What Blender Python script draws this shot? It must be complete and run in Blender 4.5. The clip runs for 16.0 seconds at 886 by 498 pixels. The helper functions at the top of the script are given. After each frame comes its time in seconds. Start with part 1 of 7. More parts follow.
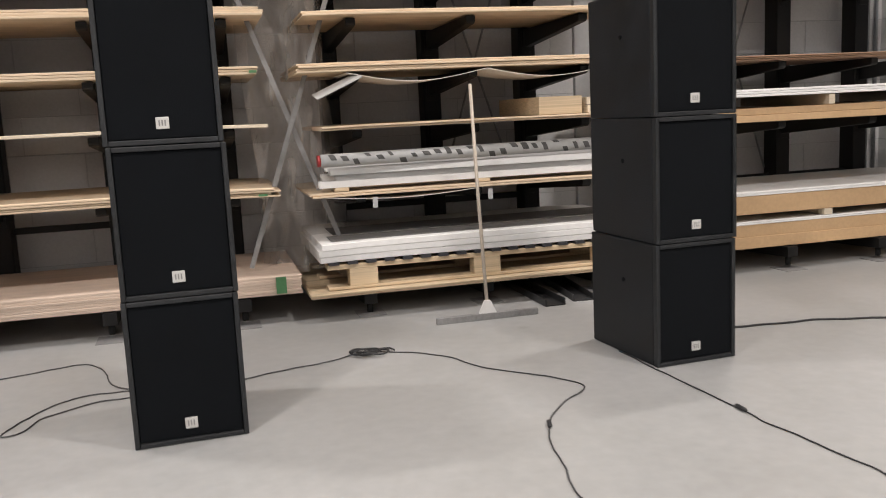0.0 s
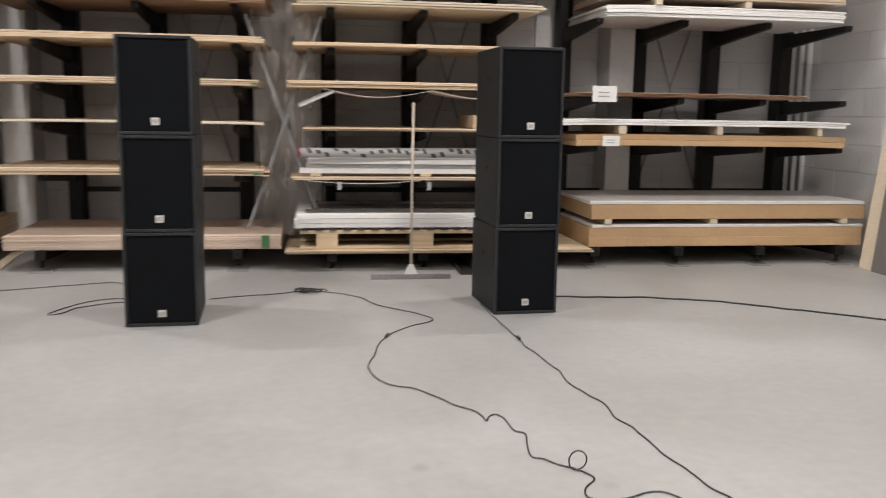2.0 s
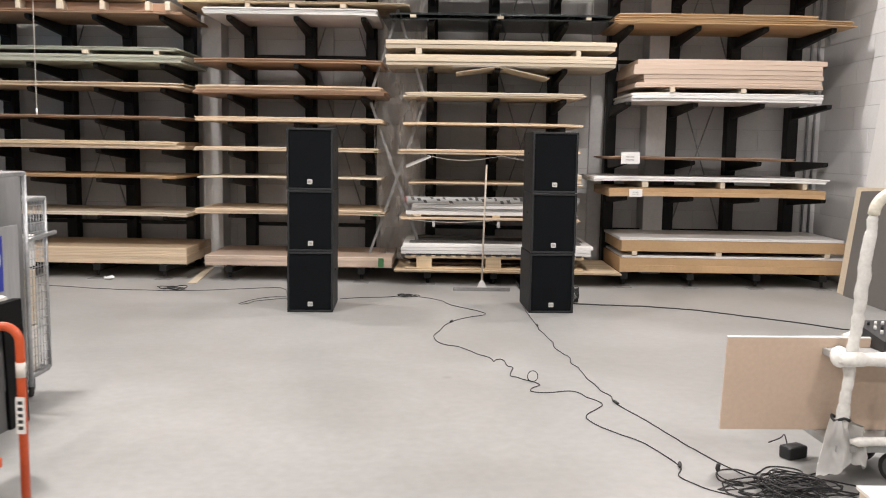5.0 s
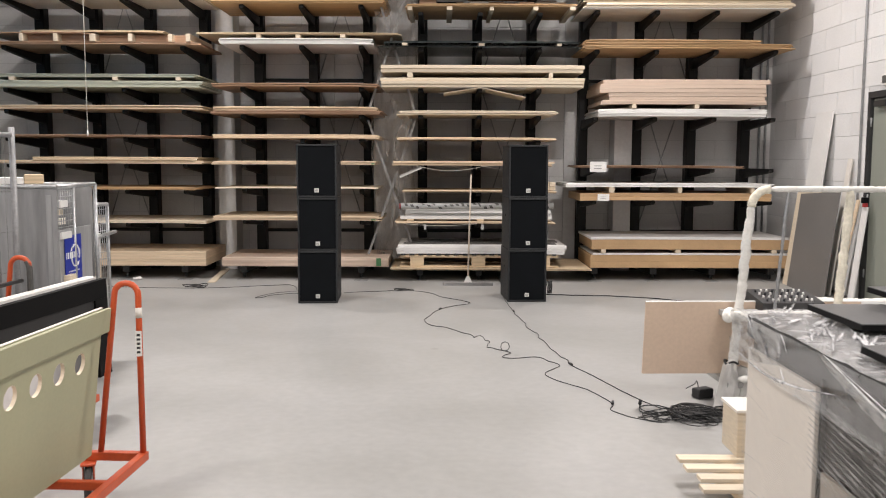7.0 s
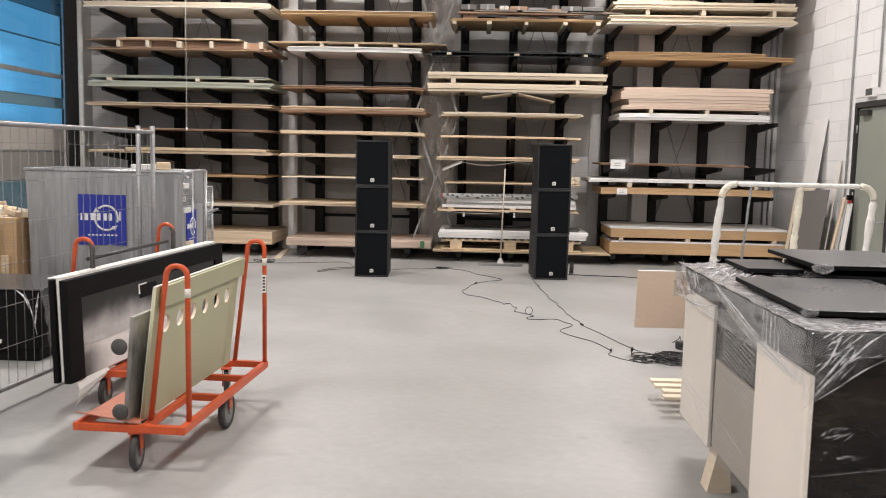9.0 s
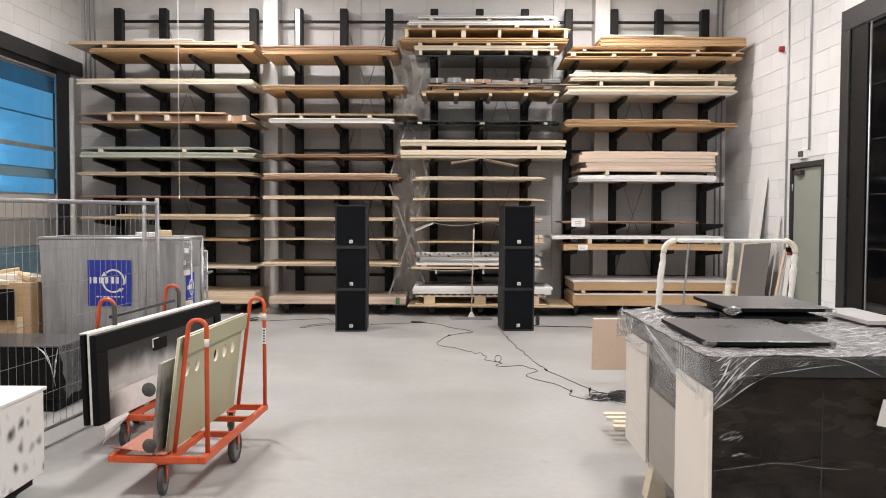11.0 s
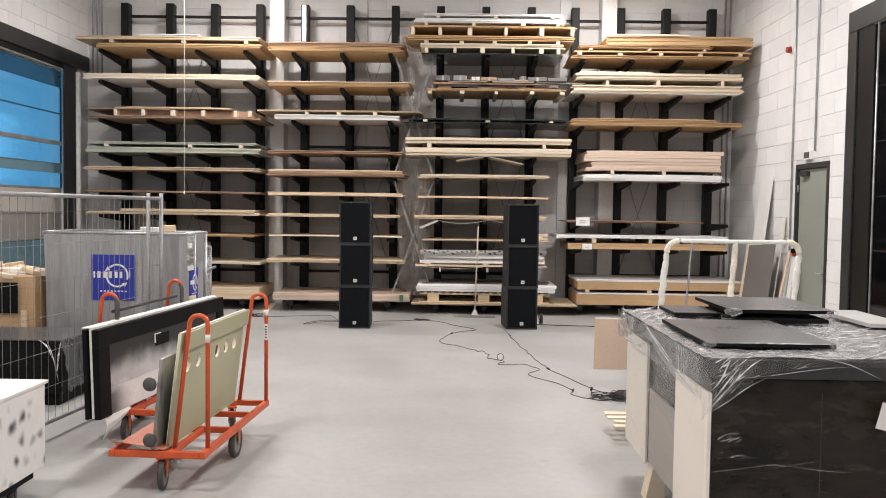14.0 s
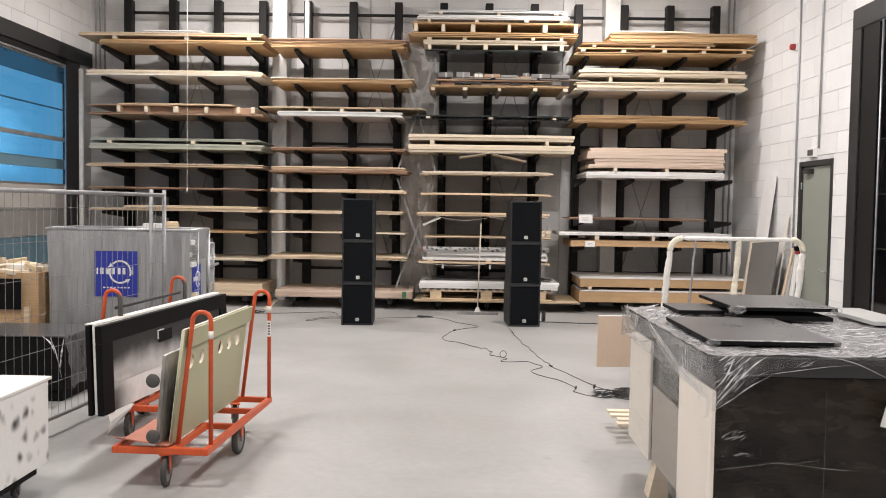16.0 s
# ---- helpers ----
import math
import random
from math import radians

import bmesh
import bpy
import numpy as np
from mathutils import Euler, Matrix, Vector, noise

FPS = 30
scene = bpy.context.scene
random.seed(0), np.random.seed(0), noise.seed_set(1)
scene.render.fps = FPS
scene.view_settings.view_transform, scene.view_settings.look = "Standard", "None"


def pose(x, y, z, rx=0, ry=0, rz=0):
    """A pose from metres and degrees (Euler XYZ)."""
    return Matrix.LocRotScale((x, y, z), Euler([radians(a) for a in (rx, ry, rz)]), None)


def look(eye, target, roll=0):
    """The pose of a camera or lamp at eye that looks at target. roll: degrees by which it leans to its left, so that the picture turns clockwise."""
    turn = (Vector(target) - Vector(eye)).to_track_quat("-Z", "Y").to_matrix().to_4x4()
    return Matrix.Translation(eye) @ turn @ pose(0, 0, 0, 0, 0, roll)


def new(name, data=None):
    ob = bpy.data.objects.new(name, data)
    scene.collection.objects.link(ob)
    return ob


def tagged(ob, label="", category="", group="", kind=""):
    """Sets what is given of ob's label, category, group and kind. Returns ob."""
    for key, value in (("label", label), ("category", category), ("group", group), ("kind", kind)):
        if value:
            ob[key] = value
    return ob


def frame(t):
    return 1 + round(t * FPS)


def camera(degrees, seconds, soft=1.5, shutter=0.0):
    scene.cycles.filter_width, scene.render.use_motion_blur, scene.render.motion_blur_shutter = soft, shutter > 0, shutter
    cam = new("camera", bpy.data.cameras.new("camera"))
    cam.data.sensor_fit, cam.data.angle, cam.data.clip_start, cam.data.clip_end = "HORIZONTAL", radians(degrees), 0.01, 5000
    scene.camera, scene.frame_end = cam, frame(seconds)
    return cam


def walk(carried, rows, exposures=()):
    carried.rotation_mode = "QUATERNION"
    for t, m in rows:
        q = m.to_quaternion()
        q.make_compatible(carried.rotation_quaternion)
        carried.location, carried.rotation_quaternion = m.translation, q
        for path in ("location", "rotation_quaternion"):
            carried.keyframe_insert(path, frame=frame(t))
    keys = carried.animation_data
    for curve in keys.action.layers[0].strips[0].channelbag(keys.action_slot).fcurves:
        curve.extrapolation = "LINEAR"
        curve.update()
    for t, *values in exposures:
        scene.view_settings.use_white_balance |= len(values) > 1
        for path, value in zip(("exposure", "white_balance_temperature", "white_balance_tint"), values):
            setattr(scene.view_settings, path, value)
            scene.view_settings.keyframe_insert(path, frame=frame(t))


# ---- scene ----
cam = camera(53.1, 16.0, soft=1.0, shutter=0.5)
PATH = [
    (0, (0.159, -0.42, 1.376), (0.664, 1.491, 1.073), -2.8),
    (0.5, (0.445, -0.958, 1.375), (0.832, 0.981, 1.073), -2.9),
    (1, (0.727, -1.589, 1.383), (1.046, 0.366, 1.106), -3.4),
    (1.5, (0.935, -2.092, 1.404), (1.369, -0.161, 1.121), -0.5),
    (2, (1.032, -2.658, 1.487), (1.324, -0.703, 1.18), 0.9),
    (2.5, (1.105, -3.321, 1.5), (1.255, -1.351, 1.19), 1.7),
    (3, (1.225, -3.965, 1.522), (1.315, -1.983, 1.266), 1.4),
    (3.5, (1.308, -4.523, 1.548), (1.338, -2.536, 1.327), 1.3),
    (4, (1.449, -4.999, 1.573), (1.47, -3.01, 1.368), 1.4),
    (4.5, (1.495, -5.397, 1.64), (1.498, -3.411, 1.42), 1.9),
    (4.8, (1.470, -5.664, 1.714), (1.455, -3.677, 1.490), 1.3),
    (5, (1.454, -5.842, 1.763), (1.447, -3.855, 1.537), 0.9),
    (5.2, (1.539, -6.028, 1.785), (1.504, -4.038, 1.594), 0.5),
    (7.3, (1.550, -7.569, 1.764), (1.559, -5.580, 1.559), 0.4),
    (7.5, (1.520, -7.753, 1.778), (1.527, -5.765, 1.561), 0.8),
    (8, (1.486, -8.250, 1.747), (1.463, -6.262, 1.533), 1.0),
    (8.5, (1.473, -8.705, 1.76), (1.424, -6.716, 1.549), 1.1),
    (9, (1.533, -9.130, 1.787), (1.455, -7.142, 1.573), 1.2),
    (9.5, (1.496, -9.525, 1.809), (1.459, -7.532, 1.639), 0.1),
    (9.7, (1.491, -9.664, 1.823), (1.478, -7.669, 1.681), 0.2),
    (12, (1.551, -10.148, 1.865), (1.527, -8.15, 1.786), 0.4),
    (12.5, (1.551, -10.142, 1.873), (1.514, -8.144, 1.789), 0.5),
    (13, (1.555, -10.137, 1.864), (1.507, -8.139, 1.778), 0.5),
    (13.5, (1.555, -10.126, 1.869), (1.51, -8.128, 1.777), 0.8),
    (14, (1.555, -10.11, 1.86), (1.527, -8.112, 1.77), 0.8),
    (14.5, (1.543, -10.104, 1.859), (1.513, -8.106, 1.764), 0.9),
    (15, (1.552, -10.116, 1.87), (1.514, -8.118, 1.772), 0.9),
    (15.5, (1.549, -10.119, 1.872), (1.508, -8.122, 1.772), 1.0),
    (16, (1.547, -10.102, 1.86), (1.514, -8.104, 1.763), 0.9),
]
walk(cam, [(t, look(eye, target, roll)) for t, eye, target, roll in PATH], [(0.0, -0.03), (0.6, -0.06), (1.5, -0.16), (2.5, -0.14), (3.5, -0.05), (4.5, 0.06), (5.0, 0.05), (7.5, -0.11), (9.5, -0.06), (12.0, -0.03), (16.0, -0.03)])

# ---- light ----
world = bpy.data.worlds.new("dusk")
scene.world = world
world.use_nodes = True
wn = world.node_tree.nodes
sky = wn.new("ShaderNodeTexSky")
sky.sky_type = "NISHITA"
sky.sun_disc = False
sky.sun_elevation, sky.sun_rotation = radians(1.0), radians(90)
world.node_tree.links.new(sky.outputs["Color"], wn["Background"].inputs["Color"])
wn["Background"].inputs["Strength"].default_value = 0.05

LAMP_Z = 6.2
LAMP_POWER = {-10.8: 195.0, -5.6: 195.0, 0.1: 320.0, 4.9: 160.0}
LAMPS = [(x, y) for y in LAMP_POWER for x in (-2.1, 3.9)]


# ---- materials ----
def material(name, color, rough=0.6, metal=0.0, var=0.12, scale=3.0, fine=60.0, bump=0.1, stretch=(1, 1, 1), spread=0.08, spec=0.5, tint=None):
    """Base colour broken by broad stains and fine grain, a little relief, and a random shade for each object."""
    m = bpy.data.materials.new(name)
    m.use_nodes = True
    nt = m.node_tree
    n, link = nt.nodes, nt.links.new
    b = n["Principled BSDF"]
    tc, mp, oi = n.new("ShaderNodeTexCoord"), n.new("ShaderNodeMapping"), n.new("ShaderNodeObjectInfo")
    mp.inputs["Scale"].default_value = stretch
    link(tc.outputs["Object"], mp.inputs["Vector"])
    off = n.new("ShaderNodeVectorMath")
    off.operation = "ADD"
    mul = n.new("ShaderNodeMath")
    mul.operation = "MULTIPLY"
    mul.inputs[1].default_value = 37.0
    link(oi.outputs["Random"], mul.inputs[0])
    link(mp.outputs[0], off.inputs[0])
    link(mul.outputs[0], off.inputs[1])
    big, small = n.new("ShaderNodeTexNoise"), n.new("ShaderNodeTexNoise")
    big.inputs["Scale"].default_value, big.inputs["Detail"].default_value = scale, 5
    small.inputs["Scale"].default_value, small.inputs["Detail"].default_value = fine, 4
    link(off.outputs[0], big.inputs["Vector"])
    link(off.outputs[0], small.inputs["Vector"])
    ramp = n.new("ShaderNodeValToRGB")
    dark = [c * (1 - 2.2 * var) for c in color]
    light = [min(1, c * (1 + 1.4 * var)) for c in color] if tint is None else tint
    ramp.color_ramp.elements[0].color, ramp.color_ramp.elements[0].position = (*dark, 1), 0.3
    ramp.color_ramp.elements[1].color, ramp.color_ramp.elements[1].position = (*light, 1), 0.7
    mixv = n.new("ShaderNodeMath")
    mixv.operation = "MULTIPLY_ADD"
    mixv.inputs[1].default_value = 0.45
    link(small.outputs["Fac"], mixv.inputs[0])
    half = n.new("ShaderNodeMath")
    half.operation = "MULTIPLY"
    half.inputs[1].default_value = 0.55
    link(big.outputs["Fac"], half.inputs[0])
    link(half.outputs[0], mixv.inputs[2])
    link(mixv.outputs[0], ramp.inputs["Fac"])
    hsv = n.new("ShaderNodeHueSaturation")
    rng = n.new("ShaderNodeMapRange")
    rng.inputs["To Min"].default_value, rng.inputs["To Max"].default_value = 1 - spread, 1 + spread
    link(oi.outputs["Random"], rng.inputs["Value"])
    link(rng.outputs[0], hsv.inputs["Value"])
    link(ramp.outputs["Color"], hsv.inputs["Color"])
    link(hsv.outputs["Color"], b.inputs["Base Color"])
    rr = n.new("ShaderNodeMapRange")
    rr.inputs["To Min"].default_value, rr.inputs["To Max"].default_value = max(0.03, rough - 0.12), min(1, rough + 0.12)
    link(mixv.outputs[0], rr.inputs["Value"])
    link(rr.outputs[0], b.inputs["Roughness"])
    b.inputs["Metallic"].default_value = metal
    b.inputs["Specular IOR Level"].default_value = spec
    if bump:
        bp = n.new("ShaderNodeBump")
        bp.inputs["Strength"].default_value, bp.inputs["Distance"].default_value = bump, 0.004
        link(small.outputs["Fac"], bp.inputs["Height"])
        link(bp.outputs[0], b.inputs["Normal"])
    return m


def concrete_floor():
    """Power-floated grey concrete: cloudy patches, faint worn tracks, fine specks and hairline scratches."""
    m = material("floor_concrete", (0.375, 0.374, 0.367), rough=0.42, var=0.07, scale=0.55, fine=14, bump=0.02, spread=0.0)
    nt = m.node_tree
    n, link = nt.nodes, nt.links.new
    b = n["Principled BSDF"]
    base = b.inputs["Base Color"].links[0].from_socket
    tc = n.new("ShaderNodeTexCoord")
    patch = n.new("ShaderNodeTexNoise")
    patch.inputs["Scale"].default_value, patch.inputs["Detail"].default_value, patch.inputs["Distortion"].default_value = 0.6, 8, 0.7
    link(tc.outputs["Object"], patch.inputs["Vector"])
    pr = n.new("ShaderNodeValToRGB")
    pr.color_ramp.elements[0].color, pr.color_ramp.elements[0].position = (0.87, 0.868, 0.855, 1), 0.36
    pr.color_ramp.elements[1].color, pr.color_ramp.elements[1].position = (1.0, 1.0, 1.0, 1), 0.6
    link(patch.outputs["Fac"], pr.inputs["Fac"])
    mul = n.new("ShaderNodeMix")
    mul.data_type, mul.blend_type = "RGBA", "MULTIPLY"
    mul.inputs["Factor"].default_value = 1
    link(base, mul.inputs["A"])
    link(pr.outputs["Color"], mul.inputs["B"])
    # small dark drops and scuffs
    vo = n.new("ShaderNodeTexVoronoi")
    vo.inputs["Scale"].default_value = 1.3
    link(tc.outputs["Object"], vo.inputs["Vector"])
    vr = n.new("ShaderNodeValToRGB")
    vr.color_ramp.elements[0].color, vr.color_ramp.elements[0].position = (0.72, 0.70, 0.68, 1), 0.02
    vr.color_ramp.elements[1].color, vr.color_ramp.elements[1].position = (1, 1, 1, 1), 0.07
    link(vo.outputs["Distance"], vr.inputs["Fac"])
    mul2 = n.new("ShaderNodeMix")
    mul2.data_type, mul2.blend_type = "RGBA", "MULTIPLY"
    mul2.inputs["Factor"].default_value = 0.6
    link(mul.outputs["Result"], mul2.inputs["A"])
    link(vr.outputs["Color"], mul2.inputs["B"])
    link(mul2.outputs["Result"], b.inputs["Base Color"])
    return m


def film_material(name, haze, gloss_rough=0.12, color=(0.85, 0.86, 0.88), mirror=0.45, stretch=(1, 1, 1), relief=0.6, blend=0.12):
    """Clear stretch film: mostly see-through, with a hazy sheen and sharp highlights on its creases."""
    m = bpy.data.materials.new(name)
    m.use_nodes = True
    nt = m.node_tree
    n, link = nt.nodes, nt.links.new
    n.remove(n["Principled BSDF"])
    tr, gl, df = n.new("ShaderNodeBsdfTransparent"), n.new("ShaderNodeBsdfGlossy"), n.new("ShaderNodeBsdfDiffuse")
    gl.inputs["Roughness"].default_value = gloss_rough
    df.inputs["Color"].default_value = (*color, 1)
    tc, ns = n.new("ShaderNodeTexCoord"), n.new("ShaderNodeTexNoise")
    ns.inputs["Scale"].default_value, ns.inputs["Detail"].default_value, ns.inputs["Distortion"].default_value = 7, 5, 2.0
    mp = n.new("ShaderNodeMapping")
    mp.inputs["Scale"].default_value, mp.inputs["Rotation"].default_value = stretch, (0.35, 0.35, 0.1)
    link(tc.outputs["Object"], mp.inputs["Vector"])
    link(mp.outputs[0], ns.inputs["Vector"])
    ramp = n.new("ShaderNodeMapRange")
    ramp.inputs["From Min"].default_value, ramp.inputs["From Max"].default_value = 0.4, 0.75
    ramp.inputs["To Min"].default_value, ramp.inputs["To Max"].default_value = haze * 0.5, haze * 2.0
    link(ns.outputs["Fac"], ramp.inputs["Value"])
    bp = n.new("ShaderNodeBump")
    bp.inputs["Strength"].default_value, bp.inputs["Distance"].default_value = relief, 0.02
    link(ns.outputs["Fac"], bp.inputs["Height"])
    link(bp.outputs[0], gl.inputs["Normal"])
    mix1, mix2 = n.new("ShaderNodeMixShader"), n.new("ShaderNodeMixShader")
    link(ramp.outputs[0], mix1.inputs["Fac"])
    link(tr.outputs[0], mix1.inputs[1])
    link(df.outputs[0], mix1.inputs[2])
    lw = n.new("ShaderNodeLayerWeight")
    lw.inputs["Blend"].default_value = blend
    link(bp.outputs[0], lw.inputs["Normal"])
    share = n.new("ShaderNodeMath")
    share.operation = "MULTIPLY"
    share.inputs[1].default_value = mirror
    link(lw.outputs["Fresnel"], share.inputs[0])
    link(share.outputs[0], mix2.inputs["Fac"])
    link(mix1.outputs[0], mix2.inputs[1])
    link(gl.outputs[0], mix2.inputs[2])
    link(mix2.outputs[0], n["Material Output"].inputs["Surface"])
    return m


def glow_material(name, color, strength):
    m = bpy.data.materials.new(name)
    m.use_nodes = True
    b = m.node_tree.nodes["Principled BSDF"]
    b.inputs["Base Color"].default_value = (*color, 1)
    b.inputs["Emission Color"].default_value = (*color, 1)
    b.inputs["Emission Strength"].default_value = strength
    return m


def glass_material(name, color=(0.9, 0.95, 1.0), ior=1.2):
    m = bpy.data.materials.new(name)
    m.use_nodes = True
    b = m.node_tree.nodes["Principled BSDF"]
    b.inputs["Base Color"].default_value = (*color, 1)
    b.inputs["Roughness"].default_value = 0.03
    b.inputs["Transmission Weight"].default_value = 1.0
    b.inputs["IOR"].default_value = ior
    return m


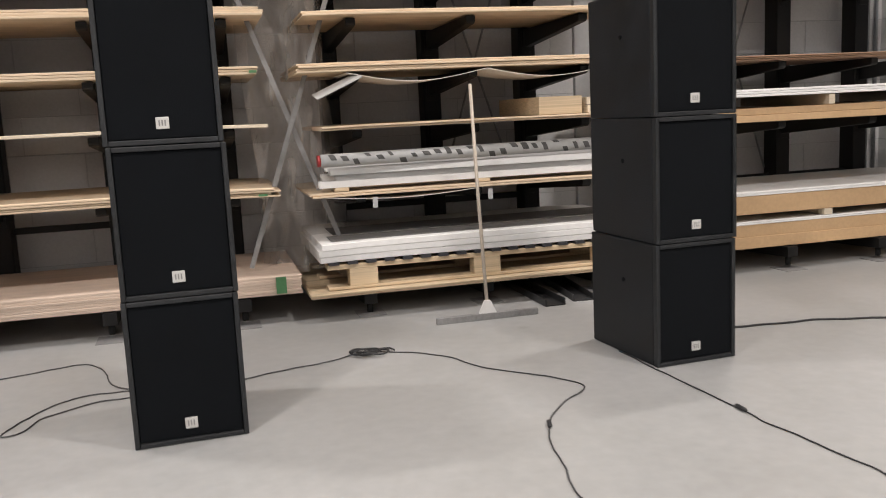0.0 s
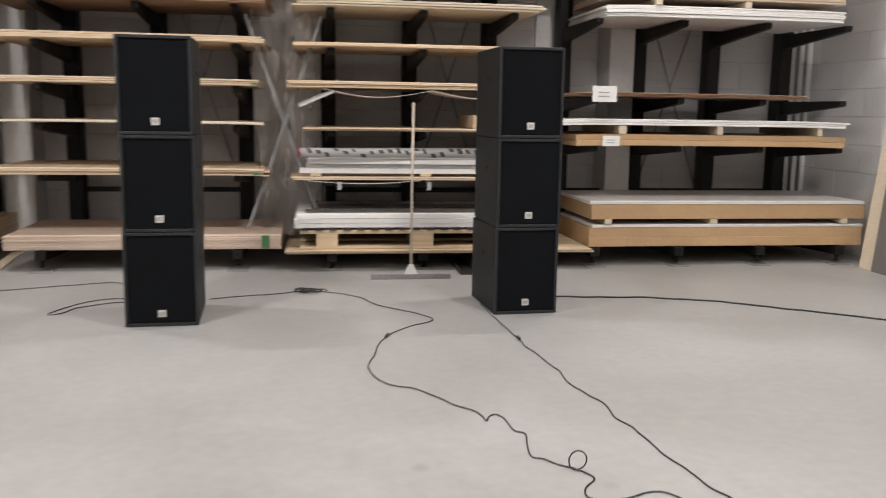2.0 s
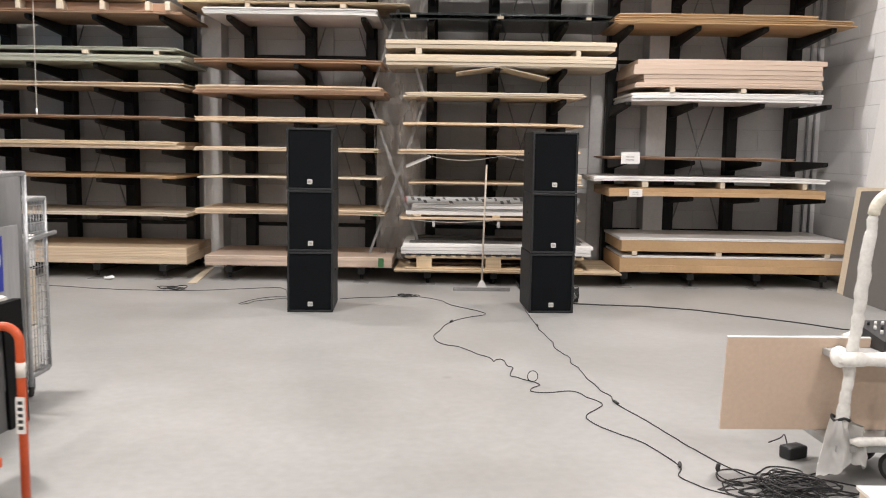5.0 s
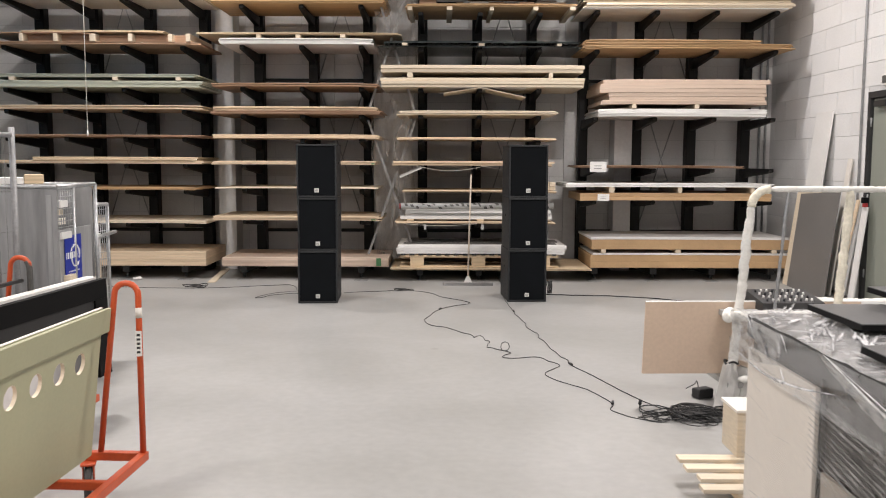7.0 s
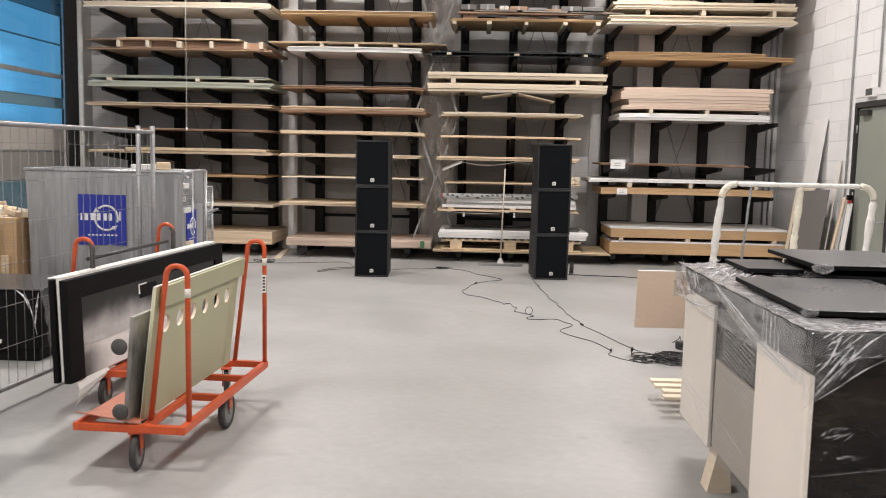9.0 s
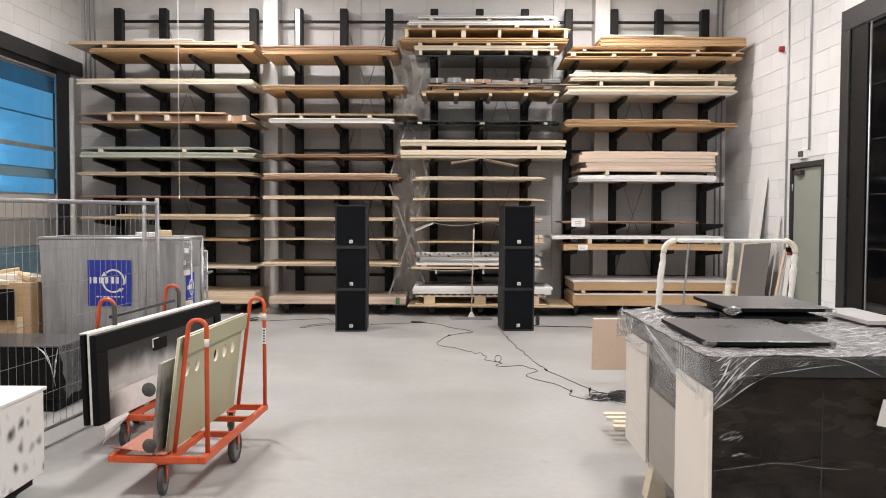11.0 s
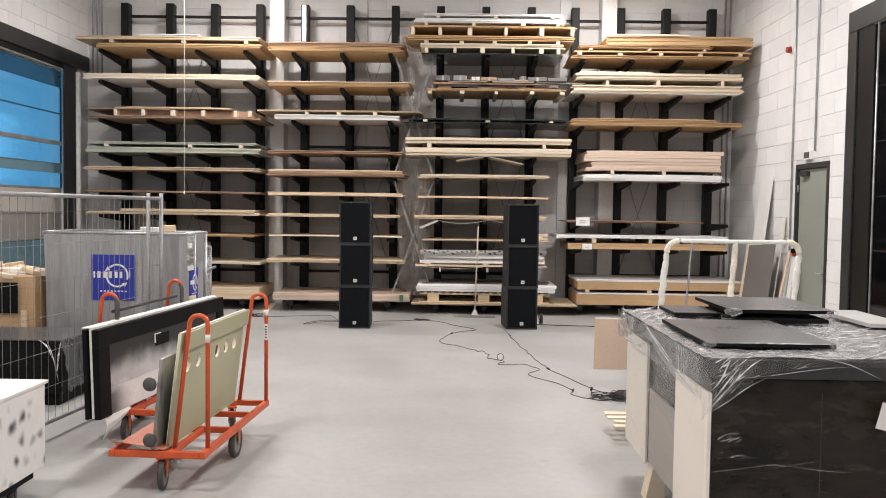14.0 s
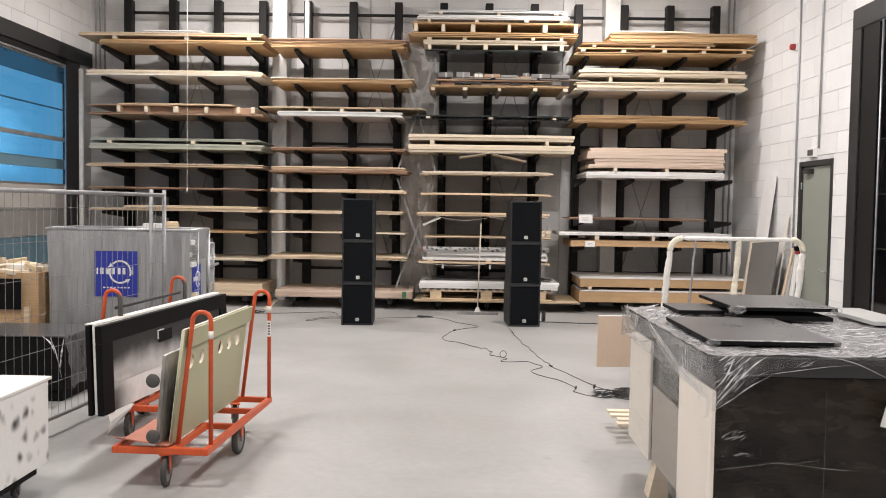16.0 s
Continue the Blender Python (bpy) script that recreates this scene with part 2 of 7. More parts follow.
LONG = (0.5, 6, 30)
M = {
    "floor": concrete_floor(),
    "block": material("wall_block", (0.74, 0.735, 0.73), rough=0.8, var=0.05, scale=1.2, fine=45, bump=0.25, spread=0.035),
    "mortar": material("mortar", (0.60, 0.595, 0.59), rough=0.9, var=0.08, scale=2),
    "pilaster": material("pilaster_white", (0.68, 0.68, 0.675), rough=0.4, var=0.06, scale=1.0, fine=20, bump=0.1),
    "ceiling": material("ceiling_sheet", (0.55, 0.55, 0.55), rough=0.6, var=0.05),
    "steel_dark": material("anthracite_steel", (0.0072, 0.0068, 0.0068), rough=0.55, var=0.2, scale=4, fine=80, bump=0.08, spec=0.3),
    "steel_frame": material("door_frame_steel", (0.027, 0.027, 0.028), rough=0.45, var=0.15, scale=2, fine=60, bump=0.05),
    "galv": material("galvanised_steel", (0.45, 0.46, 0.47), rough=0.42, metal=0.75, var=0.15, scale=8, fine=50, bump=0.08),
    "bin_sheet": material("dull_zinc_sheet", (0.40, 0.405, 0.41), rough=0.5, metal=0.3, var=0.16, scale=1.6, fine=7, bump=0.12, stretch=(3, 3, 0.4)),
    "ply": material("birch_plywood", (0.68, 0.535, 0.375), rough=0.65, var=0.09, scale=2, fine=4, stretch=LONG, bump=0.06),
    "pine": material("pine_board", (0.64, 0.50, 0.33), rough=0.65, var=0.12, scale=2, fine=4, stretch=LONG, bump=0.08),
    "cream": material("cream_board", (0.70, 0.60, 0.46), rough=0.6, var=0.07, scale=2, fine=5, stretch=LONG, bump=0.05),
    "mdf": material("tan_fibreboard", (0.53, 0.35, 0.19), rough=0.75, var=0.06, scale=3, fine=40, bump=0.05),
    "orange": material("orange_chipboard", (0.53, 0.345, 0.18), rough=0.65, var=0.10, scale=2, fine=5, stretch=LONG, bump=0.06),
    "pink": material("pale_pink_board", (0.64, 0.505, 0.405), rough=0.65, var=0.06, scale=2, fine=5, stretch=LONG, bump=0.05),
    "brown": material("brown_veneer_board", (0.40, 0.25, 0.16), rough=0.6, var=0.12, scale=2, fine=5, stretch=LONG, bump=0.05),
    "green": material("moisture_green_board", (0.42, 0.43, 0.35), rough=0.65, var=0.06, scale=2, fine=5, stretch=LONG, bump=0.05),
    "white": material("white_laminate", (0.80, 0.79, 0.77), rough=0.4, var=0.03, scale=2, fine=30, bump=0.02),
    "grey_board": material("grey_laminate", (0.42, 0.42, 0.41), rough=0.5, var=0.08, scale=2, fine=30, bump=0.03),
    "dark_sheet": material("dark_clear_sheet", (0.05, 0.06, 0.06), rough=0.15, var=0.2, scale=2, fine=10, bump=0.0),
    "cab": material("black_textured_paint", (0.0050, 0.0068, 0.0090), rough=0.55, var=0.25, scale=4.5, fine=120, bump=0.4, tint=(0.0135, 0.0165, 0.0205), spread=0.14, spec=0.38),
    "cab_edge": material("worn_black_edge", (0.0048, 0.0057, 0.0069), rough=0.55, var=0.25, scale=12, fine=90, bump=0.3, tint=(0.017, 0.0195, 0.022)),
    "grille": material("black_grille_foam", (0.0038, 0.0048, 0.0062), rough=0.9, var=0.15, scale=5, fine=400, bump=0.5, spec=0.15),
    "badge": material("silver_badge", (0.62, 0.61, 0.58), rough=0.4, metal=0.3, var=0.06, scale=20, fine=200, bump=0.0),
    "ink": material("dark_print", (0.03, 0.03, 0.035), rough=0.6, var=0.05, bump=0.0),
    "white_print": material("white_print", (0.8, 0.8, 0.8), rough=0.6, var=0.02, bump=0.0),
    "cable": material("black_rubber_cable", (0.022, 0.022, 0.023), rough=0.55, var=0.1, bump=0.1),
    "red": material("orange_red_paint", (0.56, 0.085, 0.022), rough=0.42, var=0.10, scale=8, fine=70, bump=0.08),
    "deck": material("faded_red_deck", (0.52, 0.19, 0.12), rough=0.6, var=0.10, scale=6, fine=40, bump=0.08),
    "tyre": material("grey_rubber_tyre", (0.055, 0.053, 0.05), rough=0.75, var=0.2, scale=15, fine=90, bump=0.2),
    "hub": material("wheel_hub", (0.25, 0.25, 0.25), rough=0.5, metal=0.5, var=0.15, scale=20, fine=80),
    "olive": material("olive_green_panel", (0.37, 0.365, 0.235), rough=0.5, var=0.04, scale=2, fine=60, bump=0.04),
    "black_board": material("matt_black_board", (0.0042, 0.0042, 0.0046), rough=0.6, var=0.15, scale=3, fine=30, bump=0.04, spec=0.13),
    "foam": material("white_foam_wrap", (0.80, 0.79, 0.75), rough=0.8, var=0.08, scale=12, fine=60, bump=0.5),
    "yellow_foam": material("aged_cream_foam", (0.76, 0.72, 0.60), rough=0.8, var=0.12, scale=10, fine=60, bump=0.5),
    "blue_sign": material("royal_blue_sign", (0.015, 0.035, 0.36), rough=0.4, var=0.05, scale=3, fine=40, bump=0.02),
    "door_leaf": material("grey_green_door", (0.27, 0.285, 0.245), rough=0.5, var=0.04, scale=1.5, fine=60, bump=0.04),
    "alarm_red": material("alarm_red", (0.36, 0.03, 0.03), rough=0.4, var=0.05),
    # dark brown panel; streaky lighter tones paint in gloss on the wrap
    "wrapped_dark": material("dark_panel_painted_gloss", (0.006, 0.0042, 0.003), rough=0.26, var=0.6, scale=1.1, fine=9, bump=0.16, stretch=(0.9, 0.9, 2.6), spec=0.26, tint=(0.032, 0.023, 0.016)),
    "slab": material("anthracite_slab", (0.030, 0.030, 0.031), rough=0.24, var=0.10, scale=2, fine=60, bump=0.03),
    # grey lifted so the film's sheen on slab tops is in the base colour
    "slab_face": material("anthracite_slab_face", (0.08, 0.08, 0.082), rough=0.30, var=0.2, scale=3, fine=50, bump=0.03),
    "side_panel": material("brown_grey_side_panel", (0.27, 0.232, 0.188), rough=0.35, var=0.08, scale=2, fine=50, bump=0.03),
    "end_panel": material("warm_white_end_panel", (0.80, 0.735, 0.655), rough=0.5, var=0.05, scale=1.6, fine=40, bump=0.03),
    "offwhite": material("off_white_panel", (0.77, 0.73, 0.67), rough=0.55, var=0.015, scale=1.5, fine=40, bump=0.03),
    "film": film_material("clear_stretch_film", 0.095, 0.16, (0.78, 0.80, 0.85), 0.28, stretch=(0.9, 0.9, 0.6), relief=0.22),
    "film_front": film_material("smooth_stretch_film", 0.045, 0.18, (0.80, 0.78, 0.76), 0.22, stretch=(0.9, 0.9, 0.6), relief=0.2),
    # white haze raised to paint in lamp reflections on the crinkled top
    "film_crinkle": film_material("crinkled_film_painted_glints", 0.30, 0.14, (0.95, 0.95, 0.96), 0.4, stretch=(1.6, 2.4, 2.0), relief=0.3, blend=0.12),
    "film_thin": film_material("thin_stretch_film", 0.006, 0.06, mirror=0.11, stretch=(0.55, 0.55, 1.8)),
    "film_glint": film_material("sparkling_stretch_film", 0.06, 0.14, (0.92, 0.92, 0.94), 0.5, stretch=(3, 3, 3), relief=0.2, blend=0.14),
    "film_strand": film_material("film_strand", 0.17, 0.1),
    "film_tuft": film_material("bunched_stretch_film", 0.20, 0.10, (0.95, 0.95, 0.96), 1.2, blend=0.2),
    # hazy white for folds, so that their glints are held in the colour
    "film_fold_glint": film_material("folded_film_painted_glint", 0.45, 0.12, (0.95, 0.95, 0.96), 0.8),
    "sheet_haze": film_material("hanging_plastic_sheet", 0.24, 0.25, (0.66, 0.615, 0.57), 0.9, stretch=(0.55, 0.55, 0.22), relief=0.7),
    "handle_wood": material("worn_wooden_handle", (0.52, 0.45, 0.37), rough=0.6, var=0.15, scale=5, fine=30, stretch=(6, 6, 1), bump=0.05),
    "glass": glass_material("door_glass"),
    "night_glass": glass_material("night_door_glass", (0.5, 0.5, 0.52), 1.08),
    "blue_line": material("blue_door_joint", (0.02, 0.08, 0.16), rough=0.5, var=0.05, bump=0.0),
    # dusk blue of the door glass with the shade below the beam painted in
    "blue_top": material("shaded_blue_door_top", (0.02, 0.10, 0.20), rough=0.3, var=0.12, scale=1, fine=12, bump=0.01),
    "aged_metal": material("mottled_grey_metal", (0.33, 0.32, 0.295), rough=0.45, metal=0.35, var=0.34, scale=5, fine=24, bump=0.12, stretch=(1, 1, 0.4)),
    "dusk": glow_material("dusk_sky_backdrop", (0.068, 0.245, 0.415), 1.1),
    "night": glow_material("night_backdrop", (0.004, 0.004, 0.005), 1.0),
    "lamp_glow": glow_material("lamp_diffuser", (1.0, 0.96, 0.9), 6.0),
    "tape_green": material("green_mark", (0.07, 0.20, 0.08), rough=0.6, var=0.1),
    "blue_band": material("blue_grey_panel", (0.115, 0.205, 0.26), rough=0.5, var=0.05, scale=1, fine=30, bump=0.02),
    "door_beige": material("door_panel_beige_grey", (0.34, 0.32, 0.295), rough=0.5, var=0.05, scale=1, fine=30, bump=0.02, stretch=(1, 1, 4)),
    "door_grey": material("door_panel_brown_grey", (0.20, 0.19, 0.178), rough=0.5, var=0.06, scale=1, fine=30, bump=0.02, stretch=(1, 1, 4)),
    "door_dull": material("dull_blue_window_film", (0.10, 0.17, 0.21), rough=0.25, var=0.12, scale=1, fine=10, bump=0.02),
    "wire": material("fence_wire", (0.27, 0.27, 0.265), rough=0.5, metal=0.3, var=0.2, scale=8, fine=50, bump=0.05),
    "dull_steel": material("dull_grey_steel", (0.27, 0.265, 0.26), rough=0.6, metal=0.2, var=0.15, scale=6, fine=50, bump=0.06),
    "bumper": material("dark_grey_rubber", (0.075, 0.074, 0.070), rough=0.8, var=0.2, scale=14, fine=70, bump=0.3),
    "dark_laminate": material("dark_grey_laminate", (0.155, 0.148, 0.142), rough=0.5, var=0.06, scale=1.5, fine=30, bump=0.03),
    "fence_steel": material("dull_galvanised_tube", (0.33, 0.33, 0.335), rough=0.5, metal=0.45, var=0.12, scale=8, fine=50, bump=0.06),
    "beige": material("beige_fibreboard", (0.68, 0.53, 0.41), rough=0.7, var=0.05, scale=1.5, fine=40, bump=0.03),
}


# ---- mesh helpers ----
def add_box(bm, x0, x1, y0, y1, z0, z1, bevel=0.0, m=None):
    made = bmesh.ops.create_cube(bm, size=1.0)["verts"]
    mat = Matrix.Translation(((x0 + x1) / 2, (y0 + y1) / 2, (z0 + z1) / 2)) @ Matrix.Diagonal((abs(x1 - x0), abs(y1 - y0), abs(z1 - z0), 1))
    bmesh.ops.transform(bm, matrix=(m @ mat) if m else mat, verts=made)
    if bevel:
        edges = list({e for v in made for e in v.link_edges})
        bmesh.ops.bevel(bm, geom=edges, offset=bevel, segments=2, affect="EDGES", profile=0.5)


def box(x0, x1, y0, y1, z0, z1, bevel=0.0, m=None):
    bm = bmesh.new()
    add_box(bm, x0, x1, y0, y1, z0, z1, bevel, m)
    return bm


def add_prism(bm, outline, lo, hi, axis="x"):
    """An outline of (u, v) pairs pushed along an axis: x: (y, z), y: (x, z), z: (x, y)."""
    put = {"x": lambda u, v, d: (d, u, v), "y": lambda u, v, d: (u, d, v), "z": lambda u, v, d: (u, v, d)}[axis]
    a = [bm.verts.new(put(u, v, lo)) for u, v in outline]
    b = [bm.verts.new(put(u, v, hi)) for u, v in outline]
    faces = [bm.faces.new(a), bm.faces.new(b[::-1])]
    k = len(outline)
    for i in range(k):
        faces.append(bm.faces.new((a[i], b[i], b[(i + 1) % k], a[(i + 1) % k])))
    bmesh.ops.recalc_face_normals(bm, faces=faces)


def smooth_line(points, steps=6):
    """A Catmull-Rom line through the points."""
    p = [Vector(q) for q in points]
    p = [2 * p[0] - p[1], *p, 2 * p[-1] - p[-2]]
    out = []
    for i in range(1, len(p) - 2):
        for k in range(steps):
            t = k / steps
            out.append(0.5 * (2 * p[i] + (p[i + 1] - p[i - 1]) * t + (2 * p[i - 1] - 5 * p[i] + 4 * p[i + 1] - p[i + 2]) * t * t + (3 * p[i] - p[i - 1] - 3 * p[i + 1] + p[i + 2]) * t ** 3))
    out.append(p[-2])
    return out


def add_tube(bm, points, radius, sides=8, squash=None):
    pts = [Vector(p) for p in points]
    rings, up = [], None
    for i, p in enumerate(pts):
        d = (pts[min(i + 1, len(pts) - 1)] - pts[max(i - 1, 0)]).normalized()
        if up is None:
            up = d.orthogonal().normalized()
        up = (up - d * up.dot(d)).normalized()
        side = d.cross(up)
        r = radius(i) if callable(radius) else radius
        rings.append([bm.verts.new(p + (up * math.cos(a) + side * math.sin(a)) * r) for a in (2 * math.pi * k / sides for k in range(sides))])
    for a, b in zip(rings, rings[1:]):
        for k in range(sides):
            f = bm.faces.new((a[k], a[(k + 1) % sides], b[(k + 1) % sides], b[k]))
            f.smooth = True
    bm.faces.new(rings[0][::-1])
    bm.faces.new(rings[-1])


def tube(points, radius, sides=8):
    bm = bmesh.new()
    add_tube(bm, points, radius, sides)
    return bm


def add_cyl(bm, a, b, r0, r1=None, sides=20):
    add_tube(bm, [a, b], lambda i: (r0, r0 if r1 is None else r1)[i], sides)
    for f in bm.faces:
        if len(f.verts) > 4:
            f.smooth = False


def hoop_points(a, b, height, radius, lean=((0, 0), (0, 0))):
    """An upside-down U between the feet a and b, with rounded shoulders; lean shifts the top of each leg in x and y."""
    a, b = Vector(a), Vector(b)
    sa = a + Vector((*lean[0], height))
    sb = b + Vector((*lean[1], height))
    d = (sb - sa).normalized()
    pts = [a]
    for k in range(0, 7):
        t = k / 6 * math.pi / 2
        pts.append(sa + d * radius * (1 - math.cos(t)) - Vector((0, 0, radius * (1 - math.sin(t)))))
    for k in range(0, 7):
        t = k / 6 * math.pi / 2
        pts.append(sb - d * radius * (1 - math.sin(t)) - Vector((0, 0, radius * (1 - math.cos(t)))))
    return pts + [b]


def mesh_of(bm, name, mat):
    me = bpy.data.meshes.new(name)
    bm.to_mesh(me)
    bm.free()
    me.materials.append(mat)
    return me


def part(name, bm, mat, parent, label=""):
    ob = new(name, mesh_of(bm, name, mat))
    ob.parent = parent
    if label:
        tagged(ob, label)
    return ob


def thing(name, label, category, at=(0, 0, 0), turn=0.0, group="", kind=""):
    ob = new(name)
    ob.empty_display_size = 0.1
    ob.matrix_basis = pose(*at, 0, 0, turn)
    return tagged(ob, label, category, group, kind)


def solid(name, bm, mat, label, category, group="", kind="", m=None):
    ob = new(name, mesh_of(bm, name, mat))
    if m:
        ob.matrix_basis = m
    return tagged(ob, label, category, group, kind)


def structure(name, bm, mat, label=""):
    return tagged(new(name, mesh_of(bm, name, mat)), label, "", "", "structure")


def holed_plate(x0, x1, z0, z1, thick, holes, y=0.0):
    """A plate in the x-z plane with round holes (x, z, r) right through it."""
    cu = bpy.data.curves.new("plate", "CURVE")
    cu.dimensions, cu.fill_mode = "2D", "BOTH"
    loops = [[(x0, z0), (x1, z0), (x1, z1), (x0, z1)]]
    for hx, hz, r in holes:
        loops.append([(hx + r * math.cos(2 * math.pi * k / 24), hz + r * math.sin(2 * math.pi * k / 24)) for k in range(24)])
    for loop in loops:
        s = cu.splines.new("POLY")
        s.points.add(len(loop) - 1)
        for p, (u, v) in zip(s.points, loop):
            p.co = (u, v, 0, 1)
        s.use_cyclic_u = True
    cu.extrude = thick / 2
    ob = bpy.data.objects.new("plate", cu)
    scene.collection.objects.link(ob)
    me = bpy.data.meshes.new_from_object(ob.evaluated_get(bpy.context.evaluated_depsgraph_get()))
    bm = bmesh.new()
    bm.from_mesh(me)
    bpy.data.objects.remove(ob)
    bpy.data.meshes.remove(me)
    bmesh.ops.transform(bm, matrix=Matrix.Translation((0, y, 0)) @ Matrix.Rotation(math.pi / 2, 4, "X"), verts=bm.verts)
    return bm


rnd = random.Random(7)

# ---- the hall ----
XW, XE, YS, YN, ZC = -5.70, 6.9, -16.0, 7.3, 7.6
structure("floor", box(XW - 0.3, XE + 0.3, YS - 0.3, YN + 0.3, -0.25, 0.0), M["floor"], "smooth light grey concrete floor")
structure("ceiling", box(XW - 0.3, XE + 0.3, YS - 0.3, YN + 0.3, ZC, ZC + 0.2), M["ceiling"], "plain grey ceiling")
wall_n = structure("wall_north", box(XW - 0.3, XE + 0.3, YN, YN + 0.25, 0, ZC), M["mortar"], "white block wall behind the rack")
structure("wall_south", box(XW - 0.3, XE + 0.3, YS - 0.25, YS, 0, ZC), M["block"], "plain white wall")

# west wall with the glazed sectional door, east wall with the dark sectional door and the steel door
WD0, WD1, WDZ = 0.2, 6.19, 4.30
ED0, ED1, EDZ = -3.0, 2.18, 4.32
PD0, PD1, PDZ = 2.69, 3.93, 2.63
bm = bmesh.new()
add_box(bm, XW - 0.25, XW, YS, WD0, 0, ZC)
add_box(bm, XW - 0.25, XW, WD0, WD1, WDZ, ZC)
add_box(bm, XW - 0.25, XW, WD1 + 0.40, YN, 0, ZC)
add_box(bm, XW - 0.25, XW, WD1, WD1 + 0.40, WDZ, ZC)
add_box(bm, XW - 0.25, XW, WD1, WD1 + 0.40, 0, 2.14)
wall_w = structure("wall_west", bm, M["mortar"], "white block wall with a wide sectional door")
bm = bmesh.new()
add_box(bm, XE, XE + 0.25, YS, ED0, 0, ZC)
add_box(bm, XE, XE + 0.25, ED0, ED1, EDZ, ZC)
add_box(bm, XE, XE + 0.25, ED1, PD0, 0, ZC)
add_box(bm, XE, XE + 0.25, PD0, PD1, PDZ, ZC)
add_box(bm, XE, XE + 0.25, PD1, YN, 0, ZC)
wall_e = structure("wall_east", bm, M["mortar"], "white block wall with a steel door")

# white pilasters in the north wall
for x0, x1 in ((-2.04, -1.76), (-0.48, -0.22), (3.52, 3.74), (4.27, 4.55)):
    structure("trim", box(x0, x1, YN - (0.42 if x0 in (-2.04, 4.27) else 0.05), YN, 0, ZC - 0.01, 0.006), M["pilaster"], "white wall pilaster")


def sectional_door(name, x, inward, y0, y1, rows, label, backdrop_mat, frame_mat, glass_mat, panes):
    """A sectional door in a wall along y: panels between rails, glass or closed. rows: (z0, z1, kind, rail height, rail material)."""
    door = tagged(new(name), label, "", "", "structure")
    s = inward
    for z0, z1, kind, rail, rail_mat in rows:
        if kind == "glass":
            w = (y1 - y0) / panes
            for k in range(panes):
                a, b = y0 + k * w, y0 + (k + 1) * w
                pane = part("pane", box(x - s * 0.045, x - s * 0.035, a, b - 0.012, z0 + 0.003, z1 - 0.003), M[glass_mat], door)
                pane.visible_shadow = False
                part("stile", box(x - s * 0.06, x - s * 0.03, b - 0.012, b + 0.012, z0, z1), M[frame_mat], door)
        else:
            part("panel", box(x - s * 0.06, x - s * 0.032, y0, y1, z0 + 0.004, z1 - 0.004, 0.006), M[kind], door)
        part("rail", box(x - s * 0.07, x - s * 0.022, y0, y1, z1 - rail / 2, z1 + rail / 2, min(0.004, rail * 0.3)), M[rail_mat], door)
    structure("backdrop", box(x - s * 0.9, x - s * 0.88, y0 - 1.5, y1 + 4.0, -0.5, rows[-1][1] + 1.5), backdrop_mat, "evening outside the door")
    return door


# the top row is an opaque panel with shade put into its deep blue
sectional_door("door_1", XW, 1, WD0, WD1, [(0.0, 0.75, "grey_board", 0.03, "galv"), (0.75, 1.25, "door_dull", 0.03, "galv"), (1.25, 1.70, "door_grey", 0.03, "galv"), (1.70, 2.14, "door_beige", 0.03, "galv"), (2.14, 2.425, "glass", 0.012, "blue_band"), (2.425, 2.595, "blue_band", 0.012, "blue_band"), (2.595, 2.965, "glass", 0.075, "galv"), (2.965, 3.505, "glass", 0.022, "blue_line"), (3.505, 3.99, "glass", 0.010, "blue_line"), (3.99, 4.285, "blue_top", 0.03, "galv")], "glazed sectional door with blue dusk behind", M["dusk"], "steel_frame", "glass", 1)
sectional_door("door_2", XE, -1, ED0, ED1, [(0.0, 0.7, "steel_frame", 0.02, "steel_dark"), (0.7, 1.4, "glass", 0.02, "steel_dark"), (1.4, 2.1, "glass", 0.02, "steel_dark"), (2.1, 2.8, "glass", 0.02, "steel_dark"), (2.8, 3.5, "glass", 0.02, "steel_dark"), (3.5, 4.30, "glass", 0.02, "steel_dark")], "dark glazed sectional door", M["night"], "steel_dark", "night_glass", 3)
# steel surrounds
bm = bmesh.new()
add_box(bm, XW, XW + 0.06, WD0 - 0.3, YN - 0.05, 4.44, 4.71, 0.008)
add_box(bm, XW, XW + 0.015, WD1, WD1 + 0.59, 0, 4.438, 0.004)
structure("trim", bm, M["steel_frame"], "dark steel door surround")
structure("trim", box(XW, XW + 0.02, WD0, WD1 - 0.003, WDZ + 0.04, 4.437), M["steel_dark"], "black rubber seal above the door")
structure("trim", box(XW - 0.012, XW + 0.03, WD0, WD1 - 0.12, WDZ - 0.002, WDZ + 0.032, 0.006), M["galv"], "galvanised door track")
structure("trim", tube([(XW + 0.20, WD1 + 0.20, 0.0), (XW + 0.20, WD1 + 0.20, 4.30)], 0.045, 12), M["foam"], "white upright guide tube beside the door")
bm = bmesh.new()
add_box(bm, XE - 0.03, XE, ED1 - 0.25, ED1, 0, EDZ - 0.002, 0.006)
add_box(bm, XE - 0.03, XE, ED0 - 0.2, ED1, EDZ, EDZ + 0.28, 0.006)
add_box(bm, XE - 0.03, XE, ED0, ED0 + 0.16, 0, EDZ - 0.002, 0.006)
structure("trim", bm, M["steel_frame"], "dark steel door surround")
structure("trim", box(XE + 0.001, XE + 0.02, ED1 - 0.72, ED1 - 0.26, 0, EDZ - 0.004, 0.006), M["steel_dark"], "black steel door guide")

structure("trim", tube([(XE - 0.012, 1.33, 0.0), (XE - 0.012, 1.33, EDZ - 0.01)], 0.014, 10), M["galv"], "galvanised door track")

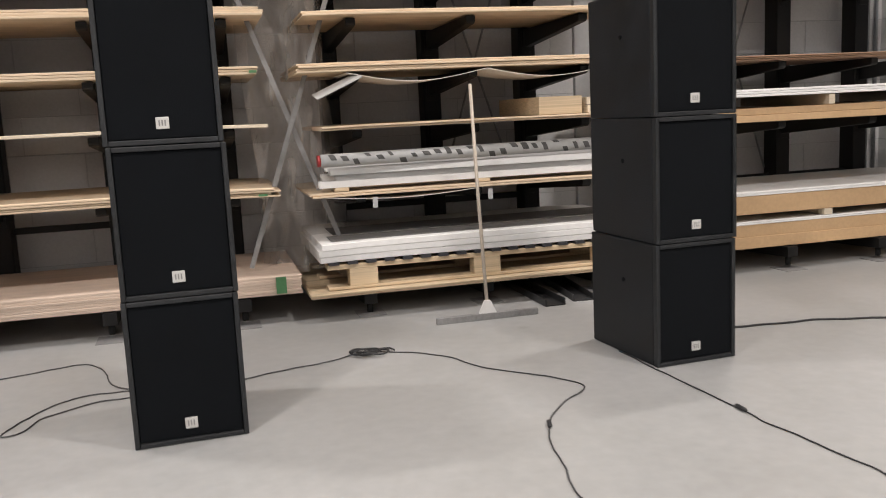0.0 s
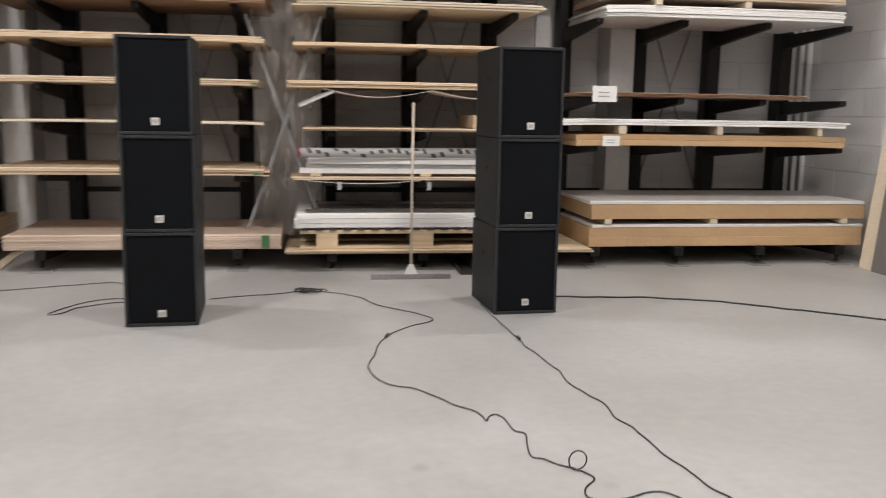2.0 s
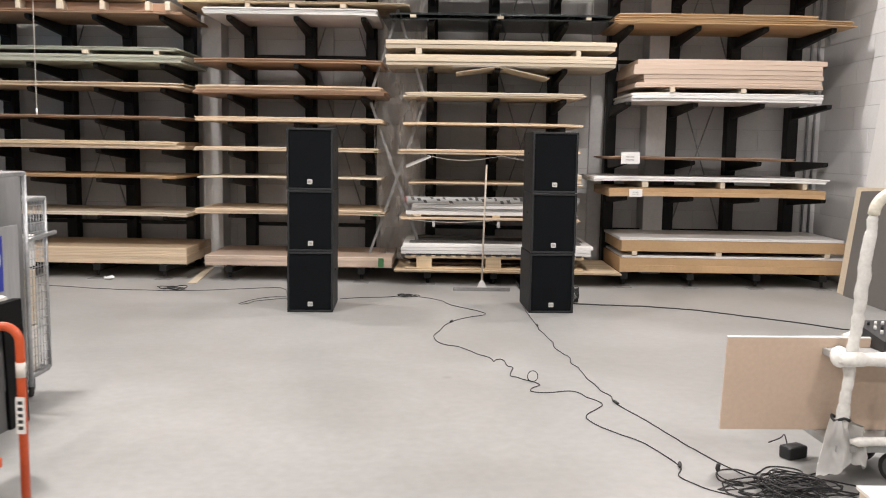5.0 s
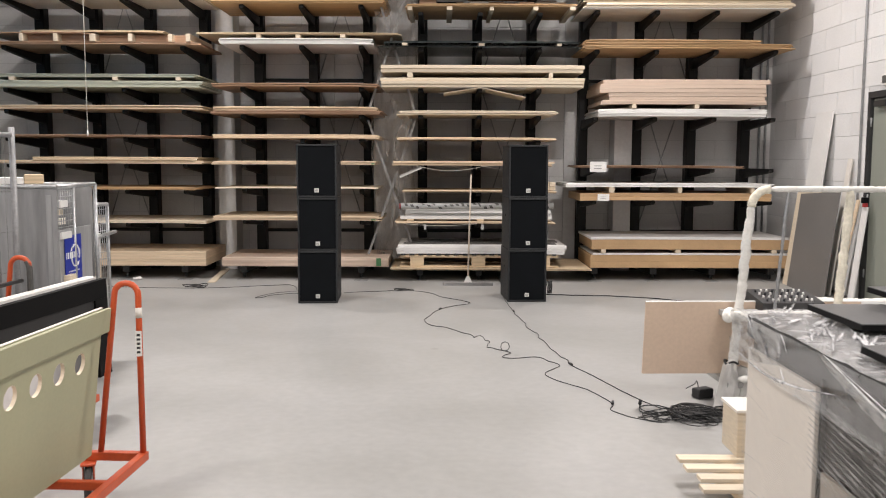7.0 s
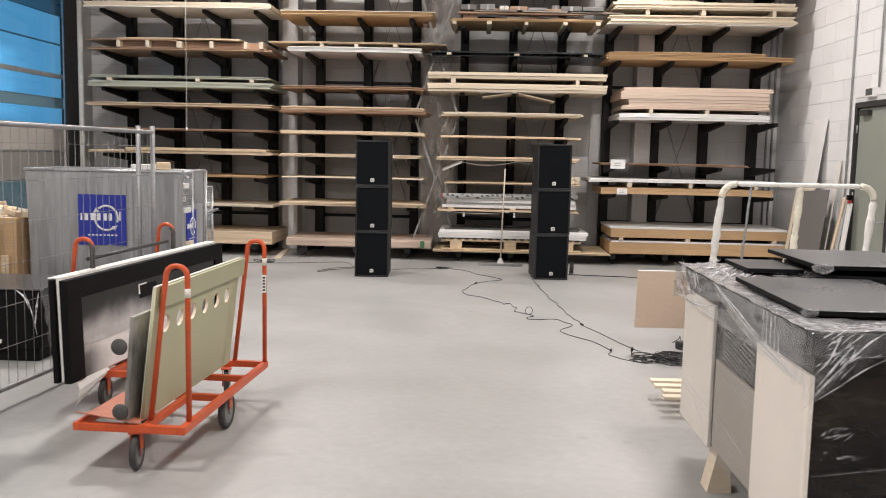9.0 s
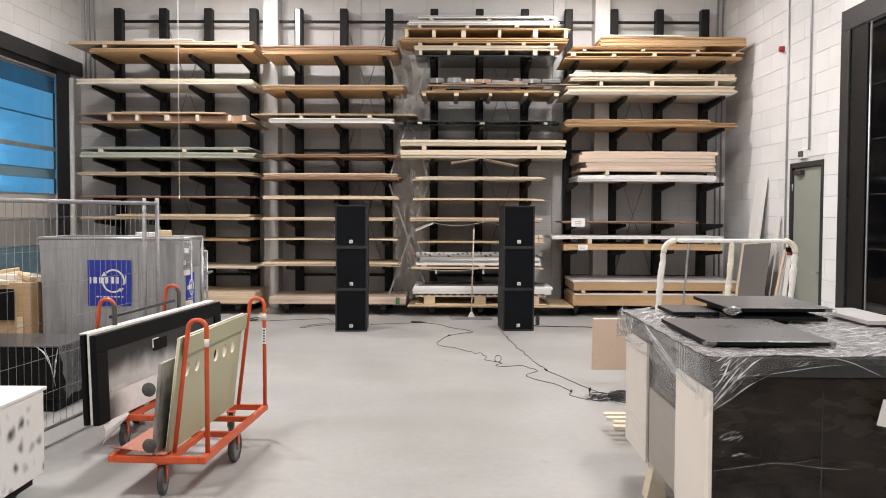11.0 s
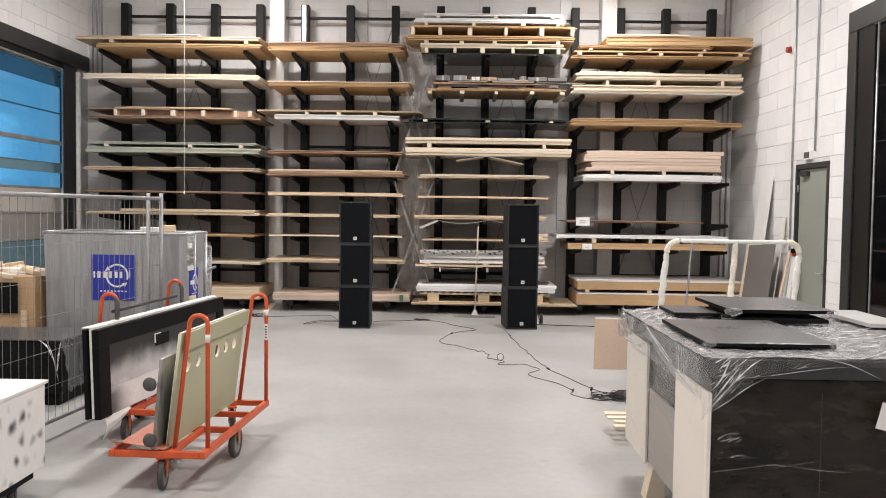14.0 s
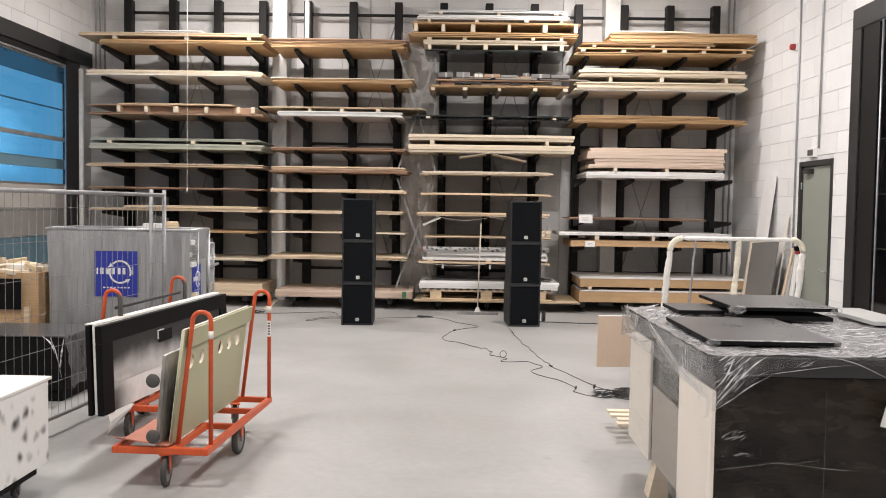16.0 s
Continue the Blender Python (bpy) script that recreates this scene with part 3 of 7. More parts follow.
# steel door
d3 = tagged(new("door_3"), "closed grey-green steel door in a dark frame", "", "", "structure")
bm = bmesh.new()
add_box(bm, XE - 0.025, XE + 0.12, PD0, PD0 + 0.07, 0, PDZ, 0.004)
add_box(bm, XE - 0.025, XE + 0.12, PD1 - 0.07, PD1, 0, PDZ, 0.004)
add_box(bm, XE - 0.025, XE + 0.12, PD0 + 0.07, PD1 - 0.07, PDZ - 0.08, PDZ, 0.004)
part("door_frame", bm, M["steel_frame"], d3)
part("door_leaf", box(XE + 0.02, XE + 0.07, PD0 + 0.075, PD1 - 0.075, 0.01, PDZ - 0.085, 0.004), M["door_leaf"], d3)
bm = bmesh.new()
add_box(bm, XE + 0.005, XE + 0.02, PD0 + 0.13, PD0 + 0.17, 0.82, 1.04, 0.003)
add_tube(bm, [(XE + 0.01, PD0 + 0.15, 0.99), (XE - 0.045, PD0 + 0.15, 0.99), (XE - 0.05, PD0 + 0.17, 0.99), (XE - 0.05, PD0 + 0.29, 0.99)], 0.010, 8)
part("door_handle", bm, M["galv"], d3, "steel lever handle")
bm = bmesh.new()
add_box(bm, XE - 0.05, XE + 0.019, PD1 - 0.48, PD1 - 0.20, PDZ - 0.19, PDZ - 0.12, 0.006)
part("door_closer", bm, M["steel_frame"], d3)
for z in (0.3, 1.25, 2.2):
    part("hinge", tube([(XE - 0.005, PD1 - 0.072, z), (XE - 0.005, PD1 - 0.072, z + 0.11)], 0.011, 8), M["galv"], d3)

# conduits, alarm and exit sign on the east wall
for y, z0 in ((4.07, 0.0), (3.19, 2.80)):
    structure("trim", tube([(XE - 0.03, y, z0), (XE - 0.03, y, ZC)], 0.016, 8), M["galv"], "grey conduit on the wall")
al = thing("fire_alarm", "small red fire alarm sounder on the wall", "alarm", (XE, 4.27, 4.48))
part("back_box", box(-0.03, 0, -0.06, 0.06, -0.06, 0.06, 0.006), M["white"], al)
bm = bmesh.new()
add_cyl(bm, (-0.03, 0, 0), (-0.10, 0, 0), 0.055, 0.045)
part("sounder", bm, M["alarm_red"], al)
ex = thing("exit_sign", "small white exit sign above the steel door", "sign", (XE, 3.42, 2.75))
part("housing", box(-0.06, 0, -0.13, 0.13, -0.07, 0.07, 0.008), M["white"], ex)
part("pictogram", box(-0.064, -0.06, -0.10, 0.10, -0.045, 0.045), M["bumper"], ex)

# conduits in the back corner of the west wall and the east corner
for k in range(3):
    structure("trim", tube([(XW + 0.12 + 0.09 * k, YN - 0.04, 4.4), (XW + 0.12 + 0.09 * k, YN - 0.04, ZC)], 0.018, 8), M["galv"], "grey conduit on the wall")
for k in range(2):
    structure("trim", tube([(XE - 0.10 - 0.10 * k, YN - 0.04, 0), (XE - 0.10 - 0.10 * k, YN - 0.04, ZC)], 0.02, 8), M["galv"], "grey pipe in the wall corner")

# ceiling lamps
for i, (x, y) in enumerate(LAMPS):
    lp = thing("ceiling_light", "white rectangular hall light hanging from the ceiling", "lamp", (x, y, LAMP_Z), 0, "ceiling lights")
    part("housing", box(-0.42, 0.42, -0.11, 0.11, 0.03, 0.10, 0.01), M["white"], lp)
    part("diffuser", box(-0.40, 0.40, -0.095, 0.095, 0.012, 0.03, 0.005), M["lamp_glow"], lp)
    part("hanger", tube([(0, 0, 0.10), (0, 0, ZC - LAMP_Z)], 0.008, 6), M["galv"], lp)
    ld = bpy.data.lights.new("lamp", "AREA")
    ld.shape, ld.size, ld.size_y, ld.energy, ld.color = "RECTANGLE", 0.75, 0.18, LAMP_POWER[y], (1.0, 0.933, 0.902)
    lo = new("lamp", ld)
    lo.matrix_basis = pose(x, y, LAMP_Z)

# ---- cantilever rack ----
POST_Y, YF, ARM_Y = 6.95, 5.62, 5.77
POSTS = [-4.84 + 0.865 * i - (0.03 if i > 9 else 0.0) for i in range(14)]
BAYS = {
    1: (POSTS[0:4], (0.215, 0.86, 1.36, 1.74, 2.13, 2.53, 2.84, 3.45, 4.14, 4.69)),
    2: (POSTS[4:7], (0.205, 0.89, 1.355, 1.71, 2.09, 2.44, 2.84, 3.44, 4.02, 4.64)),
    3: (POSTS[7:10], (0.165, 0.84, 1.295, 1.685, 2.06, 2.42, 2.81, 3.385, 3.90, 4.58)),
    4: (POSTS[10:14], (0.182, 1.165, 1.635, 2.38, 3.35, 3.91, 4.53)),
}
POST_MESH = mesh_of(box(-0.075, 0.075, POST_Y, POST_Y + 0.2, 0, 5.72, 0.012), "post", M["steel_dark"])
bm = bmesh.new()
add_prism(bm, [(ARM_Y, -0.008), (POST_Y, -0.008), (POST_Y, -0.16), (ARM_Y + 0.02, -0.065), (ARM_Y, -0.05)], -0.035, 0.035)
bmesh.ops.bevel(bm, geom=list(bm.edges), offset=0.005, segments=1, affect="EDGES")
ARM_MESH = mesh_of(bm, "arm", M["steel_dark"])
bm = bmesh.new()
add_prism(bm, [(YF, -0.008), (POST_Y, -0.008), (POST_Y, -0.15), (YF, -0.09)], -0.045, 0.045)
add_tube(bm, [(0, YF + 0.06, -0.09), (0, YF + 0.06, -0.16)], 0.022, 8)
FOOT_MESH = mesh_of(bm, "foot", M["steel_dark"])
PLATE_MESH = mesh_of(box(-0.10, 0.10, YF - 0.06, YF + 0.16, 0, 0.006, 0.002), "foot_plate", M["dull_steel"])
COLLAR_MESH = mesh_of(box(-0.05, 0.05, POST_Y - 0.012, POST_Y - 0.002, -0.20, 0.03, 0.003), "arm_plate", M["steel_dark"])


def bay_z(x, z):
    """The rack's floor of arms is not quite level from bay to bay."""
    off = -0.045 if x < -2.2 else -0.02 if x < 0.4 else 0.0 if x < 3.3 else 0.025
    return z + off * min(1.0, 0.3 + z / 2.0)


def placed(name, me, parent, x, y, z):
    ob = new(name, me)
    ob.parent = parent
    ob.location = (x, y, z)
    return ob


for bay, (xs, levels) in BAYS.items():
    levels = [bay_z(xs[1], z) for z in levels]
    rack = thing("cantilever_rack", "tall anthracite steel cantilever rack against the block wall", "rack", group="rack bays")
    for x in xs:
        placed("post", POST_MESH, rack, x, 0, 0)
        placed("foot", FOOT_MESH, rack, x, 0, levels[0])
        placed("foot_plate", PLATE_MESH, rack, x, 0, 0)
        for z in levels[1:]:
            placed("arm", ARM_MESH, rack, x, 0, z)
            placed("arm_plate", COLLAR_MESH, rack, x, 0, z)
    # tie bars and crossed braces behind the posts
    for z in (5.46, 3.0, 0.6):
        part("tie_bar", box(xs[0] + 0.08, xs[-1] - 0.08, POST_Y + 0.09, POST_Y + 0.14, z, z + 0.05, 0.004), M["steel_dark"], rack)
    for a, b in ((xs[1], xs[2]),):
        for z0, z1 in ((0.7, 2.9), (3.1, 5.3)):
            for p, q in (((a + 0.08, z0), (b - 0.08, z1)), ((a + 0.08, z1), (b - 0.08, z0))):
                part("brace", tube([(p[0], POST_Y + 0.16 + (0.02 if p[1] > q[1] else 0), p[1]), (q[0], POST_Y + 0.16 + (0.02 if p[1] > q[1] else 0), q[1])], 0.010, 6), M["galv"], rack)

    if bay == 2:
        part("post_plate", box(xs[0] - 0.055, xs[0] + 0.03, POST_Y - 0.012, POST_Y - 0.001, 5.02, 5.71, 0.003), M["galv"], rack, "bright galvanised plate")

# tie bars that join the bays, and the crossed flat braces in the gap between the middle bays
link_ob = thing("rack_brace", "crossed galvanised flat braces between two rack bays", "brace")
for a, b in ((3, 4), (6, 7), (9, 10)):
    part("tie_bar", box(POSTS[a] + 0.08, POSTS[b] - 0.08, POST_Y + 0.09, POST_Y + 0.14, 5.46, 5.51, 0.004), M["steel_dark"], link_ob)
GX0, GX1 = POSTS[6] + 0.08, POSTS[7] - 0.08
for z0, z1 in ((0.35, 2.35), (2.45, 4.6)):
    for k, (p, q) in enumerate((((GX0, z0), (GX1, z1)), ((GX0, z1), (GX1, z0)))):
        y = 5.95 + 0.03 * k
        d = Vector((q[0] - p[0], 0, q[1] - p[1])).normalized()
        n = Vector((-d.z, 0, d.x)) * 0.017
        bm = bmesh.new()
        add_prism(bm, [(p[0] + n.x, p[1] + n.z), (q[0] + n.x, q[1] + n.z), (q[0] - n.x, q[1] - n.z), (p[0] - n.x, p[1] - n.z)], y, y + 0.005, "y")
        part("flat_brace", bm, M["dull_steel"], link_ob)
# wrinkled clear plastic hanging in that gap
bm = bmesh.new()
cols, rows_n = 26, 90
grid = []
for j in range(rows_n + 1):
    z = 0.25 + (5.0 - 0.25) * j / rows_n
    row = []
    for i in range(cols + 1):
        u = i / cols
        x = 0.50 + 0.62 * u + 0.05 * math.sin(z * 2.3)
        y = 6.16 + 0.16 * abs(noise.noise((u * 3 + z * 0.9, z * 0.8 - u * 1.5, 3.1))) + 0.10 * abs(noise.noise((u * 5 - z * 1.6, z * 1.1, 9.4)))
        row.append(bm.verts.new((x, y, z)))
    grid.append(row)
for j in range(rows_n):
    for i in range(cols):
        f = bm.faces.new((grid[j][i], grid[j][i + 1], grid[j + 1][i + 1], grid[j + 1][i]))
        f.smooth = True
solid("plastic_sheet", bm, M["sheet_haze"], "wrinkled clear plastic sheet hanging between the rack bays", "plastic sheet")


# ---- board stacks on the rack ----
def board_mesh(length, depth, z0, z1, bow, twist, bevel):
    """A board from x = 0 with a slight bow along its length and a twist of its front edge."""
    bm = bmesh.new()
    n = 8
    rings = []
    for i in range(n + 1):
        u = i / n
        lift = bow(u)
        front = twist * (u - 0.5)
        rings.append([bm.verts.new((length * u, y, z + lift)) for y, z in ((front + bevel, z0), (depth, z0), (depth, z1), (front + bevel, z1), (front, z1 - bevel), (front, z0 + bevel))])
    for a, b in zip(rings, rings[1:]):
        for k in range(6):
            bm.faces.new((a[k], b[k], b[(k + 1) % 6], a[(k + 1) % 6]))
    bm.faces.new(rings[0])
    bm.faces.new(rings[-1][::-1])
    bmesh.ops.recalc_face_normals(bm, faces=bm.faces)
    return bm


def stack(label, runs, yf=5.64, depth=1.22, battens=(), name="board_stack", loose=1.0):
    """Boards lying on one another. runs: (x0, x1, z0, z1, material, board thickness); battens: (x, z0, z1)."""
    st = thing(name, label, "boards", (runs[0][0], yf, runs[0][2]), 0, "board stacks on the rack")
    mid = (runs[0][0] + runs[0][1]) / 2
    off = bay_z(mid, runs[0][2]) - runs[0][2]
    st.location.z += off
    ox, oy, oz = st.location
    runs = [(a, b, c + off, e + off, f, g) for a, b, c, e, f, g in runs]
    battens = [(a, b + off, c + off) for a, b, c in battens]
    droop = [rnd.uniform(0.002, 0.012) * loose, rnd.uniform(0.002, 0.012) * loose]

    def bow(u):
        """The free ends hang down a little and the spans between the arms sag by a few millimetres."""
        return -droop[0] * max(0.0, 1 - u / 0.16) ** 2 - droop[1] * max(0.0, 1 - (1 - u) / 0.16) ** 2

    for x0, x1, z0, z1, mat, th in runs:
        n = max(1, round((z1 - z0) / th))
        t = (z1 - z0) / n
        shift = rnd.uniform(-0.02, 0.02) * loose
        for k in range(n):
            dx, dy, e = shift + rnd.uniform(-0.016, 0.016) * loose, rnd.uniform(-0.006, 0.022) * loose, rnd.uniform(-0.02, 0.02) * loose
            if n > 2 and loose == 1.0 and rnd.random() < 0.25:
                dx += rnd.uniform(-0.05, 0.05)
                dy += rnd.uniform(0.0, 0.03)
            bm = board_mesh(x1 - x0 + e, depth, z0 + k * t - oz + 0.0006 * loose, z0 + (k + 1) * t - oz - 0.0016 * loose, bow, rnd.uniform(-0.016, 0.016) * loose, min(0.0025, t * 0.2))
            bmesh.ops.translate(bm, vec=(x0 + dx - ox, dy, 0), verts=bm.verts)
            part("board", bm, M[mat], st)
    for x, z0, z1 in battens:
        w = rnd.uniform(0.026, 0.042)
        x += rnd.uniform(-0.02, 0.02)
        part("batten", box(x - w - ox, x + w - ox, rnd.uniform(-0.012, 0.02), depth, z0 - oz + 0.001, z1 - oz - 0.001, 0.004), M["cream"], st)
    return st


# first bay, from the top down
stack("pale plywood sheets with battens between on the top rack arms", [(-4.85, -1.94, 4.69, 4.77, "orange", 0.016), (-5.22, -1.96, 4.83, 4.89, "ply", 0.018), (-4.1, -3.05, 4.89, 4.93, "white", 0.018)], battens=[(x, 4.77, 4.83) for x in (-4.6, -3.3, -2.2)])
stack("thick cream boards lying on rack arms", [(-5.10, -2.0, 4.14, 4.155, "offwhite", 0.015), (-5.12, -1.98, 4.155, 4.235, "cream", 0.026)])
st = stack("slatted wooden frames between thin boards", [(-5.05, -1.94, 3.45, 3.485, "brown", 0.012), (-4.55, -2.5, 3.62, 3.65, "pine", 0.012), (-5.05, -3.5, 3.60, 3.618, "brown", 0.009)], battens=[(x, 3.487, 3.598) for x in (-4.5, -4.02, -3.5, -2.95, -2.4, -2.12)])
stack("grey-green moisture resistant boards on rack arms", [(-5.04, -1.94, 2.84, 2.935, "green", 0.018), (-5.0, -2.0, 2.985, 3.03, "green", 0.015)], battens=[(x, 2.935, 2.985) for x in (-4.7, -3.2, -2.3)])
stack("thin pale boards on rack arms", [(-5.06, -1.95, 2.53, 2.585, "ply", 0.018)])
stack("thin brown boards on rack arms", [(-5.05, -1.94, 2.13, 2.16, "brown", 0.015)])
stack("pale planed boards in two layers on rack arms", [(-5.05, -1.94, 1.74, 1.79, "ply", 0.018), (-4.4, -2.0, 1.79, 1.84, "pine", 0.022)])
stack("thin orange boards on rack arms", [(-5.05, -2.07, 1.36, 1.40, "orange", 0.013)])
stack("thin white-edged boards on rack arms", [(-5.0, -1.94, 0.86, 0.905, "cream", 0.022)])
stack("thick stack of plywood sheets on the lowest rack arms", [(-5.0, -1.94, 0.215, 0.425, "ply", 0.021)], yf=5.66, loose=0.25)

solid("brown_board", box(-4.52, -2.14, 5.80, 6.75, bay_z(-3.4, 3.488), bay_z(-3.4, 3.597), 0.002), M["brown"], "dark brown boards between wooden battens on the rack", "boards")

# second bay
stack("brown veneered boards on the top rack arms", [(-1.80, 0.52, 4.64, 4.72, "orange", 0.013), (-1.80, 0.60, 4.73, 4.80, "brown", 0.013)])
stack("orange-brown boards with a pale board on top", [(-1.80, 0.68, 4.02, 4.085, "orange", 0.018), (-1.80, 0.77, 4.09, 4.105, "cream", 0.012)])
stack("white laminate boards under long thin strips", [(-1.68, 0.52, 3.44, 3.52, "white", 0.02), (-2.02, 0.90, 3.575, 3.60, "pine", 0.012)], battens=[(x, 3.522, 3.573) for x in (-1.1, -0.55, 0.1)])
stack("thin brown boards on rack arms", [(-1.80, 0.60, 2.84, 2.885, "brown", 0.014)])
stack("brown and pale boards in two layers", [(-1.80, 0.65, 2.44, 2.49, "brown", 0.014), (-1.80, 0.58, 2.495, 2.55, "ply", 0.014)])
stack("thin pale boards on rack arms", [(-1.80, 0.60, 2.09, 2.15, "ply", 0.018)])
mk = stack("thin pale boards with a green mark on rack arms", [(-1.80, 0.56, 1.71, 1.765, "ply", 0.018)])
part("paint_mark", box(2.30, 2.35, -0.0105, -0.006, 0.008, 0.024), M["tape_green"], mk, "green paint mark")
stack("a single thin board on rack arms", [(-1.79, 0.60, 1.362, 1.386, "cream", 0.024)])
mk = stack("pale boards with a green mark on the edge", [(-1.80, 0.64, 0.89, 0.955, "ply", 0.018)])
part("paint_mark", box(2.30, 2.36, -0.0105, -0.006, 0.006, 0.022), M["tape_green"], mk, "green paint mark")
low2 = stack("thick stack of pale boards with a green painted mark", [(-1.70, 0.745, 0.205, 0.335, "pink", 0.018)], loose=0.3)
part("paint_mark", box(2.27, 2.34, -0.006, 0.0, 0.01, 0.125), M["tape_green"], low2, "green paint mark")

# third bay
stack("loose white and brown boards with slatted frames on top", [(0.90, 3.36, 4.585, 4.61, "dark_sheet", 0.012), (0.88, 3.40, 4.70, 4.78, "cream", 0.018), (0.68, 3.60, 4.83, 4.92, "orange", 0.016), (0.70, 3.62, 5.06, 5.09, "orange", 0.014), (0.76, 3.40, 5.14, 5.22, "white", 0.018), (0.96, 3.38, 5.26, 5.30, "white", 0.016)],
      battens=[(x, 4.611, 4.699) for x in (1.0, 1.5, 2.0, 2.5, 3.0, 3.3)] + [(x, 4.921, 5.059) for x in (0.74, 1.25, 1.75, 2.4, 3.0, 3.56)] + [(x, 4.781, 4.829) for x in (1.0, 1.6, 2.2, 2.8, 3.3)] + [(x, 5.091, 5.139) for x in (1.0, 1.8, 2.7, 3.3)] + [(x, 5.221, 5.259) for x in (1.2, 2.2, 3.2)])
st = stack("brown boards with pale battens under clutter", [(1.02, 3.46, 3.955, 4.0, "orange", 0.015)], battens=[(x, 3.90, 3.954) for x in (1.05, 1.65, 2.25, 2.85, 3.4)])
stack("dark clear plastic sheets on rack arms", [(0.65, 3.56, 3.385, 3.40, "dark_sheet", 0.006), (0.7, 3.5, 3.44, 3.47, "dark_sheet", 0.008)], battens=[(x, 3.401, 3.439) for x in (1.0, 2.1, 3.2)])
stack("two thick packs of cream timber boards with battens", [(0.65, 3.58, 2.81, 2.945, "cream", 0.045), (0.65, 3.56, 3.02, 3.125, "cream", 0.052)], yf=5.60, battens=[(1.08, 2.946, 3.019), (3.1, 2.946, 3.019)])
stack("thin cream boards on rack arms", [(0.91, 3.20, 2.42, 2.48, "cream", 0.02)])
stack("a thin pale board on rack arms", [(0.88, 3.19, 2.06, 2.095, "ply", 0.018)])
stack("white-faced boards over a sagging thin sheet", [(0.84, 3.18, 1.685, 1.75, "ply", 0.018)])
stack("a thin pale shelf board on rack arms", [(0.94, 3.20, 1.295, 1.325, "ply", 0.015)])
stack("a thin pale shelf board on rack arms", [(0.86, 3.20, 0.84, 0.872, "ply", 0.016)])
stack("a long thin board on the lowest rack arms", [(0.79, 3.71, 0.165, 0.20, "pine", 0.018)], yf=5.50, depth=1.35)
white_pack = stack("white laminate boards on a wooden pallet", [(0.87, 3.34, 0.40, 0.53, "white", 0.043)], yf=5.56)
for k in range(18):
    part("spacer", box(0.06 + 0.13 * k, 0.13 + 0.13 * k, -0.004, 1.2, -0.022, -0.002), M["ink"], white_pack)

for y0, y1, x0 in ((0.12, 0.36, 0.10), (0.46, 0.86, 0.16)):
    sh = thing("grey_sheet", "dark grey sheet lying on the white boards", "sheet", (0.87 + x0, 5.56 + y0, bay_z(2.1, 0.53) + 0.001))
    part("sheet", box(0, 2.25, 0, y1 - y0, 0, 0.006, 0.001), M["dark_laminate"], sh)

# fourth bay
stack("loose orange-brown planks on the top rack arms", [(3.56, 6.66, 4.53, 4.575, "orange", 0.014), (3.60, 6.68, 4.63, 4.66, "orange", 0.014), (3.70, 6.0, 4.70, 4.755, "orange", 0.014), (4.16, 6.72, 4.76, 4.92, "orange", 0.022), (4.2, 5.6, 4.92, 4.955, "cream", 0.016)],
      battens=[(x, 4.576, 4.629) for x in (3.7, 4.4, 5.1, 5.8, 6.5)] + [(x, 4.661, 4.699) for x in (3.9, 4.9, 5.9)])
stack("cream timber boards in two packs with round battens", [(3.57, 6.52, 3.91, 3.925, "white", 0.015), (3.57, 6.55, 3.925, 4.06, "cream", 0.025), (3.63, 6.54, 4.15, 4.27, "cream", 0.024), (3.7, 5.0, 4.27, 4.295, "cream", 0.02)], battens=[(x, 4.061, 4.149) for x in (4.2, 5.1, 6.2)])
stack("orange-brown sheets in two layers", [(3.56, 6.56, 3.35, 3.42, "orange", 0.014), (3.58, 6.1, 3.425, 3.475, "orange", 0.014)])
stack("thick pale pink boards over white laminate boards", [(3.80, 6.23, 2.38, 2.49, "white", 0.02), (3.83, 6.22, 2.555, 2.62, "pink", 0.02), (3.95, 6.22, 2.62, 2.72, "pink", 0.05), (3.82, 6.21, 2.72, 2.91, "pink", 0.055)], yf=5.62, battens=[(4.31, 2.491, 2.554), (5.22, 2.491, 2.554)])
st = stack("thin brown strips with a white label card", [(3.55, 5.92, 1.635, 1.67, "brown", 0.012)])
stack("white and tan boards with a white label card", [(3.56, 6.37, 1.165, 1.275, "mdf", 0.055), (3.36, 6.37, 1.36, 1.42, "white", 0.018)], battens=[(x, 1.276, 1.359) for x in (4.0, 5.0, 6.1)])
stack("two thick packs of tan fibreboard with white top sheets", [(3.74, 6.64, 0.182, 0.37, "mdf", 0.094), (3.75, 6.64, 0.372, 0.40, "white", 0.014), (3.74, 6.64, 0.455, 0.60, "mdf", 0.145), (3.73, 6.64, 0.602, 0.635, "white", 0.016)], yf=5.67, battens=[(x, 0.401, 0.454) for x in (3.90, 5.02, 6.42)], loose=0.4)
for x, z, w, hh in ((3.68, 1.60, 0.24, 0.15), (3.80, 1.18, 0.17, 0.10)):
    cd = thing("label_card", "white card with small print hung on the rack", "label", (x, 5.60, z))
    part("card", box(0, w, 0, 0.003, 0, hh), M["white"], cd)
    for k in range(2):
        part("print_bar", box(w * 0.25, w * 0.7, -0.0015, -0.0005, hh * (0.3 + 0.25 * k), hh * (0.38 + 0.25 * k)), M["grey_board"], cd)

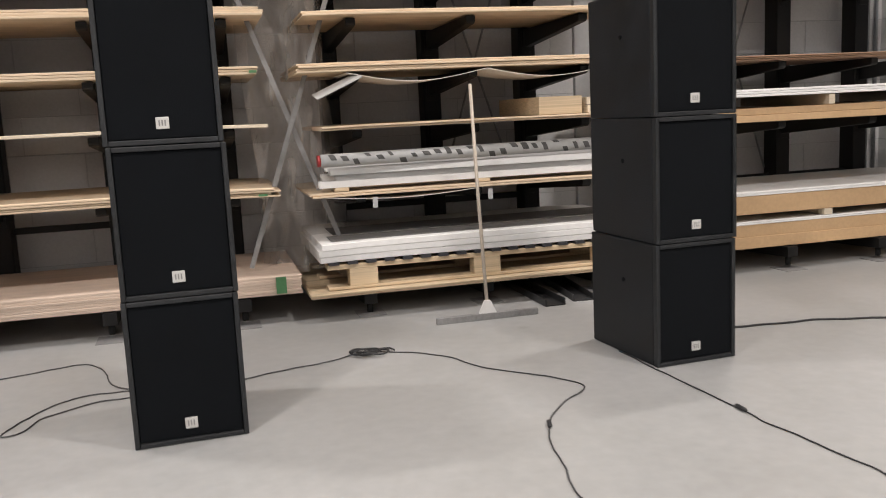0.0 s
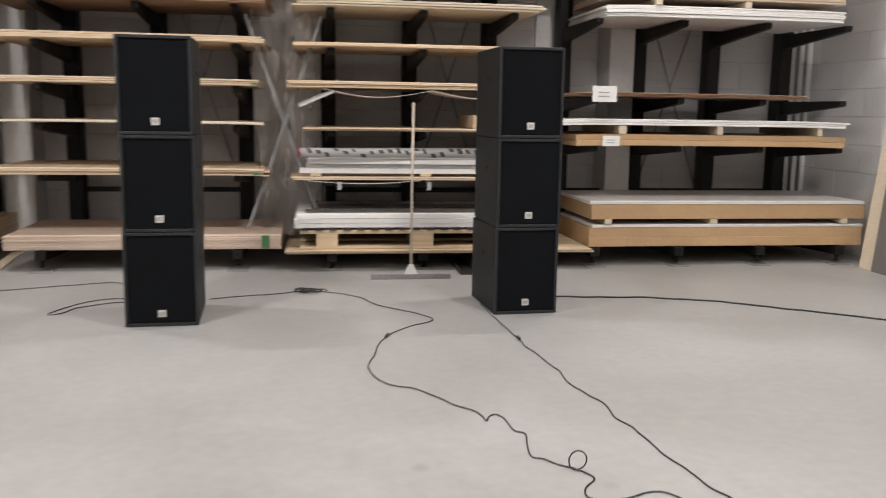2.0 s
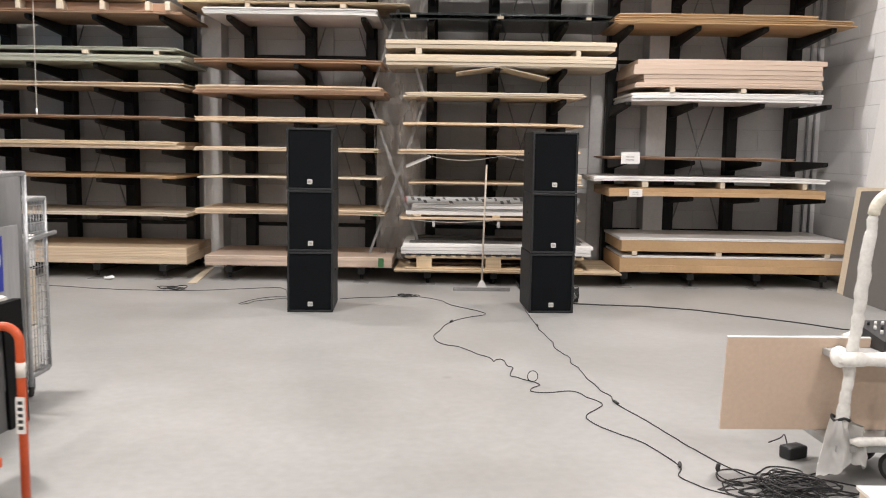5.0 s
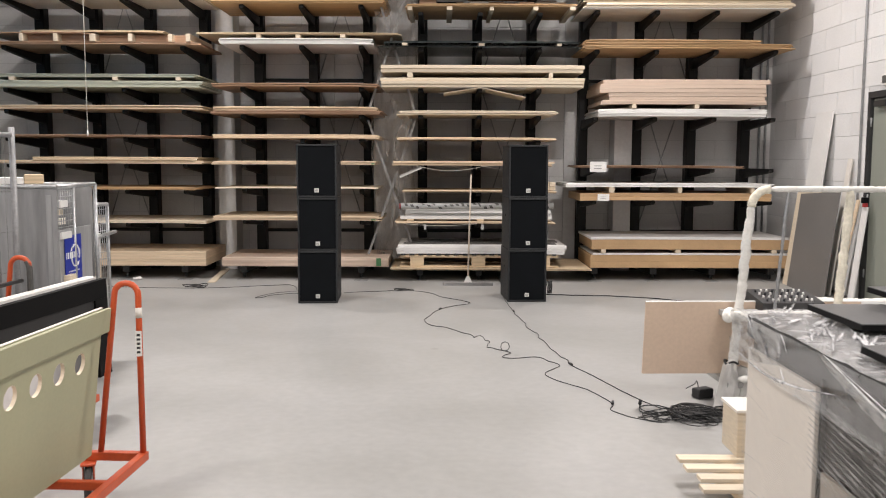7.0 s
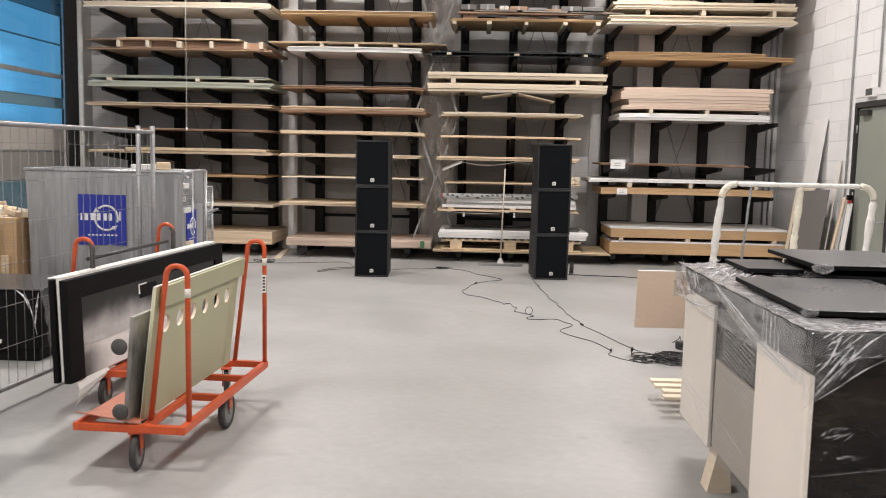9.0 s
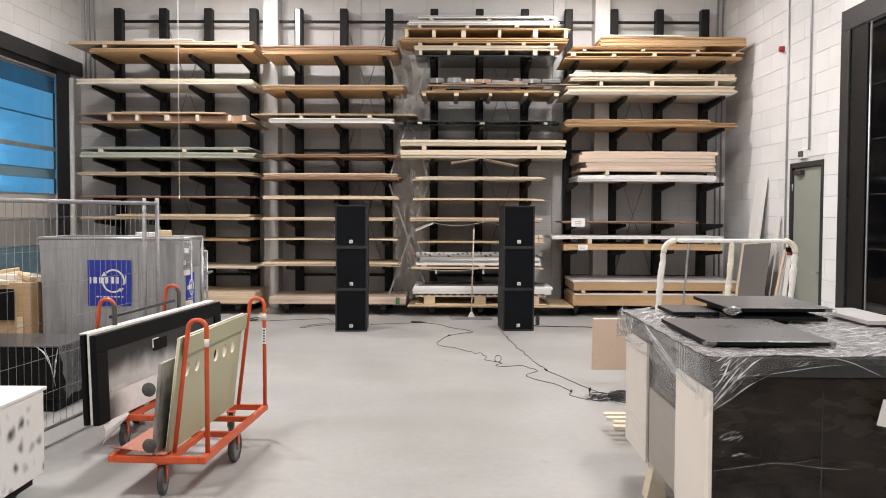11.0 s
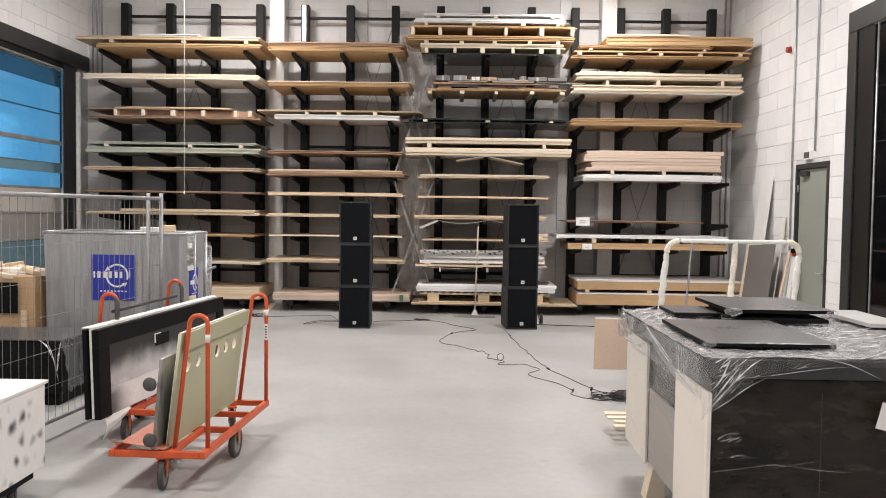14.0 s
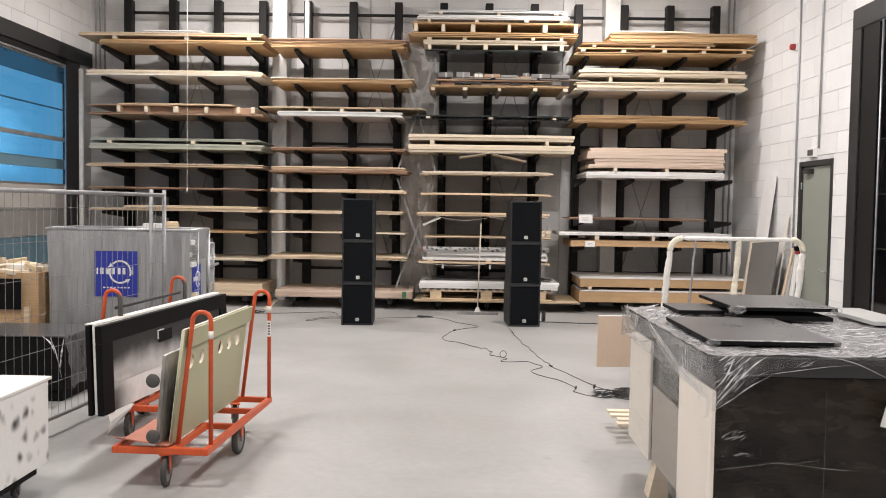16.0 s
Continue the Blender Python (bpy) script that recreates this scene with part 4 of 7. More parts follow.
# wooden pallet under the white boards
pal = thing("pallet", "pine pallet under white boards on the rack", "pallet", (0.92, 5.58, 0.202))
for y in (0.0, 0.5, 1.02):
    part("top_board", box(0, 2.32, y, y + 0.12, 0.142, 0.176, 0.003), M["pine"], pal)
    part("bottom_board", box(0, 2.32, y, y + 0.12, 0.0, 0.022, 0.003), M["pine"], pal)
    for x in (0.15, 1.05, 2.0):
        part("block", box(x, x + 0.2, y, y + 0.12, 0.022, 0.142, 0.004), M["pine"], pal)


# ---- loudspeakers ----
SPK_W, SPK_D, SPK_H = 0.485, 0.69, 0.651


def loudspeaker(x, y, z, turn=0.0):
    sp = thing("loudspeaker", "black bass loudspeaker cabinet with a foam grille and small silver badge", "loudspeaker", (x, y, z), turn, "stacked loudspeakers")
    w, d, hgt, r = SPK_W / 2, SPK_D, SPK_H - 0.004, 0.022
    bm = bmesh.new()
    add_box(bm, -w, w, 0.035, d, 0, hgt, 0.008)
    part("cabinet", bm, M["cab"], sp)
    bm = bmesh.new()
    for a in ((-w, -w + r, 0, hgt), (w - r, w, 0, hgt), (-w + r, w - r, 0, r), (-w + r, w - r, hgt - r, hgt)):
        add_box(bm, a[0], a[1], 0, 0.0345, a[2], a[3], 0.004)
    part("front_rim", bm, M["cab_edge"], sp, "worn black front rim")
    part("grille", box(-w + r + 0.001, w - r - 0.001, 0.012, 0.034, r + 0.001, hgt - r - 0.001, 0.004), M["grille"], sp)
    bd = part("badge", box(-0.027, 0.027, 0.006, 0.0115, 0.062, 0.112, 0.003), M["badge"], sp, "small square silver badge")
    for k in range(3):
        part("badge_bar", box(-0.016 + 0.012 * k, -0.010 + 0.012 * k, 0.0050, 0.0058, 0.075, 0.099), M["dull_steel"], bd)
    for s in (-1, 1):
        part("flush_knob", tube([(s * w, 0.33, 0.42), (s * (w + 0.004), 0.33, 0.42)], 0.012, 10), M["grille"], sp)
    return sp


for k in range(3):
    loudspeaker(0.014 + (0, 0.004, -0.003)[k], 3.475, SPK_H * k + 0.002, 2.8 - 0.3 * k)
for k in range(3):
    loudspeaker(2.603 + (0, 0.006, 0.002)[k], 3.655, SPK_H * k + 0.002, 3.8 - 0.4 * k)

# ---- cables on the floor ----
def cable(name, label, pts, r=0.0034, lift=0.005, plugs=(), wander=1.0):
    """A cord through (x, y) or (x, y, z) points, with connectors at some of them."""
    cb = thing(name, label, "cable")
    line = smooth_line([(*q, lift)[:3] if len(q) == 2 else q for q in pts], 6)
    line = [p + wander * Vector((0.016 * noise.noise((p.x * 9, p.y * 9, 1.7)), 0.022 * noise.noise((p.x * 9, p.y * 9, 8.3)), 0)) for p in line]
    part("cord", tube(line, r, 7), M["cable"], cb)
    for i in plugs:
        (x, y), (x2, y2) = pts[i][:2], pts[i + 1][:2]
        d = Vector((x2 - x, y2 - y, 0)).normalized() * 0.042
        c = Vector((x, y, 0.013))
        part("plug", tube([c - d, c - d * 0.7, c + d * 0.7, c + d], lambda k: (0.005, 0.010, 0.010, 0.006)[k], 10), M["cable"], cb)
    return cb


cable("floor_cable", "black cable snaking over the concrete floor", [(0.24, 4.33), (0.40, 4.41), (0.58, 4.46), (0.75, 4.50), (0.97, 4.62), (1.12, 4.56), (1.27, 4.46), (1.42, 4.29), (1.51, 4.06), (1.68, 3.85), (1.81, 3.69), (1.885, 3.50), (1.67, 3.29), (1.52, 3.06), (1.43, 2.78), (1.41, 2.62), (1.35, 2.35), (1.41, 2.06), (1.58, 1.92), (1.69, 1.75), (1.746, 1.63), (1.845, 1.52), (1.861, 1.39), (1.885, 1.45), (1.929, 1.48), (1.957, 1.385), (1.974, 1.25), (2.007, 1.19), (1.974, 0.945), (2.024, 0.90), (2.067, 0.82), (2.122, 0.78)], plugs=(13,), wander=0.6)
# the small loop stands up from the floor
LOOP = [(2.128 + 0.040 * math.sin(a), 0.765 - 0.010 * k / 9, 0.0475 - 0.0425 * math.cos(a)) for k, a in enumerate([math.radians(36 * k) for k in range(10)])]
cable("floor_cable", "black cable with a small loop on the concrete floor", [(2.09, 0.795), (2.122, 0.775)] + LOOP + [(2.145, 0.745), (2.175, 0.67), (2.104, 0.575), (2.092, 0.50), (2.152, 0.47), (2.246, 0.47), (2.334, 0.505), (2.406, 0.51), (2.446, 0.465), (2.475, 0.365), (2.535, 0.285), (2.56, 0.205), (2.535, 0.125), (2.455, 0.01), (2.405, -0.10), (2.413, -0.19), (2.47, -0.33), (2.56, -0.47), (2.68, -0.65), (2.79, -1.01), (2.75, -1.18), (2.88, -1.38), (3.05, -1.46)], plugs=(31,), wander=0.5)
cable("speaker_cable", "black cable running from the loudspeaker stack over the floor", [(2.33, 4.02), (2.35, 3.52), (2.38, 2.92), (2.38, 2.73), (2.415, 2.53), (2.42, 2.38), (2.455, 2.17), (2.44, 2.0), (2.48, 1.745), (2.52, 1.60), (2.513, 1.37), (2.55, 1.185), (2.56, 0.935), (2.59, 0.73), (2.606, 0.64), (2.62, 0.51), (2.655, 0.39), (2.66, 0.22), (2.77, -0.12), (2.89, -0.53), (3.01, -0.90), (3.12, -1.14)], plugs=(2, 17), wander=0.6)
cable("floor_cable", "long black cable running past the rack", [(2.88, 4.29), (3.0, 4.23), (3.4, 4.17), (3.79, 4.12), (4.29, 3.92), (4.72, 3.62), (5.1, 3.34), (5.55, 2.97), (6.0, 2.77)], r=0.0065, lift=0.0075)
cable("floor_cable", "long black cable lying in front of the rack", [(-3.9, 5.04), (-3.31, 4.92), (-2.64, 4.77), (-2.00, 4.71), (-1.45, 4.79), (-1.02, 4.96), (-0.78, 5.04), (-0.60, 5.06), (-0.49, 4.85), (-0.42, 4.56), (-0.28, 4.37)])
cable("floor_cable", "loop of black cable beside the loudspeaker stack", [(-0.20, 4.34), (-0.35, 4.39), (-0.59, 4.38), (-0.74, 4.18), (-0.85, 3.92), (-0.77, 3.90), (-0.68, 4.10), (-0.48, 4.25), (-0.24, 4.29)])


def coil(name, label, x, y, rx, ry, turns, height, seed, r=0.0055):
    """A loose heap of looped cable."""
    rg = random.Random(seed)
    pts = []
    for k in range(turns * 9):
        a = k / 9 * 2 * math.pi
        lap = k / (turns * 9)
        wob = 0.65 + 0.5 * noise.noise((k * 0.23, seed, 0))
        cx, cy = x + rx * 0.5 * math.sin(k * 0.11 + seed), y + ry * 0.4 * math.cos(k * 0.09 + seed)
        pts.append((cx + rx * wob * math.cos(a), cy + ry * wob * math.sin(a), 0.01 + height * abs(math.sin(lap * 9)) * rg.uniform(0.3, 1.0)))
    cb = thing(name, label, "cable")
    part("cord", tube(smooth_line(pts, 3), r, 6), M["cable"], cb)
    return cb


coil("cable_coil", "small knot of black cable on the floor", 1.02, 4.59, 0.12, 0.10, 4, 0.025, 2)
coil("cable_coil", "small knot of black cable on the floor", -1.89, 4.78, 0.16, 0.12, 4, 0.03, 5)
def cable_heap(x, y, spread, loops, seed):
    """Loose rings of one long cable thrown on one another."""
    rg = random.Random(seed)
    pts = []
    for k in range(loops):
        cx, cy = x + rg.gauss(0, 0.42) * spread, y + rg.gauss(0, 0.28) * spread
        r0, r1, turn = rg.uniform(0.07, 0.16), rg.uniform(0.06, 0.12), rg.uniform(0, 6.28)
        tip, base = rg.uniform(-0.30, 0.30), 0.008 + 0.065 * rg.random() * max(0.0, 1 - math.hypot(cx - x, cy - y) / (1.2 * spread))
        for q in range(11):
            a = turn + q / 9 * 2 * math.pi
            wob = 1 + 0.12 * rg.uniform(-1, 1)
            px, py = r0 * wob * math.cos(a), r1 * wob * math.sin(a)
            pts.append((cx + px, cy + py, max(0.006, base + tip * px)))
    cb = thing("cable_heap", "tangled heap of black cable on the floor", "cable")
    part("cord", tube(smooth_line(pts, 3), 0.0039, 6), M["cable"], cb)
    return cb


cable_heap(3.30, -1.36, 0.25, 24, 9)
cable("floor_cable", "stray loops of black cable beside the heap", [(3.05, -1.30), (2.95, -1.22), (2.97, -1.10), (3.10, -1.05), (3.18, -1.14), (3.12, -1.24), (3.22, -1.06), (3.34, -1.0), (3.45, -1.05), (3.42, -1.16), (3.55, -1.20), (3.66, -1.27), (3.62, -1.38), (3.45, -1.42)], r=0.0042)
pg = thing("cable_plug", "small black plug standing at the end of a short lead", "plug", (2.955, -1.16, 0))
part("plug", tube([(0, 0, 0.035), (0, 0, 0.045), (0.004, 0, 0.072), (0.004, 0, 0.077)], lambda k: (0.006, 0.013, 0.012, 0.005)[k], 10), M["cable"], pg)
part("lead", tube(smooth_line([(0.0, 0, 0.04), (0.0, -0.01, 0.018), (0.03, -0.05, 0.006), (0.10, -0.12, 0.006)], 5), 0.0036, 6), M["cable"], pg)

# cable bundle standing against the second stack
cb = thing("cable_bundle", "coiled bundle of black cable leaning on the loudspeaker stack", "cable", (2.93, 4.30, 0))
bundle = [((0.035 + 0.014 * math.sin(k * 0.7)) + 0.022 * math.cos(k * 0.31), 0.075 * math.cos(k * 0.628) + 0.012 * math.sin(k * 1.9), 0.098 + 0.085 * math.sin(k * 0.628) * (1 - 0.12 * math.sin(k * 0.9) ** 2)) for k in range(70)]
part("cord", tube(smooth_line(bundle, 3), 0.0048, 6), M["cable"], cb)
part("tie", tube([(0.035 + 0.03 * math.cos(a), 0.0, 0.178 + 0.024 * math.sin(a)) for a in [k * math.pi / 6 for k in range(13)]], 0.004, 6), M["bumper"], cb)

# squeegee standing in front of the rack
sq = thing("floor_squeegee", "floor squeegee with a pale wooden handle leaning on the rack", "squeegee", (1.905, 5.10, 0), 0)
part("handle", tube([(0.0, 0.0, 0.05), (0.02, 0.17, 0.8), (0.045, 0.33, 1.56)], 0.012, 10), M["handle_wood"], sq)
part("blade", box(-0.355, 0.355, -0.015, 0.015, 0.0, 0.045, 0.004), M["dull_steel"], sq)
bm = bmesh.new()
add_prism(bm, [(-0.06, 0.045), (0.06, 0.045), (0.02, 0.13), (-0.02, 0.13)], -0.012, 0.012, "y")
part("socket", bm, M["white"], sq)

# clutter on the third bay
tb = thing("timber_block", "short pale timber beam lying on a rack shelf", "timber", (2.55, 5.70, 1.326))
part("beam", box(0, 0.34, 0, 0.9, 0, 0.13, 0.005), M["pine"], tb)
bx = thing("timber_block", "bundle of short sawn timber ends on a rack shelf", "timber", (2.93, 5.68, 1.326))
for i in range(3):
    for j in range(2):
        part("piece", box(0.09 * i, 0.09 * i + 0.085, rnd.uniform(0, 0.03), 0.5, 0.06 * j, 0.06 * j + 0.057, 0.004), M["cream"], bx)
ro = thing("foil_roll", "long roll of grey printed foil with a red end cap", "roll", (0.93, 5.66, 1.09))
part("roll", tube([(0, 0, 0), (2.25, 0.10, 0.01)], 0.045, 16), M["grey_board"], ro)
part("cap", tube([(-0.02, 0, 0), (-0.001, 0, 0)], 0.04, 14), M["alarm_red"], ro)
rp_rng = random.Random(21)
for k in range(26):
    u, a0, span, w = 0.06 + 0.083 * k, radians(rp_rng.uniform(100, 190)), radians(rp_rng.uniform(35, 75)), rp_rng.uniform(0.025, 0.05)
    bm = bmesh.new()
    rows_p = []
    for q in range(7):
        a = a0 + span * q / 6
        sl = 0.02 * (q / 6 - 0.5)
        cy, cz = 0.0444 * (u / 1.0), 0.0044 * u
        rows_p.append([bm.verts.new((u + sl + dx, cy + rr * math.cos(a), cz + rr * math.sin(a))) for dx, rr in ((0, 0.0447), (w, 0.0447), (w, 0.0461), (0, 0.0461))])
    for a, b in zip(rows_p, rows_p[1:]):
        for q in range(4):
            bm.faces.new((a[q], b[q], b[(q + 1) % 4], a[(q + 1) % 4]))
    bm.faces.new(rows_p[0])
    bm.faces.new(rows_p[-1][::-1])
    bmesh.ops.recalc_face_normals(bm, faces=bm.faces)
    part("print_patch", bm, M["bumper"], ro)
for k, (z, a, b, dy) in enumerate(((0.985, 1.0, 3.14, 0.0), (0.93, 1.05, 3.16, 0.06), (1.0, 1.0, 3.12, 0.22), (0.93, 0.98, 3.14, 0.3), (0.90, 0.92, 3.15, -0.03))):
    pr = thing("white_profile", "long white plastic profile on a rack shelf", "profile", (a, 5.72 + dy, z), 0, "white profiles")
    bm = bmesh.new()
    add_prism(bm, [(0, 0), (0.10, 0), (0.10, 0.045), (0.085, 0.045), (0.085, 0.012), (0.015, 0.012), (0.015, 0.045), (0, 0.045)], 0, b - a)
    part("profile", bm, M["white"], pr)
for x in (1.02, 2.05):
    sup = thing("timber_block", "small timber support block on a rack shelf", "timber", (x, 5.68, 0.873))
    part("block", box(0, 0.1, 0, 0.5, 0, 0.026, 0.003), M["pine"], sup)


def sag_sheet(x0, x1, y0, y1, z, drop, waves, label):
    bm = bmesh.new()
    n = 24
    vs = []
    for i in range(n + 1):
        u = i / n
        zz = z - drop * abs(math.sin(u * math.pi * waves))
        vs.append([bm.verts.new((x0 + (x1 - x0) * u, y, zz + o)) for y, o in ((y0, 0), (y1, 0), (y1, 0.004), (y0, 0.004))])
    for a, b in zip(vs, vs[1:]):
        for k in range(4):
            f = bm.faces.new((a[k], a[(k + 1) % 4], b[(k + 1) % 4], b[k]))
    bm.faces.new(vs[0])
    bm.faces.new(vs[-1][::-1])
    bmesh.ops.recalc_face_normals(bm, faces=bm.faces)
    return solid("thin_sheet", bm, M["offwhite"], label, "sheet")


sag_sheet(1.15, 3.15, 5.66, 6.3, 1.675, 0.07, 2, "thin white sheet sagging between rack arms")
sag_sheet(0.95, 2.05, 5.64, 6.3, 0.835, 0.03, 1, "thin white sheet sagging between rack arms")
sag_sheet(1.5, 2.75, 5.63, 6.2, 2.80, -0.0, 1, "thin sheet under the timber packs")
bm = box(0, 0.34, 0, 0.16, 0, 0.006)
solid("thin_sheet", bm, M["grey_board"], "loose strip of greyish sheet hanging down at an angle", "sheet", m=pose(0.93, 5.58, 1.50, 14, -24, 0))
for x0, a in ((1.55, -9), (2.15, 12)):
    solid("thin_sheet", box(0, 0.6, 0, 0.7, 0, 0.008), M["cream"], "warped thin sheet hanging below the timber packs", "sheet", m=pose(x0, 5.62, 2.72 if a < 0 else 2.79, 0, a, 0))
for x in (1.27, 2.11):
    tg = thing("hanging_tag", "small grey tag hanging below a rack shelf", "tag", (x, 5.62, 0.75))
    part("tag", box(0, 0.035, 0, 0.002, 0, 0.075), M["grey_board"], tg)
# clutter on the upper shelf
for k in range(9):
    x = 1.2 + 0.24 * k
    solid("wood_offcut", box(0, rnd.uniform(0.15, 0.3), 0, rnd.uniform(0.2, 0.5), 0, rnd.uniform(0.02, 0.06), 0.004), M[("brown", "black_board", "brown", "side_panel")[k % 4]], "short offcut lying on the rack", "offcut", "offcuts on the rack", m=pose(x, 5.72 + 0.05 * (k % 3), 4.001, 0, 0, rnd.uniform(-8, 8)))
for k in range(8):
    solid("wood_offcut", box(0, rnd.uniform(0.45, 0.9), 0, rnd.uniform(0.10, 0.22), 0, rnd.uniform(0.018, 0.03), 0.003), M[("brown", "side_panel", "brown")[k % 3]], "long dark brown offcut lying on the rack", "offcut", "offcuts on the rack", m=pose(1.12 + 0.26 * k, 5.60 + 0.012 * (k % 4), 4.064 + 0.031 * (k % 3), 0, 0, rnd.uniform(-3, 3)))
rng_c = random.Random(5)
x = 1.16
while x < 3.25:
    w, hgt = rng_c.uniform(0.12, 0.34), rng_c.uniform(0.035, 0.10)
    pk = thing("small_pack", "small flat pack lying on the upper rack shelf", "pack", (x, 5.60 + rng_c.uniform(0.0, 0.03), 4.126), rng_c.uniform(-3, 3), "small packs on the rack")
    part("pack", box(0, w, 0, 0.22, 0, hgt, 0.006), M[rng_c.choice(("dull_steel", "dark_laminate", "side_panel", "brown", "offwhite", "dark_laminate"))], pk)
    if hgt > 0.06:
        part("strap", box(w * 0.45, w * 0.58, -0.002, 0.221, -0.0005, hgt + 0.002, 0.001), M["grey_board"], pk)
    x += w + rng_c.uniform(0.0, 0.09)
# pale strip and a scrap of paper on the floor below the rack
solid("floor_strip", box(-0.055, 0.055, 0, 1.55, 0, 0.014, 0.003), M["cream"], "pale timber strip lying on the floor below the rack", "timber", m=pose(-1.77, 5.30, 0, 0, 0, 6))
bm = bmesh.new()
bmesh.ops.create_icosphere(bm, subdivisions=2, radius=0.05)
for v in bm.verts:
    v.co = Vector((v.co.x * 1.4, v.co.y, max(v.co.z * 0.5, -0.02) + 0.02)) * (1 + 0.5 * noise.noise(v.co * 40))
solid("paper_scrap", bm, M["white"], "crumpled scrap of white paper on the floor", "paper", m=pose(-2.92, 5.55, 0.004))
# steel channels on the floor below the rack
for x0, x1, y0, y1 in ((2.46, 2.46, 6.3, 5.27), (2.80, 2.70, 6.3, 5.33)):
    ch = thing("steel_channel", "dark steel channel lying on the floor below the rack", "channel", (x1, y1, 0.0), math.degrees(math.atan2(x1 - x0, y0 - y1)))
    bm = bmesh.new()
    add_prism(bm, [(-0.075, 0.0), (0.075, 0.0), (0.075, 0.05), (0.068, 0.05), (0.068, 0.008), (-0.068, 0.008), (-0.068, 0.05), (-0.075, 0.05)], 0, 1.0, "y")
    part("channel", bm, M["steel_frame"], ch)

# boards leaning on the east wall
def leaning(label, y0, y1, foot_x, height, mat, th=0.02, skew=0.0, top_x=XE - 0.03):
    ln = math.hypot(top_x - foot_x, height)
    m = Matrix.Translation((foot_x, y0, 0.0)) @ Matrix.Rotation(math.atan2(top_x - foot_x, height), 4, "Y") @ Matrix.Rotation(skew, 4, "X")
    return solid("leaning_board", box(-th, 0, 0, y1 - y0, 0.012, ln, 0.002), M[mat], label, "board", "boards leaning on the wall", m=m)


leaning("long white board leaning against the block wall", 4.86, 5.40, 6.59, 2.45, "white", 0.018, 0.0)
leaning("large dark grey board leaning against the block wall", 3.99, 5.20, 6.47, 1.38, "dark_laminate", 0.018, -0.06, 6.66)
leaning("thick pale board leaning against the block wall", 4.70, 5.44, 6.51, 1.37, "cream", 0.030, -0.03, 6.70)
leaning("narrow pale board leaning against the block wall", 3.90, 3.975, 6.60, 1.28, "ply", 0.02, -0.06)
leaning("narrow grey board leaning against the block wall", 3.83, 3.89, 6.64, 1.24, "grey_board", 0.02, -0.04)
leaning("narrow white board leaning against the block wall", 4.20, 4.31, 6.64, 1.80, "offwhite", 0.02, -0.02)
leaning("white board leaning against the block wall", 3.68, 3.82, 6.70, 1.20, "white", 0.02, -0.02, 6.85)
cl = thing("clamp", "small red and black clamp hanging on the boards", "clamp", (6.845, 3.75, 1.20))
part("body", box(-0.05, 0.0, -0.03, 0.03, 0.0, 0.05, 0.008), M["alarm_red"], cl)
part("jaw", box(-0.06, -0.001, -0.045, 0.045, 0.051, 0.12, 0.006), M["black_board"], cl)

# hanging cord
cd = thing("pull_cord", "thin white cord hanging from the ceiling", "cord", (-2.2, 2.1, 0))
part("cord", tube([(0, 0, 2.06), (0, 0, ZC)], 0.0042, 6), M["offwhite"], cd)
part("knob", tube([(0, 0, 2.0), (0, 0, 2.03), (0, 0, 2.06)], lambda i: (0.005, 0.010, 0.005)[i], 8), M["white"], cd)

# ---- panel trolleys ----
def wheel(parent, x, y, r=0.10, w=0.035, turn=0.0, top=0.22, mat="red"):
    """A castor: fork, tyre and hub, at a place of the trolley."""
    m = pose(x, y, r, 0, 0, turn)
    fork = bmesh.new()
    for s in (-1, 1):
        add_prism(fork, [(-0.02, -0.015), (0.02, -0.015), (0.035, top - r), (-0.035, top - r)], s * (w / 2 + 0.006), s * (w / 2 + 0.011))
    add_box(fork, -w / 2 - 0.02, w / 2 + 0.02, -0.04, 0.04, top - r - 0.012, top - r - 0.001, 0.002)
    bmesh.ops.transform(fork, matrix=m, verts=fork.verts)
    cast = part("castor", fork, M[mat], parent)
    ty = bmesh.new()
    prof = [(-w / 2, r * 0.72), (-w / 2, r * 0.94), (-w * 0.3, r), (w * 0.3, r), (w / 2, r * 0.94), (w / 2, r * 0.72)]
    rings = [[ty.verts.new((px, pr * math.cos(a), pr * math.sin(a))) for px, pr in prof] for a in (2 * math.pi * k / 28 for k in range(28))]
    for i in range(28):
        a, b = rings[i], rings[(i + 1) % 28]
        for k in range(6):
            f = ty.faces.new((a[k], b[k], b[(k + 1) % 6], a[(k + 1) % 6]))
            f.smooth = True
    bmesh.ops.recalc_face_normals(ty, faces=ty.faces)
    bmesh.ops.transform(ty, matrix=m, verts=ty.verts)
    part("tyre", ty, M["tyre"], cast)
    hb = bmesh.new()
    add_cyl(hb, (-w / 2 + 0.004, 0, 0), (w / 2 - 0.004, 0, 0), r * 0.73, None, 24)
    add_cyl(hb, (-w / 2 - 0.012, 0, 0), (w / 2 + 0.012, 0, 0), r * 0.2, None, 12)
    bmesh.ops.transform(hb, matrix=m, verts=hb.verts)
    part("hub", hb, M["hub"], cast)


